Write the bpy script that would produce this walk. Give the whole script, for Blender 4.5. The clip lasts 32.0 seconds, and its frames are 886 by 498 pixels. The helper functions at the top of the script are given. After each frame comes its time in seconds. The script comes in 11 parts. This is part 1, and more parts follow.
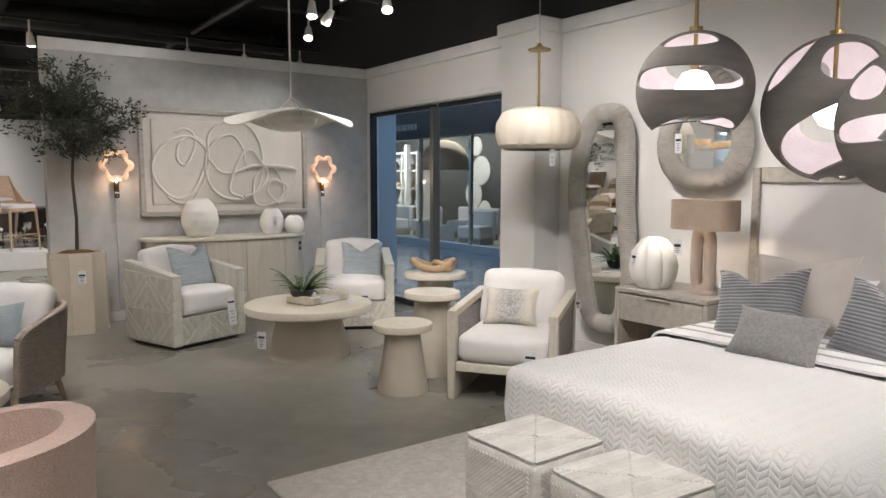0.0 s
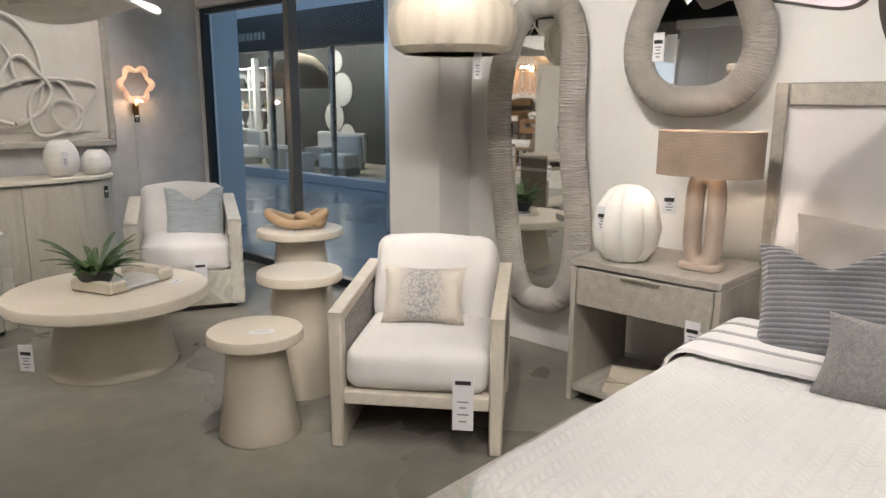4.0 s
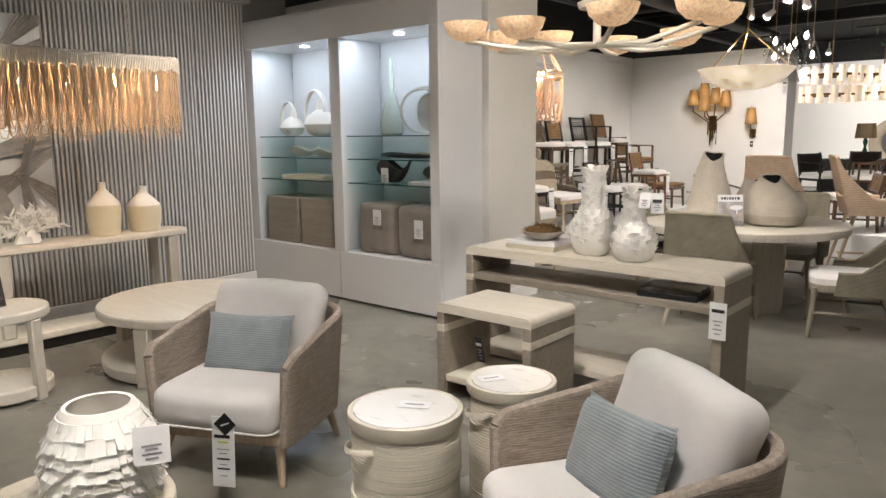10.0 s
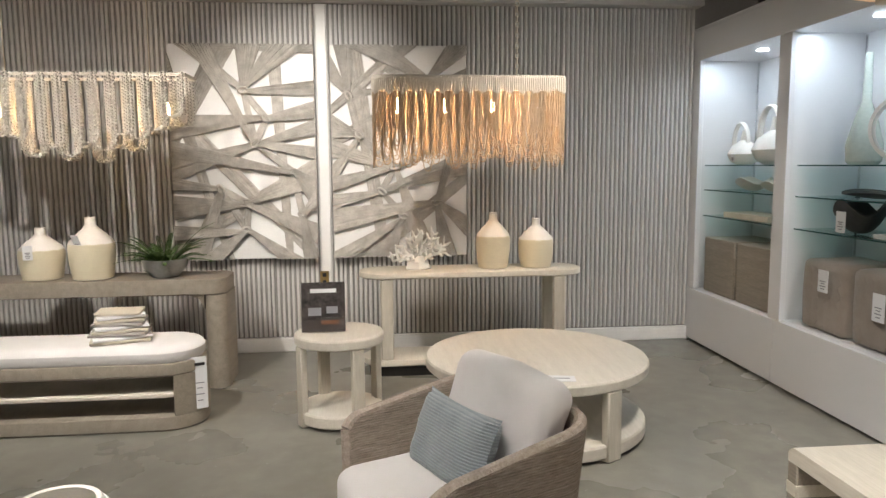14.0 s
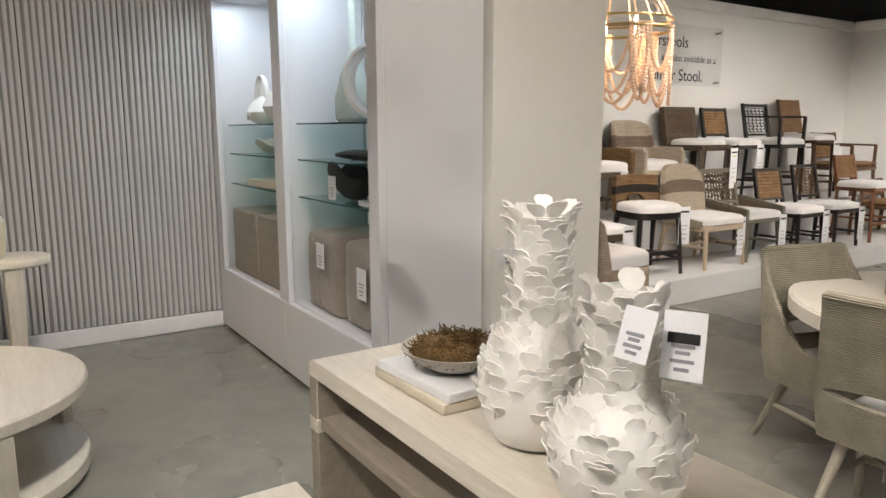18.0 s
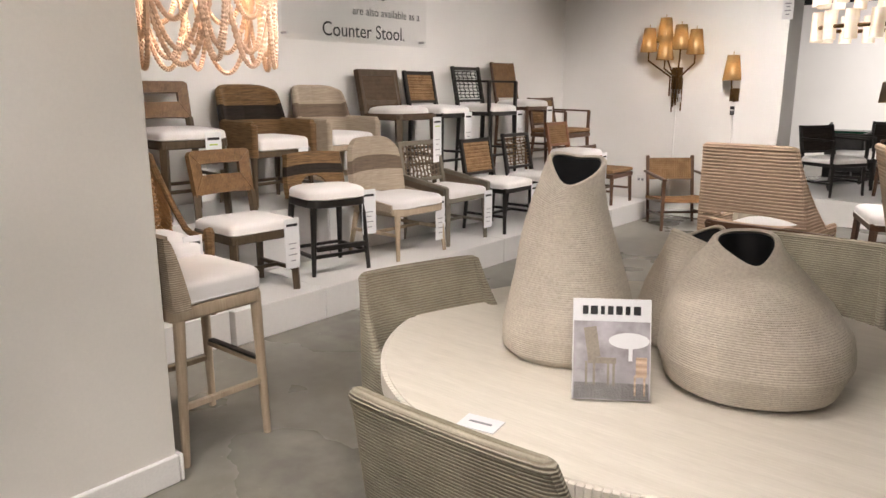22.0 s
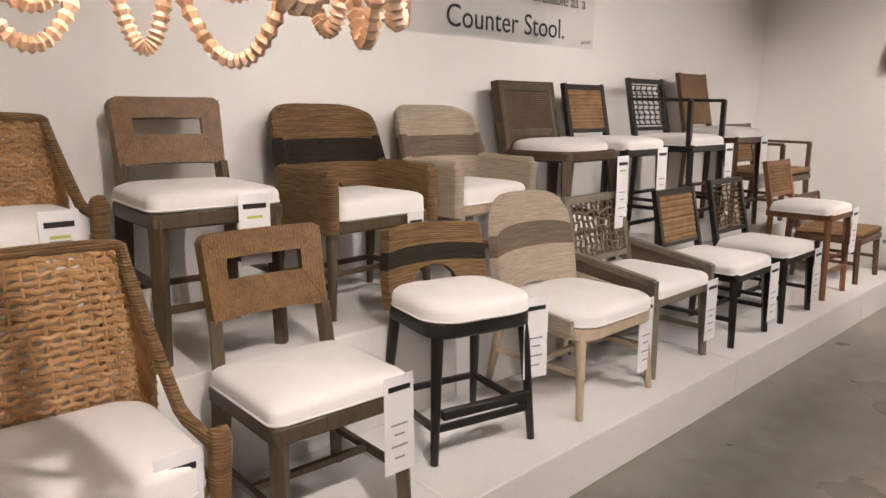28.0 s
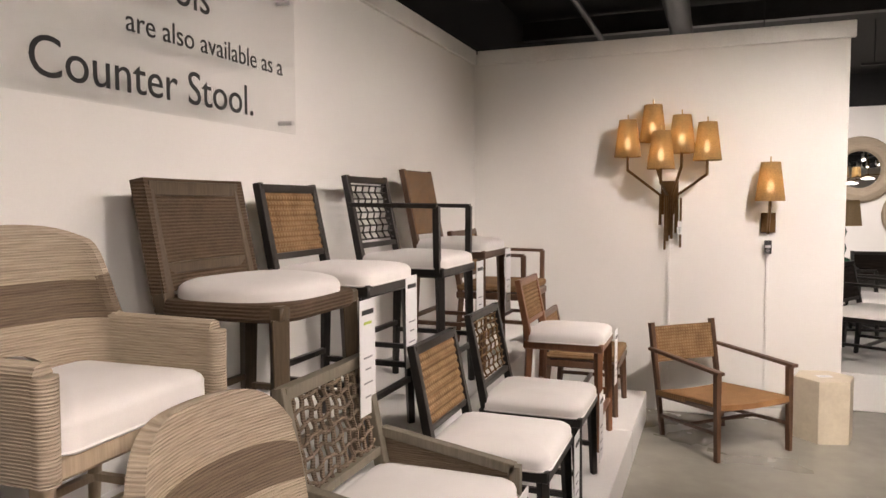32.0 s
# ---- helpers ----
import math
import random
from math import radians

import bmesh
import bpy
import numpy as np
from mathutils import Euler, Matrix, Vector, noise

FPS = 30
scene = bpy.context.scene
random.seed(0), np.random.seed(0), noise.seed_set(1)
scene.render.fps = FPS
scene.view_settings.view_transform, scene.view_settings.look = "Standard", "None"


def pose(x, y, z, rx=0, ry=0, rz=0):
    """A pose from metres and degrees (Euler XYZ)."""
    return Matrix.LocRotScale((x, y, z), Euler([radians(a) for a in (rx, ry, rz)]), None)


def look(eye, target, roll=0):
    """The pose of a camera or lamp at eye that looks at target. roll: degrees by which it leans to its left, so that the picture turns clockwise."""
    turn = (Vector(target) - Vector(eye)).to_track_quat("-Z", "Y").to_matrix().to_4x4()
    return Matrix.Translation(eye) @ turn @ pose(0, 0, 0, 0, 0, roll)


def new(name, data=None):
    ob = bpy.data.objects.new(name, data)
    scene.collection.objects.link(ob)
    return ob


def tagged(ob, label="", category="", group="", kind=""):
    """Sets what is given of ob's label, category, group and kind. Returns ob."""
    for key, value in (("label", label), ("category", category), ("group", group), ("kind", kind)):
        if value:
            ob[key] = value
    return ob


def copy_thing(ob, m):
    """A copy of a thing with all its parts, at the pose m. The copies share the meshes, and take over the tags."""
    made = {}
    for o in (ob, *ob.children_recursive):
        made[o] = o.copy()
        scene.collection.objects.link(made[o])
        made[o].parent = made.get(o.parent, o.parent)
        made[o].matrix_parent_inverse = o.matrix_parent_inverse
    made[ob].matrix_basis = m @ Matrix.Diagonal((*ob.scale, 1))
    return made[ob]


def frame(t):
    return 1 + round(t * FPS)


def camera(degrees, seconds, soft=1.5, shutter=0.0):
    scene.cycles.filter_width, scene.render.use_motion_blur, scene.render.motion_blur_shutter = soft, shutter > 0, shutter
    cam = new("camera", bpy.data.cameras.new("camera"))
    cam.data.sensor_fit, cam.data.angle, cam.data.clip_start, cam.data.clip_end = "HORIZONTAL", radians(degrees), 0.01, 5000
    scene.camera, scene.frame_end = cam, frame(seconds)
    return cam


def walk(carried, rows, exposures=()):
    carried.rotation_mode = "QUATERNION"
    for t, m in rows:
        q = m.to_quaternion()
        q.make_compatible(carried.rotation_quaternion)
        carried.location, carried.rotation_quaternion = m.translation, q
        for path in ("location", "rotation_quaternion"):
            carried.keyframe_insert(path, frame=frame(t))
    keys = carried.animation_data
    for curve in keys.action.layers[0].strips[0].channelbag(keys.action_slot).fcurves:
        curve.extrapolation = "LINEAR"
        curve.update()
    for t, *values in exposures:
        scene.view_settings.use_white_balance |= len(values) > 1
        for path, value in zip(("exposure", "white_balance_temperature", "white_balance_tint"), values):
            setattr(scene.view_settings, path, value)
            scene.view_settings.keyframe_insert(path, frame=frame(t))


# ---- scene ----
cam = camera(63.8, 32.0)
METRES, EYE, TILT, LEAN, TURN = 12.8, 1.512, 0.0, 0.0, -35.3
ROWS = [
    (0.0, 0.0, 0.0, 0.0, 0.01, -5.52, -0.09),
    (0.5, 0.0003, 0.014, -0.0001, -6.14, -6.05, -0.02),
    (1.0, -0.0014, 0.0301, -0.0007, -9.57, -6.64, 0.01),
    (1.5, -0.0029, 0.0487, 0.0003, -11.84, -7.27, -0.04),
    (2.0, -0.001, 0.0677, -0.0003, -13.86, -7.7, -0.02),
    (2.5, 0.0009, 0.0876, -0.001, -14.77, -8.76, 0.05),
    (4.5, -0.011, 0.159, 0.0007, -7.74, -12.98, 0.12),
    (5.0, -0.0176, 0.1719, 0.0013, -1.11, -12.88, 0.14),
    (5.5, -0.0236, 0.1828, 0.0015, 5.3, -12.67, 0.22),
    (6.0, -0.0271, 0.1955, 0.0023, 13.27, -12.29, 0.35),
    (6.5, -0.0357, 0.206, 0.0017, 23.44, -11.41, 0.43),
    (7.0, -0.0434, 0.2147, 0.0019, 32.3, -11.01, 0.44),
    (7.5, -0.0488, 0.2247, 0.0015, 38.86, -10.79, 0.48),
    (8.0, -0.053, 0.2345, 0.0016, 45.96, -10.5, 0.52),
    (8.5, -0.0598, 0.2417, 0.0015, 54.02, -10.1, 0.58),
    (9.0, -0.0683, 0.2491, 0.002, 61.6, -9.81, 0.53),
    (9.5, -0.0758, 0.2597, 0.002, 68.27, -9.47, 0.58),
    (10.0, -0.0821, 0.2719, 0.0027, 75.64, -9.22, 0.6),
    (10.5, -0.0918, 0.2793, 0.0018, 83.73, -8.93, 0.59),
    (11.0, -0.1054, 0.2873, 0.0024, 91.0, -8.82, 0.51),
    (11.5, -0.1182, 0.2974, 0.0019, 97.33, -8.49, 0.48),
    (12.0, -0.1301, 0.3078, 0.0023, 104.26, -8.16, 0.53),
    (12.5, -0.1449, 0.3155, 0.0019, 110.76, -7.89, 0.45),
    (13.0, -0.1594, 0.3261, 0.003, 115.24, -7.58, 0.42),
    (13.5, -0.1717, 0.3423, 0.0032, 118.2, -7.04, 0.45),
    (14.5, -0.1915, 0.3715, 0.0034, 119.9, -6.65, 0.4),
    (15.5, -0.2282, 0.3826, 0.0036, 120.03, -6.38, 0.3),
    (16.0, -0.2379, 0.3877, 0.0015, 116.86, -6.42, 0.25),
    (16.5, -0.2491, 0.392, 0.0012, 112.61, -7.12, 0.19),
    (17.0, -0.2575, 0.3968, 0.0004, 106.13, -7.41, 0.1),
    (17.5, -0.2654, 0.405, -0.0005, 98.05, -8.02, 0.08),
    (18.0, -0.2731, 0.4135, -0.0012, 92.14, -9.54, 0.1),
    (18.5, -0.2835, 0.4208, -0.0019, 88.13, -11.44, 0.08),
    (19.0, -0.2939, 0.428, -0.0006, 84.22, -12.53, -0.01),
    (19.5, -0.3031, 0.4409, 0.0002, 80.27, -12.93, 0.0),
    (20.0, -0.3122, 0.4547, 0.001, 77.51, -13.14, 0.16),
    (20.5, -0.323, 0.4653, 0.0021, 76.33, -13.38, 0.09),
    (21.0, -0.3347, 0.4759, 0.003, 75.66, -13.1, 0.03),
    (21.5, -0.3467, 0.4886, 0.0025, 75.2, -12.78, -0.01),
    (22.0, -0.3578, 0.4976, 0.0029, 75.07, -12.64, -0.03),
    (22.5, -0.3729, 0.5016, 0.0031, 75.57, -12.41, -0.11),
    (23.0, -0.3886, 0.5059, 0.0027, 76.2, -12.34, -0.26),
    (23.5, -0.4057, 0.5106, 0.0032, 77.8, -12.31, -0.28),
    (24.0, -0.4225, 0.5112, 0.0029, 80.52, -12.09, -0.3),
    (24.5, -0.4395, 0.5069, 0.0035, 82.87, -11.84, -0.31),
    (25.0, -0.456, 0.5034, 0.0022, 83.63, -11.65, -0.31),
    (25.5, -0.4726, 0.5013, 0.0026, 83.87, -11.62, -0.23),
    (27.5, -0.5405, 0.4973, 0.0023, 82.73, -11.31, -0.19),
    (28.0, -0.5579, 0.5018, 0.0031, 81.75, -10.94, -0.06),
    (28.5, -0.5756, 0.5077, 0.004, 81.04, -10.26, 0.01),
    (29.0, -0.5923, 0.5171, 0.0032, 80.24, -9.52, 0.18),
    (29.5, -0.6074, 0.5246, 0.0033, 79.17, -8.76, 0.19),
    (30.0, -0.6274, 0.5281, 0.0054, 75.75, -8.01, 0.27),
    (30.5, -0.6433, 0.5315, 0.0062, 70.89, -6.99, 0.26),
    (31.0, -0.6603, 0.5354, 0.0085, 66.13, -5.93, 0.37),
    (31.5, -0.6766, 0.5353, 0.0094, 62.04, -4.6, 0.4),
    (32.0, -0.6898, 0.536, 0.0101, 56.07, -3.63, 0.28),
]
walk(cam, [(t, pose(0, 0, EYE, TILT, LEAN, TURN) @ pose(METRES * x, METRES * y, METRES * z, 90 + pitch, roll, yaw)) for t, x, y, z, yaw, pitch, roll in ROWS],
     ((0.0, 0.0, 6400, 12), (5.0, 0.0, 6650, 12), (16.0, 0.0, 6600, 10), (22.0, 0.0, 6600, 15), (26.0, 0.0, 6650, 17), (29.0, 0.0, 6850, 18), (32.0, 0.0, 7000, 19)))
# ---- light: a closed showroom lit by ceiling track spots and its own lamps ----
world = bpy.data.worlds.new("world")
scene.world = world
world.use_nodes = True
world.node_tree.nodes["Background"].inputs[0].default_value = (0.42, 0.5, 0.62, 1)
world.node_tree.nodes["Background"].inputs[1].default_value = 0.02
CEIL = 3.9
SPOT_Z = 3.2


def spot(x, y, tx, ty, tz, watts, cone=78, blend=0.75, size=0.05, col=(1.0, 0.95, 0.89), z=SPOT_Z):
    d = bpy.data.lights.new("track_spot", "SPOT")
    d.energy, d.spot_size, d.spot_blend, d.shadow_soft_size, d.color = watts, radians(cone), blend, size * 0.6, col
    ob = new("track_spot", d)
    ob.matrix_world = look((x, y, z - 0.12), (tx, ty, tz))
    SPOTS.append((x, y, z, tx, ty, tz))
    return ob


def bulb(name, x, y, z, watts, size=0.05, col=(1.0, 0.75, 0.5)):
    d = bpy.data.lights.new(name, "POINT")
    d.energy, d.shadow_soft_size, d.color = watts, min(size, 0.02), col
    ob = new(name, d)
    ob.location = (x, y, z)
    return ob


SPOTS = []
W = 315
# lounge and bed
spot(2.3, 3.6, 2.9, 5.6, 0.4, W * 0.72)
spot(3.0, 6.4, 2.6, 5.6, 0.0, W * 1.0, 62, 0.5)
spot(2.55, 3.8, 2.9, 4.3, 0.0, W * 0.5, 58, 0.5)
spot(0.6, 5.2, 2.0, 6.8, 0.5, W * 0.75)
spot(3.3, 6.6, 2.8, 8.1, 1.5, W * 0.4)
spot(2.7, 5.0, 3.5, 6.6, 0.5, W * 0.6, 60)
spot(1.7, 6.1, 1.3, 8.1, 2.0, W * 0.18)
spot(1.6, 1.2, 3.3, 2.4, 0.5, W * 0.7)
spot(0.9, 0.3, 2.2, 1.8, 0.3, W * 0.4)
spot(2.9, -0.4, 4.45, 1.7, 1.2, W * 0.6, 60)
spot(-0.5, 1.9, 0.4, 3.1, 0.3, W * 1.3)
spot(0.2, 0.6, 0.9, 2.2, 0.0, W * 1.1)
spot(2.7, 3.3, 4.4, 4.5, 1.7, W * 0.34, 80)
spot(2.9, 5.7, 4.6, 6.5, 2.3, W * 0.1, 85)
spot(2.0, 2.6, 4.3, 3.7, 1.0, W * 0.55)
spot(2.7, 3.9, 4.1, 1.9, 0.6, W * 0.4, 70)
spot(4.1, -0.2, 4.1, 1.7, 0.8, W * 0.3, 80)
# ribbed room
spot(-2.9, 4.6, -5.1, 4.65, 1.85, W * 1.0, 55, 0.9)
spot(-2.8, 6.7, -5.1, 6.9, 1.3, W * 0.3, 80)
spot(-2.0, 3.2, -4.5, 3.1, 0.9, W * 1.2, 90)
spot(-0.5, 4.3, -1.75, 5.35, 0.4, W * 0.9)
spot(-2.7, 5.5, -3.3, 6.0, 0.0, W * 0.8, 66, 0.5)
spot(-1.9, 4.6, -3.4, 4.7, 0.2, W * 0.8)
spot(-1.6, 6.6, -3.6, 6.4, 0.5, W * 0.85)
spot(-3.3, 6.9, -4.1, 6.1, 2.0, W * 0.25, 42)
spot(0.2, 4.4, -0.7, 5.3, 0.3, W * 1.7)
spot(-0.6, 5.6, -1.0, 7.3, 0.7, W * 1.25)
# dining and stools
spot(1.3, 6.5, -2.4, 8.5, 1.25, W * 0.42, 60, 0.7, 0.16)
spot(0.2, 7.4, -2.4, 8.8, 1.0, W * 0.5)
spot(-1.9, 7.6, -1.2, 9.2, 0.3, W * 0.9)
spot(-0.7, 8.9, -0.85, 9.75, 0.7, W * 0.95, 66, 0.5)
spot(-0.2, 8.0, -0.8, 9.4, 0.5, W * 0.5)
WARM = (1.0, 0.94, 0.87)
spot(-1.9, 10.1, -4.6, 10.4, 0.9, W * 1.05, col=WARM)
spot(-2.0, 12.2, -4.8, 12.4, 1.3, W * 0.66, col=WARM)
spot(-2.0, 14.3, -4.8, 14.4, 1.2, W * 0.86, col=WARM)
spot(-2.2, 14.0, -3.1, 16.3, 1.3, W * 1.22, col=WARM)
spot(-0.6, 12.2, -1.0, 13.2, 0.3, W)
spot(-1.4, 12.9, -2.9, 13.6, 0.0, W * 1.45)
spot(-2.5, 11.3, -4.15, 9.7, 0.6, W * 0.24, 42, col=WARM)
spot(-1.5, 10.7, -2.85, 9.4, 0.6, W * 0.3, 36)
spot(-0.9, 10.3, -0.8, 12.2, 0.9, W * 0.9, 70)
# far showroom
spot(2.2, 12.5, 1.2, 14.0, 0.3, W * 1.8, 95)
spot(0.6, 17.0, 0.2, 19.5, 0.5, W * 1.8, 95)
spot(-1.0, 21.0, -0.8, 24.8, 1.4, W * 1.8, 95)
spot(-1.4, 13.5, -1.0, 15.0, 0.5, W * 1.3, 95)
spot(-2.6, 20.3, -4.0, 24.6, 1.6, W * 1.6, 100)
spot(0.3, 14.2, -0.4, 16.2, 0.8, W * 1.3, 95)
# ---- mesh helpers: each returns (points, faces) ----
TAU = 2 * math.pi


def joinm(*geos):
    vs, fs, n = [], [], 0
    for v, f in geos:
        vs.append(np.asarray(v, float))
        fs += [tuple(i + n for i in q) for q in f]
        n += len(v)
    return np.concatenate(vs), fs


def at(geo, x=0, y=0, z=0, rx=0, ry=0, rz=0, s=1.0):
    v, f = geo
    m = pose(x, y, z, rx, ry, rz)
    r = np.array(m.to_3x3())
    sc = np.array(s if isinstance(s, (tuple, list)) else (s, s, s), float)
    return (np.asarray(v, float) * sc) @ r.T + np.array((x, y, z)), f


def rbox(sx, sy, sz, r=0.008, x=0, y=0, z=0):
    """A box with chamfered edges round (x, y, z)."""
    h = np.array((sx, sy, sz)) / 2
    r = min(r, 0.45 * min(sx, sy, sz))
    v, f = [], []
    for i in range(8):
        sg = np.array([1 if i >> a & 1 else -1 for a in range(3)])
        for a in range(3):
            p = sg * (h - r)
            p[a] = sg[a] * h[a]
            v.append(p)
    for a in range(3):
        b, c = [q for q in range(3) if q != a]
        for s in (0, 1):
            o = [(s << a) | (p << b) | (q << c) for p, q in ((0, 0), (1, 0), (1, 1), (0, 1))]
            f.append([3 * i + a for i in o])
        for p in (0, 1):
            for q in (0, 1):
                i = (p << b) | (q << c)
                j = i | (1 << a)
                f.append([3 * i + b, 3 * j + b, 3 * j + c, 3 * i + c])
    f += [[3 * i, 3 * i + 1, 3 * i + 2] for i in range(8)]
    v = np.array(v)
    out = []
    for q in f:
        n = np.cross(v[q[1]] - v[q[0]], v[q[2]] - v[q[0]])
        out.append(tuple(q) if n @ v[q].mean(0) > 0 else tuple(reversed(q)))
    return v + np.array((x, y, z)), out


def bar(p, q, w0, w1=None, d0=None, d1=None, up=(0, 0, 1)):
    """A square bar from p to q, w wide and d deep, tapering."""
    w1 = w0 if w1 is None else w1
    d0 = w0 if d0 is None else d0
    d1 = (w1 if d0 == w0 else d0) if d1 is None else d1
    p, q = Vector(p), Vector(q)
    t = (q - p).normalized()
    s = t.cross(Vector(up))
    if s.length < 1e-3:
        s = Vector((0, 1, 0))
    s.normalize()
    u = s.cross(t).normalized()
    v, b = [], 0.12
    for o, w, d in ((p, w0, d0), (q, w1, d1)):
        for a, c in ((-1, -1 + b), (-1 + b, -1), (1 - b, -1), (1, -1 + b), (1, 1 - b), (1 - b, 1), (-1 + b, 1), (-1, 1 - b)):
            v.append(o + s * (a * w / 2) + u * (c * d / 2))
    f = [(i, (i + 1) % 8, 8 + (i + 1) % 8, 8 + i) for i in range(8)] + [tuple(range(7, -1, -1)), tuple(range(8, 16))]
    return fix(np.array(v), f)


def fix(v, f):
    """Turn the faces of a convex body outward."""
    c = v.mean(0)
    out = []
    for q in f:
        n = np.cross(v[q[1]] - v[q[0]], v[q[2]] - v[q[0]])
        out.append(tuple(q) if n @ (v[list(q)].mean(0) - c) > 0 else tuple(reversed(q)))
    return v, out


def tube(pts, r, n=8, closed=False, flat=1.0):
    """A round tube along points; r is one radius or one for each point; flat squeezes it."""
    P = np.asarray(pts, float)
    m = len(P)
    R = np.full(m, r) if np.isscalar(r) else np.asarray(r, float)
    T = np.roll(P, -1, 0) - np.roll(P, 1, 0) if closed else np.gradient(P, axis=0)
    T /= np.linalg.norm(T, axis=1)[:, None] + 1e-12
    u = np.cross(T[0], (0, 0, 1.0))
    if np.linalg.norm(u) < 0.1:
        u = np.cross(T[0], (0, 1.0, 0))
    v = []
    a = np.linspace(0, TAU, n, endpoint=False)
    for i in range(m):
        u = u - T[i] * (u @ T[i])
        u /= np.linalg.norm(u) + 1e-12
        w = np.cross(T[i], u)
        v.append(P[i] + R[i] * (np.cos(a)[:, None] * u * flat + np.sin(a)[:, None] * w))
    v = np.concatenate(v)
    f = []
    for i in range(m if closed else m - 1):
        j = (i + 1) % m
        f += [(i * n + k, i * n + (k + 1) % n, j * n + (k + 1) % n, j * n + k) for k in range(n)]
    if not closed:
        f += [tuple(range(n - 1, -1, -1)), tuple((m - 1) * n + k for k in range(n))]
    return v, f


def leg(p, q, r0, r1=None, n=10):
    return tube([p, q], [r0, r0 if r1 is None else r1], n)


def lathe(profile, n=32, wob=None):
    """Turn (radius, height) pairs round z; wob(angle, height) scales the radius."""
    v, f = [], []
    a = np.linspace(0, TAU, n, endpoint=False)
    for r, z in profile:
        k = np.array([wob(t, z) for t in a]) if wob else 1.0
        v.append(np.stack([r * k * np.cos(a), r * k * np.sin(a), np.full(n, z)], 1))
    m = len(profile)
    for i in range(m - 1):
        f += [(i * n + k, i * n + (k + 1) % n, (i + 1) * n + (k + 1) % n, (i + 1) * n + k) for k in range(n)]
    if profile[0][0] > 1e-6:
        f.append(tuple(range(n - 1, -1, -1)))
    if profile[-1][0] > 1e-6:
        f.append(tuple((m - 1) * n + k for k in range(n)))
    return np.concatenate(v), f


def prism(outline, levels):
    """Stack outlines: levels of (z, inset). The outline runs counter-clockwise."""
    P = np.asarray(outline, float)
    n = len(P)
    T = np.roll(P, -1, 0) - np.roll(P, 1, 0)
    N = np.stack([T[:, 1], -T[:, 0]], 1)
    N /= np.linalg.norm(N, axis=1)[:, None] + 1e-12
    v, f = [], []
    for z, ins in levels:
        v.append(np.column_stack([P - N * ins, np.full(n, z)]))
    for i in range(len(levels) - 1):
        f += [(i * n + k, i * n + (k + 1) % n, (i + 1) * n + (k + 1) % n, (i + 1) * n + k) for k in range(n)]
    f += [tuple(range(n - 1, -1, -1)), tuple((len(levels) - 1) * n + k for k in range(n))]
    return np.concatenate(v), f


def slab(outline, z0, z1, r=0.01):
    return prism(outline, [(z0, r), (z0 + r, 0), (z1 - r, 0), (z1 - 0.3 * r, 0.3 * r), (z1, r)])


def oval(a, b, n=48, p=2.0):
    t = np.linspace(0, TAU, n, endpoint=False)
    return [(a * math.copysign(abs(math.cos(k)) ** (2 / p), math.cos(k)), b * math.copysign(abs(math.sin(k)) ** (2 / p), math.sin(k))) for k in t]


def stadium(hx, hy, r, n=10):
    """A rectangle 2hx by 2hy with corners of radius r."""
    o = []
    for cx, cy, a0 in ((hx - r, hy - r, 0), (-hx + r, hy - r, 90), (-hx + r, -hy + r, 180), (hx - r, -hy + r, 270)):
        for k in range(n + 1):
            a = radians(a0 + 90 * k / n)
            o.append((cx + r * math.cos(a), cy + r * math.sin(a)))
    return o


def cush(sx, sy, sz, r=0.05, puff=0.0, n=10, x=0, y=0, z=0, wob=0.0, seed=0):
    """A soft block: rounded edges, puffed faces, slightly uneven."""
    h = np.array((sx, sy, sz)) / 2
    r = min(r, 0.98 * h.min())
    idx, v, f = {}, [], []

    def pt(i, j, k):
        if (i, j, k) not in idx:
            idx[i, j, k] = len(v)
            c = np.array((i, j, k)) / n * 2 - 1
            c = np.sign(c) * (1 - (1 - np.abs(c)) ** 1.25)
            p = c * h
            q = np.clip(p, -(h - r), h - r)
            d = p - q
            L = np.linalg.norm(d)
            if L > 0:
                p = q + d / L * r
            g = (1 - c[0] ** 2) * (1 - c[1] ** 2), (1 - c[0] ** 2) * (1 - c[2] ** 2), (1 - c[1] ** 2) * (1 - c[2] ** 2)
            p = p + np.array((puff * 0.35 * np.sign(c[0]) * g[2] * (abs(c[0]) > 0.9), puff * 0.35 * np.sign(c[1]) * g[1] * (abs(c[1]) > 0.9), puff * np.sign(c[2]) * g[0] * (abs(c[2]) > 0.9)))
            if wob:
                p = p + wob * np.array(noise.noise_vector(Vector(p * 5) + Vector((seed * 7.3, 0, 0))))
            v.append(p)
        return idx[i, j, k]

    for a in range(n):
        for b in range(n):
            f.append((pt(a, b, n), pt(a + 1, b, n), pt(a + 1, b + 1, n), pt(a, b + 1, n)))
            f.append((pt(a, b, 0), pt(a, b + 1, 0), pt(a + 1, b + 1, 0), pt(a + 1, b, 0)))
            f.append((pt(a, 0, b), pt(a + 1, 0, b), pt(a + 1, 0, b + 1), pt(a, 0, b + 1)))
            f.append((pt(a, n, b), pt(a, n, b + 1), pt(a + 1, n, b + 1), pt(a + 1, n, b)))
            f.append((pt(0, a, b), pt(0, a, b + 1), pt(0, a + 1, b + 1), pt(0, a + 1, b)))
            f.append((pt(n, a, b), pt(n, a + 1, b), pt(n, a + 1, b + 1), pt(n, a, b + 1)))
    return np.array(v) + np.array((x, y, z)), f


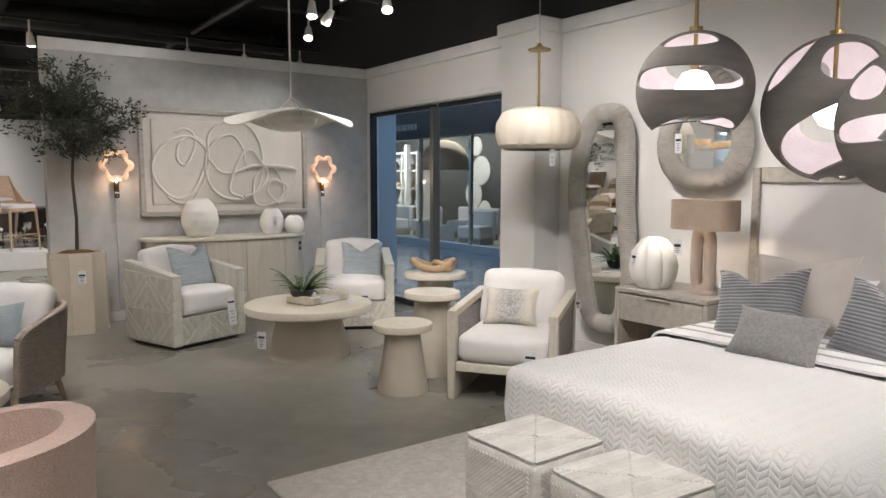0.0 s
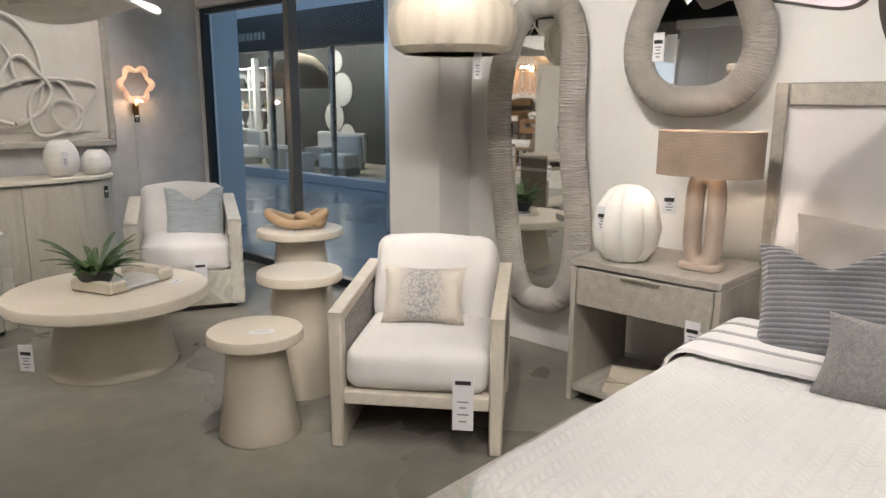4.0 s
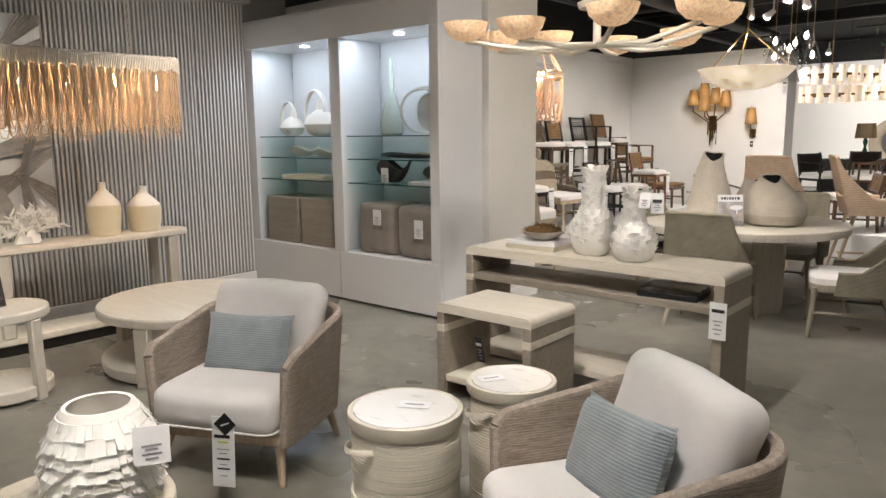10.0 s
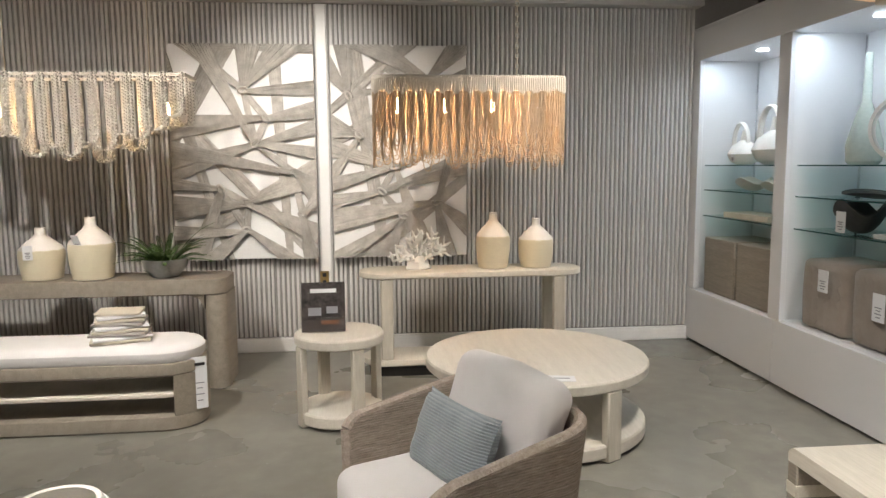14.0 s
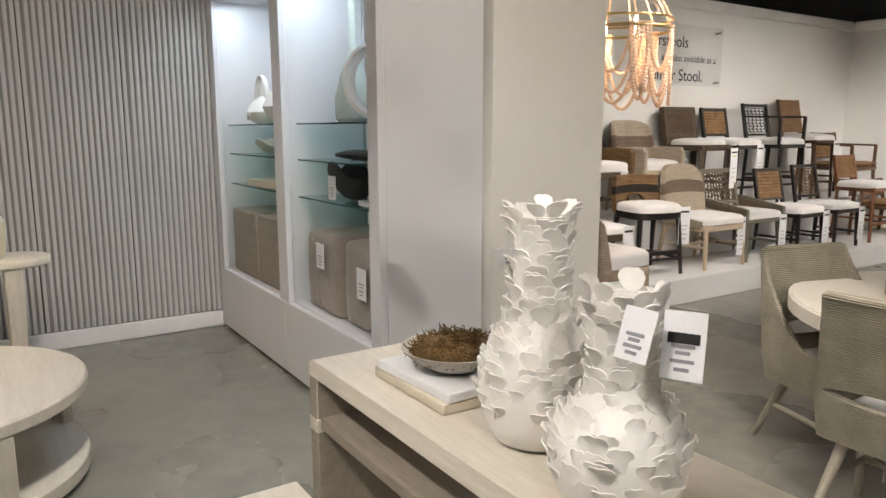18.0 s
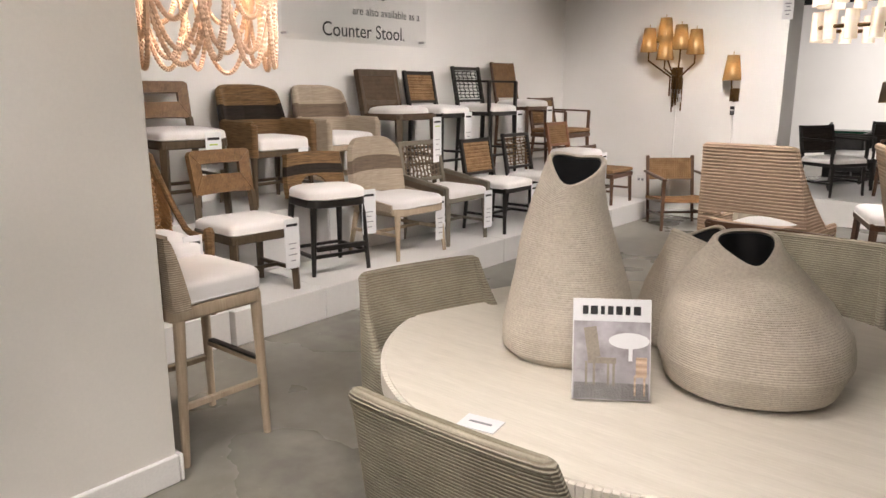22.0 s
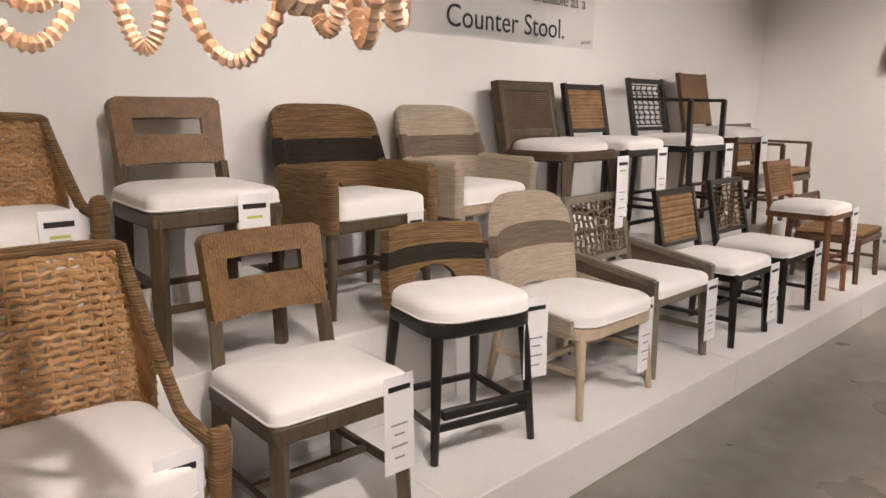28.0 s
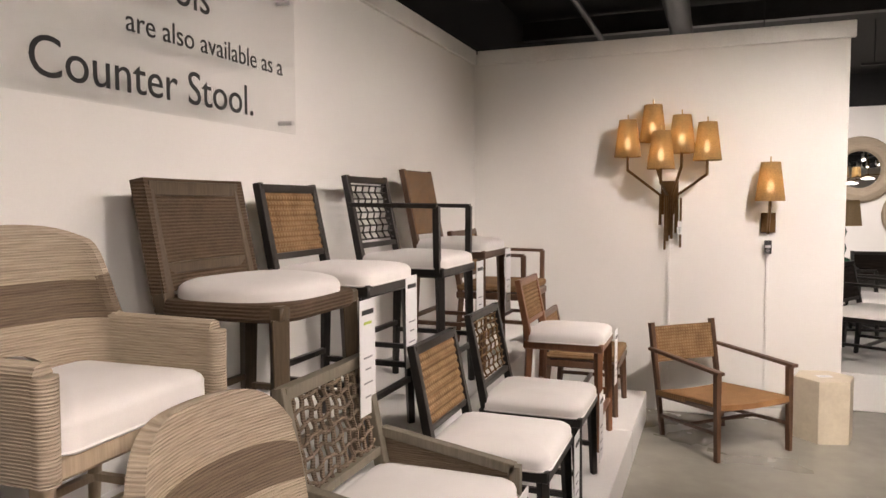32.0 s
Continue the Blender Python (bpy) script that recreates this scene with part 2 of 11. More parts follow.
def pillow(w, h, t, seed=0, n=14, chop=0.0):
    """A throw pillow in the y-z plane, thick along x, with drawn-out corners and an optional chop in its top."""
    v, f = [], []
    for side in (1, -1):
        for i in range(n + 1):
            for j in range(n + 1):
                u, w2 = 2 * i / n - 1, 2 * j / n - 1
                e = (1 - u ** 4) * (1 - w2 ** 4)
                pin = 1 - 0.10 * (1 - abs(w2) ** 2) * abs(u) ** 3 * 1.0
                pin2 = 1 - 0.10 * (1 - abs(u) ** 2) * abs(w2) ** 3
                zz = w2 * h / 2 * pin2 - chop * max(0, w2) ** 2 * max(0, 1 - abs(u) * 1.6)
                x = side * t / 2 * e ** 0.55
                k = noise.noise(Vector((u * 2 + seed * 3.1, w2 * 2, side))) * 0.012 * e
                v.append((x + k, u * w / 2 * pin, zz))
    m = n + 1
    for s in (0, 1):
        for i in range(n):
            for j in range(n):
                q = [s * m * m + a for a in (i * m + j, (i + 1) * m + j, (i + 1) * m + j + 1, i * m + j + 1)]
                f.append(tuple(q if s == 0 else q[::-1]))
    return np.array(v), f


def shell(fn, nu, nv, th, closed=False):
    """A curved sheet with thickness: fn(u, v) gives points for u, v in 0..1; it thickens to both sides."""
    g = np.array([[fn(i / nu, j / nv) for j in range(nv + 1)] for i in range(nu + (0 if closed else 1))], float)
    if closed:
        du = np.roll(g, -1, 0) - np.roll(g, 1, 0)
    else:
        du = np.gradient(g, axis=0)
    dv = np.gradient(g, axis=1)
    N = np.cross(du, dv)
    N /= np.linalg.norm(N, axis=2)[..., None] + 1e-12
    a, b = g + N * th / 2, g - N * th / 2
    mu, mv = g.shape[0], g.shape[1]
    v = np.concatenate([a.reshape(-1, 3), b.reshape(-1, 3)])
    o = mu * mv
    f = []
    for i in range(mu if closed else mu - 1):
        k = (i + 1) % mu
        for j in range(mv - 1):
            f.append((i * mv + j, k * mv + j, k * mv + j + 1, i * mv + j + 1))
            f.append((o + i * mv + j, o + i * mv + j + 1, o + k * mv + j + 1, o + k * mv + j))
        f.append((i * mv, o + i * mv, o + k * mv, k * mv))
        f.append((i * mv + mv - 1, k * mv + mv - 1, o + k * mv + mv - 1, o + i * mv + mv - 1))
    if not closed:
        for j in range(mv - 1):
            f.append((j, j + 1, o + j + 1, o + j))
            e = (mu - 1) * mv
            f.append((e + j, o + e + j, o + e + j + 1, e + j + 1))
    return v, f


def mesh(name, geo, mat, smooth=True):
    v, f = geo
    me = bpy.data.meshes.new(name)
    me.from_pydata([tuple(p) for p in v], [], f)
    me.materials.append(mat)
    if smooth:
        me.polygons.foreach_set("use_smooth", [True] * len(me.polygons))
        me.set_sharp_from_angle(angle=radians(38))
    me.update()
    return me


def part(name, geo, mat, parent, label=""):
    """One mesh object under a thing or a part."""
    ob = new(name, mesh(name, geo, mat))
    ob.parent = parent
    return tagged(ob, label)


def thing(name, label, category, m=None, group="", kind=""):
    ob = new(name)
    ob.empty_display_size = 0.1
    if m is not None:
        ob.matrix_world = m
    return tagged(ob, label, category, group, kind)


def single(name, geo, mat, label, category, m=None, group="", kind=""):
    ob = new(name, mesh(name, geo, mat))
    if m is not None:
        ob.matrix_world = m
    return tagged(ob, label, category, group, kind)


def words(s, size, mat, parent, m, depth=0.002, name="lettering", align="LEFT", label=""):
    """Lettering as a mesh, in the x-y plane of m."""
    c = bpy.data.curves.new(name, "FONT")
    c.body, c.size, c.extrude, c.align_x, c.resolution_u = s, size, depth, align, 4
    tmp = bpy.data.objects.new(name, c)
    me = bpy.data.meshes.new_from_object(tmp)
    bpy.data.objects.remove(tmp)
    me.materials.clear()
    me.materials.append(mat)
    ob = new(name, me)
    ob.parent = parent
    ob.matrix_local = m
    return tagged(ob, label)
# ---- materials ----
def material(name, c1, c2=None, rough=0.6, metal=0.0, scale=6.0, fine=60.0, bump=0.1, stretch=(1, 1, 1), dist=0.004, mixfine=0.35,
             ribs=None, weave=None, sheen=0.0, random=0.0, spec=0.5, coat=0.0, sub=0.0, trans=0.0, rlo=None, contrast=(0.35, 0.65), island=0.0):
    """A surface with colour variation at two scales and relief. ribs: (axis, period in metres, depth, shade painted
    into the creases) for cord or reeds; weave: period for crossed cords.
    """
    m = bpy.data.materials.new(name)
    m.use_nodes = True
    nt = m.node_tree
    N, L = nt.nodes, nt.links
    b = N["Principled BSDF"]
    tc = N.new("ShaderNodeTexCoord")
    mp = N.new("ShaderNodeMapping")
    mp.inputs["Scale"].default_value = stretch
    L.new(tc.outputs["Object"], mp.inputs[0])
    big, small = N.new("ShaderNodeTexNoise"), N.new("ShaderNodeTexNoise")
    big.inputs["Scale"].default_value, big.inputs["Detail"].default_value = scale, 5
    small.inputs["Scale"].default_value, small.inputs["Detail"].default_value = fine, 4
    L.new(mp.outputs[0], big.inputs["Vector"])
    L.new(mp.outputs[0], small.inputs["Vector"])
    mix = N.new("ShaderNodeMix")
    mix.inputs[0].default_value = mixfine
    L.new(big.outputs["Fac"], mix.inputs[2])
    L.new(small.outputs["Fac"], mix.inputs[3])
    ramp = N.new("ShaderNodeValToRGB")
    ramp.color_ramp.elements[0].position, ramp.color_ramp.elements[1].position = contrast
    c2 = c2 or tuple(0.86 * x for x in c1)
    ramp.color_ramp.elements[0].color, ramp.color_ramp.elements[1].color = (*c2, 1), (*c1, 1)
    L.new(mix.outputs[0], ramp.inputs[0])
    colour, height = ramp.outputs[0], small.outputs["Fac"]
    if random:
        oi = N.new("ShaderNodeObjectInfo")
        hsv = N.new("ShaderNodeHueSaturation")
        mr = N.new("ShaderNodeMapRange")
        mr.inputs[3].default_value, mr.inputs[4].default_value = 1 - random, 1 + random
        L.new(oi.outputs["Random"], mr.inputs[0])
        L.new(mr.outputs[0], hsv.inputs["Value"])
        L.new(colour, hsv.inputs["Color"])
        colour = hsv.outputs[0]
    if island:
        ge, hs2, mr3 = N.new("ShaderNodeNewGeometry"), N.new("ShaderNodeHueSaturation"), N.new("ShaderNodeMapRange")
        mr3.inputs[3].default_value, mr3.inputs[4].default_value = 1 - island, 1 + island
        L.new(ge.outputs["Random Per Island"], mr3.inputs[0])
        L.new(mr3.outputs[0], hs2.inputs["Value"])
        L.new(colour, hs2.inputs["Color"])
        colour = hs2.outputs[0]
    rel, rdist = None, 0.0
    waves = [ribs] if ribs else []
    if weave:
        waves = [(weave[0], weave[2], weave[3], weave[4]), (weave[1], weave[2], weave[3], weave[4])]
    for axis, period, depth, dark in waves:
        w = N.new("ShaderNodeTexWave")
        w.wave_type, w.bands_direction, w.wave_profile = "BANDS", axis, "SIN"
        w.inputs["Scale"].default_value = 0.314 / period
        w.inputs["Distortion"].default_value, w.inputs["Detail"].default_value = 0.6, 1.0
        w.inputs["Detail Scale"].default_value = 1.0
        L.new(tc.outputs["Object"], w.inputs["Vector"])
        if rel is None:
            rel = w.outputs["Fac"]
        else:
            mm = N.new("ShaderNodeMath")
            mm.operation = "MINIMUM"
            L.new(rel, mm.inputs[0])
            L.new(w.outputs["Fac"], mm.inputs[1])
            rel = mm.outputs[0]
        rdist = depth
        rshade = dark
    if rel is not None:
        # shade between cords is painted in: the colour darkens where the relief is low
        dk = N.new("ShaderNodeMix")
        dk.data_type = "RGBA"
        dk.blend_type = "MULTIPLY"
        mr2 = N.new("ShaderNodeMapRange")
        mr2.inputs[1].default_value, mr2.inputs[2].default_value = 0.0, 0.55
        mr2.inputs[3].default_value, mr2.inputs[4].default_value = rshade, 0.0
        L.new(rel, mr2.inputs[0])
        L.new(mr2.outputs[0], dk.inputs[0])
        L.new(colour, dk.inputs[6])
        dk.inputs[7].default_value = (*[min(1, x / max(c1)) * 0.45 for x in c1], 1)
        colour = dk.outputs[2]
        b2 = N.new("ShaderNodeBump")
        b2.inputs["Strength"].default_value, b2.inputs["Distance"].default_value = 0.8, rdist
        L.new(rel, b2.inputs["Height"])
    bp = N.new("ShaderNodeBump")
    bp.inputs["Strength"].default_value, bp.inputs["Distance"].default_value = bump, dist
    L.new(height, bp.inputs["Height"])
    if rel is not None:
        L.new(b2.outputs[0], bp.inputs["Normal"])
    L.new(bp.outputs[0], b.inputs["Normal"])
    L.new(colour, b.inputs["Base Color"])
    b.inputs["Metallic"].default_value = metal
    b.inputs["Specular IOR Level"].default_value = spec
    b.inputs["Sheen Weight"].default_value = sheen
    b.inputs["Coat Weight"].default_value = coat
    if sub:
        b.inputs["Subsurface Weight"].default_value = sub
        b.inputs["Subsurface Radius"].default_value = (0.05, 0.04, 0.03)
    if trans:
        b.inputs["Transmission Weight"].default_value = trans
    rr = N.new("ShaderNodeMapRange")
    rr.inputs[3].default_value, rr.inputs[4].default_value = (rough - 0.1 if rlo is None else rlo), min(1, rough + 0.08)
    L.new(big.outputs["Fac"], rr.inputs[0])
    L.new(rr.outputs[0], b.inputs["Roughness"])
    return m


def glow(name, col, strength, base=(0.8, 0.7, 0.6), mottled=0.0):
    m = bpy.data.materials.new(name)
    m.use_nodes = True
    b = m.node_tree.nodes["Principled BSDF"]
    b.inputs["Base Color"].default_value = (*base, 1)
    b.inputs["Emission Color"].default_value = (*col, 1)
    b.inputs["Emission Strength"].default_value = strength
    b.inputs["Roughness"].default_value = 0.5
    if mottled:
        N, L = m.node_tree.nodes, m.node_tree.links
        t, n2, r = N.new("ShaderNodeTexCoord"), N.new("ShaderNodeTexNoise"), N.new("ShaderNodeMapRange")
        n2.inputs["Scale"].default_value, n2.inputs["Detail"].default_value = mottled, 3
        L.new(t.outputs["Object"], n2.inputs["Vector"])
        r.inputs[1].default_value, r.inputs[2].default_value = 0.3, 0.7
        r.inputs[3].default_value, r.inputs[4].default_value = strength * 0.35, strength * 1.5
        L.new(n2.outputs["Fac"], r.inputs[0])
        L.new(r.outputs[0], b.inputs["Emission Strength"])
    return m


def glass(name, col=(0.9, 0.97, 0.95), rough=0.0, alpha=0.16):
    """Thin clear sheet: mostly lets light straight through, with a real gloss."""
    m = bpy.data.materials.new(name)
    m.use_nodes = True
    N, L = m.node_tree.nodes, m.node_tree.links
    N.remove(N["Principled BSDF"])
    tr, gl, mx, lw = N.new("ShaderNodeBsdfTransparent"), N.new("ShaderNodeBsdfGlossy"), N.new("ShaderNodeMixShader"), N.new("ShaderNodeLayerWeight")
    tr.inputs[0].default_value = (*col, 1)
    gl.inputs["Roughness"].default_value = rough + 0.01
    lw.inputs[0].default_value = 0.5
    pw, ml = N.new("ShaderNodeMath"), N.new("ShaderNodeMath")
    pw.operation, ml.operation = "POWER", "MULTIPLY_ADD"
    pw.inputs[1].default_value = 4.0
    ml.inputs[1].default_value, ml.inputs[2].default_value = 0.8, 0.035
    L.new(lw.outputs["Facing"], pw.inputs[0])
    L.new(pw.outputs[0], ml.inputs[0])
    L.new(ml.outputs[0], mx.inputs[0])
    L.new(tr.outputs[0], mx.inputs[1])
    L.new(gl.outputs[0], mx.inputs[2])
    L.new(mx.outputs[0], N["Material Output"].inputs[0])
    return m


def floor_material():
    """Polished concrete: broad cloudy stains, trowel mottling, pale specks and small dark pits."""
    m = material("polished concrete", (0.265, 0.252, 0.214), (0.155, 0.148, 0.125), rough=0.36, scale=0.75, fine=5, bump=0.02, dist=0.001, mixfine=0.42, rlo=0.14, contrast=(0.32, 0.7))
    N, L = m.node_tree.nodes, m.node_tree.links
    b = N["Principled BSDF"]
    tc = [n for n in N if n.type == "TEX_COORD"][0]
    col = b.inputs["Base Color"].links[0].from_socket

    def layer(col, scale, detail, lo, hi, amount, tint, rough=0.5):
        n, mr, mx = N.new("ShaderNodeTexNoise"), N.new("ShaderNodeMapRange"), N.new("ShaderNodeMix")
        n.inputs["Scale"].default_value, n.inputs["Detail"].default_value, n.inputs["Roughness"].default_value = scale, detail, rough
        L.new(tc.outputs["Object"], n.inputs["Vector"])
        mr.inputs[1].default_value, mr.inputs[2].default_value, mr.inputs[3].default_value, mr.inputs[4].default_value = lo, hi, 0.0, amount
        L.new(n.outputs["Fac"], mr.inputs[0])
        mx.data_type = "RGBA"
        L.new(mr.outputs[0], mx.inputs[0])
        L.new(col, mx.inputs[6])
        mx.inputs[7].default_value = (*tint, 1)
        return mx.outputs[2]

    col = layer(col, 8.0, 5, 0.42, 0.9, 0.3, (0.4, 0.385, 0.34))
    col = layer(col, 1.7, 3, 0.4, 0.85, 0.36, (0.11, 0.106, 0.09))
    col = layer(col, 30.0, 2, 0.7, 0.78, 0.35, (0.5, 0.49, 0.45))
    L.new(col, b.inputs["Base Color"])
    return m


M_FLOOR = floor_material()
M_WALL = material("white wall paint", (0.8, 0.79, 0.77), (0.76, 0.75, 0.73), rough=0.6, scale=1.5, fine=120, bump=0.06, dist=0.001)
M_WARM = material("warm white paint", (0.74, 0.71, 0.66), (0.69, 0.665, 0.62), rough=0.5, scale=1.5, fine=90, bump=0.08, dist=0.001)
M_GREY = material("grey limewashed wall", (0.55, 0.545, 0.53), (0.43, 0.43, 0.425), rough=0.7, scale=2.2, fine=9, bump=0.05, dist=0.002, mixfine=0.45)
M_TRIM = material("white trim paint", (0.8, 0.79, 0.77), rough=0.4, scale=3, fine=90, bump=0.03)
M_SHELF = material("satin white cabinet", (0.68, 0.68, 0.69), (0.65, 0.65, 0.66), rough=0.35, scale=2, fine=120, bump=0.02)
M_RIB = material("grey corrugated panel", (0.62, 0.605, 0.58), (0.55, 0.54, 0.52), rough=0.5, scale=1.2, fine=40, bump=0.04)
# backing colour is darkened to put shade into the grooves between ribs
M_GROOVESHADE = material("panel backing darkened as groove shade", (0.3, 0.29, 0.275), (0.25, 0.24, 0.225), rough=0.8, scale=2, fine=60)
M_BLACK = material("black ceiling paint", (0.02, 0.02, 0.021), (0.01, 0.01, 0.01), rough=0.8, scale=2, fine=30)
M_DUCT = material("black ductwork", (0.035, 0.035, 0.037), (0.02, 0.02, 0.02), rough=0.45, scale=4, fine=50)
M_BLUE = material("corridor wall", (0.46, 0.5, 0.56), (0.41, 0.455, 0.52), rough=0.6, scale=1.2, fine=60)
M_DKGLASS = material("dark window frame", (0.045, 0.055, 0.065), rough=0.35, metal=0.6, scale=4, fine=80)
M_CFLOOR = material("corridor tile", (0.2, 0.25, 0.31), (0.16, 0.2, 0.25), rough=0.2, scale=1, fine=20, rlo=0.05)
M_GLASS = glass("window glass", (0.85, 0.93, 0.97))
M_SHGLASS = glass("shelf glass", (0.8, 0.92, 0.9))
M_GEDGE = material("glass edge", (0.02, 0.07, 0.06), rough=0.15, scale=4, fine=40)
M_ACRYL = glass("clear acrylic", (0.985, 0.985, 0.985))
M_MIRROR = bpy.data.materials.new("mirror glass")
M_MIRROR.use_nodes = True
M_MIRROR.node_tree.nodes["Principled BSDF"].inputs["Metallic"].default_value = 1.0
M_MIRROR.node_tree.nodes["Principled BSDF"].inputs["Roughness"].default_value = 0.02
M_MIRROR.node_tree.nodes["Principled BSDF"].inputs["Base Color"].default_value = (0.82, 0.84, 0.83, 1)
M_FABRIC = material("white linen fabric", (0.77, 0.745, 0.73), (0.7, 0.675, 0.66), rough=0.9, scale=5, fine=350, bump=0.25, dist=0.0015, sheen=0.2, spec=0.2)
M_BOUCLE = material("cream boucle fabric", (0.74, 0.69, 0.62), (0.62, 0.57, 0.5), rough=0.95, scale=25, fine=160, bump=0.9, dist=0.006, sheen=0.2, spec=0.1, mixfine=0.6)
M_PINK = material("blush boucle fabric", (0.6, 0.45, 0.38), (0.48, 0.35, 0.29), rough=0.95, scale=40, fine=140, bump=1.0, dist=0.008, sheen=0.2, spec=0.1, mixfine=0.6)
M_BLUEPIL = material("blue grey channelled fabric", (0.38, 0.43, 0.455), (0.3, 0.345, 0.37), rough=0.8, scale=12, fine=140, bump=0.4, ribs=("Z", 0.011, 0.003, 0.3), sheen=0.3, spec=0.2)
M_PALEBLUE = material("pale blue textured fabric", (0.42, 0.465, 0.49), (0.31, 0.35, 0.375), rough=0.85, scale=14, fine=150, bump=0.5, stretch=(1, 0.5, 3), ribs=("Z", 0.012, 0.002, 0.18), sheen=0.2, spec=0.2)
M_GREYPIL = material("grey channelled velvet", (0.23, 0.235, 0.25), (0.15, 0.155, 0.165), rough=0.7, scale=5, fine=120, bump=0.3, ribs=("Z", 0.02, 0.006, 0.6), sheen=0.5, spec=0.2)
M_GREYKNIT = material("grey nubby fabric", (0.3, 0.29, 0.285), (0.19, 0.185, 0.185), rough=0.95, scale=60, fine=200, bump=0.9, dist=0.005, mixfine=0.5, sheen=0.2, spec=0.1)
M_TAUPEPIL = material("taupe linen", (0.44, 0.405, 0.375), (0.37, 0.34, 0.315), rough=0.9, scale=5, fine=250, bump=0.3, spec=0.2)
def print_material():
    """Cream cotton with a faded grey woven print down its middle."""
    m = material("cream pillow with a faded grey print", (0.7, 0.65, 0.57), (0.62, 0.57, 0.5), rough=0.9, scale=7, fine=200, bump=0.4, spec=0.2)
    N, L = m.node_tree.nodes, m.node_tree.links
    b = N["Principled BSDF"]
    src = b.inputs["Base Color"].links[0].from_socket
    tc, sp, ab, mr = N.new("ShaderNodeTexCoord"), N.new("ShaderNodeSeparateXYZ"), N.new("ShaderNodeMath"), N.new("ShaderNodeMapRange")
    L.new(tc.outputs["Object"], sp.inputs[0])
    ab.operation = "ABSOLUTE"
    L.new(sp.outputs[1], ab.inputs[0])
    mr.inputs[1].default_value, mr.inputs[2].default_value, mr.inputs[3].default_value, mr.inputs[4].default_value = 0.05, 0.13, 1.0, 0.0
    L.new(ab.outputs[0], mr.inputs[0])
    ck, mu, mx = N.new("ShaderNodeTexVoronoi"), N.new("ShaderNodeMath"), N.new("ShaderNodeMix")
    ck.inputs["Scale"].default_value = 80
    L.new(tc.outputs["Object"], ck.inputs["Vector"])
    mu.operation = "MULTIPLY"
    L.new(mr.outputs[0], mu.inputs[0])
    L.new(ck.outputs["Distance"], mu.inputs[1])
    mx.data_type = "RGBA"
    L.new(mu.outputs[0], mx.inputs[0])
    L.new(src, mx.inputs[6])
    mx.inputs[7].default_value = (0.25, 0.26, 0.29, 1)
    L.new(mx.outputs[2], b.inputs["Base Color"])
    return m


M_TILEPIL = print_material()
def quilt_material():
    """White cotton stitched in herringbone blocks, laid out in the cloth's own metres."""
    m = material("white quilted cotton", (0.78, 0.77, 0.755), (0.73, 0.72, 0.705), rough=0.9, scale=3, fine=220, bump=0.15, dist=0.002, sheen=0.2, spec=0.2)
    N, L = m.node_tree.nodes, m.node_tree.links

    def mth(op, a, b=None, c=None):
        n = N.new("ShaderNodeMath")
        n.operation = op
        for i, q in enumerate((a, b, c)):
            if q is not None:
                if isinstance(q, (int, float)):
                    n.inputs[i].default_value = q
                else:
                    L.new(q, n.inputs[i])
        return n.outputs[0]

    uv, sp = N.new("ShaderNodeUVMap"), N.new("ShaderNodeSeparateXYZ")
    L.new(uv.outputs[0], sp.inputs[0])
    zig = mth("PINGPONG", mth("MULTIPLY", sp.outputs[1], 26.0), 1.0)
    h = mth("ABSOLUTE", mth("SINE", mth("MULTIPLY", mth("ADD", mth("MULTIPLY", sp.outputs[0], 34.0), zig), math.pi)))
    seam = mth("ABSOLUTE", mth("SINE", mth("MULTIPLY", sp.outputs[1], 26.0 * math.pi)))
    hh = mth("POWER", mth("MULTIPLY", mth("MINIMUM", h, mth("MULTIPLY", seam, 2.0)), 1.0), 0.5)
    bp = N.new("ShaderNodeBump")
    bp.inputs["Strength"].default_value, bp.inputs["Distance"].default_value = 0.65, 0.006
    L.new(hh, bp.inputs["Height"])
    old = [n for n in N if n.type == "BUMP" and n != bp][0]
    L.new(bp.outputs[0], old.inputs["Normal"])
    return m


M_QUILT = quilt_material()
M_SHEET = material("white cotton sheet", (0.8, 0.79, 0.785), rough=0.9, scale=4, fine=300, bump=0.1, spec=0.2)
M_HEAD = material("headboard linen", (0.72, 0.69, 0.68), (0.68, 0.65, 0.64), rough=0.9, scale=4, fine=300, bump=0.25, dist=0.001, spec=0.2)
M_RUG = material("cream wool rug", (0.66, 0.63, 0.585), (0.45, 0.43, 0.395), rough=1.0, scale=30, fine=110, bump=0.9, dist=0.006, mixfine=0.5, ribs=("X", 0.012, 0.003, 0.25), spec=0.1)


def wood(name, c1, c2, axis="X", rough=0.5, **k):
    s = {"X": (0.6, 7, 7), "Y": (7, 0.6, 7), "Z": (7, 7, 0.6)}[axis]
    return material(name, c1, c2, rough=rough, scale=3.5, fine=22, stretch=s, bump=0.25, dist=0.0015, mixfine=0.5, **k)


M_WHITEWOOD = wood("whitewashed oak", (0.68, 0.63, 0.54), (0.56, 0.515, 0.43), "X")
M_WHITEWOODZ = wood("whitewashed oak upright", (0.62, 0.575, 0.49), (0.5, 0.46, 0.385), "Z")
M_REED = wood("pale reeded strips", (0.58, 0.56, 0.5), (0.47, 0.45, 0.395), "Z", island=0.16, random=0.06)
M_PALETOP = wood("pale cerused oak", (0.68, 0.635, 0.555), (0.58, 0.535, 0.46), "X")
M_CREAM = material("cream lacquered plaster", (0.7, 0.635, 0.53), (0.62, 0.56, 0.46), rough=0.45, scale=3, fine=60, bump=0.08, dist=0.001)
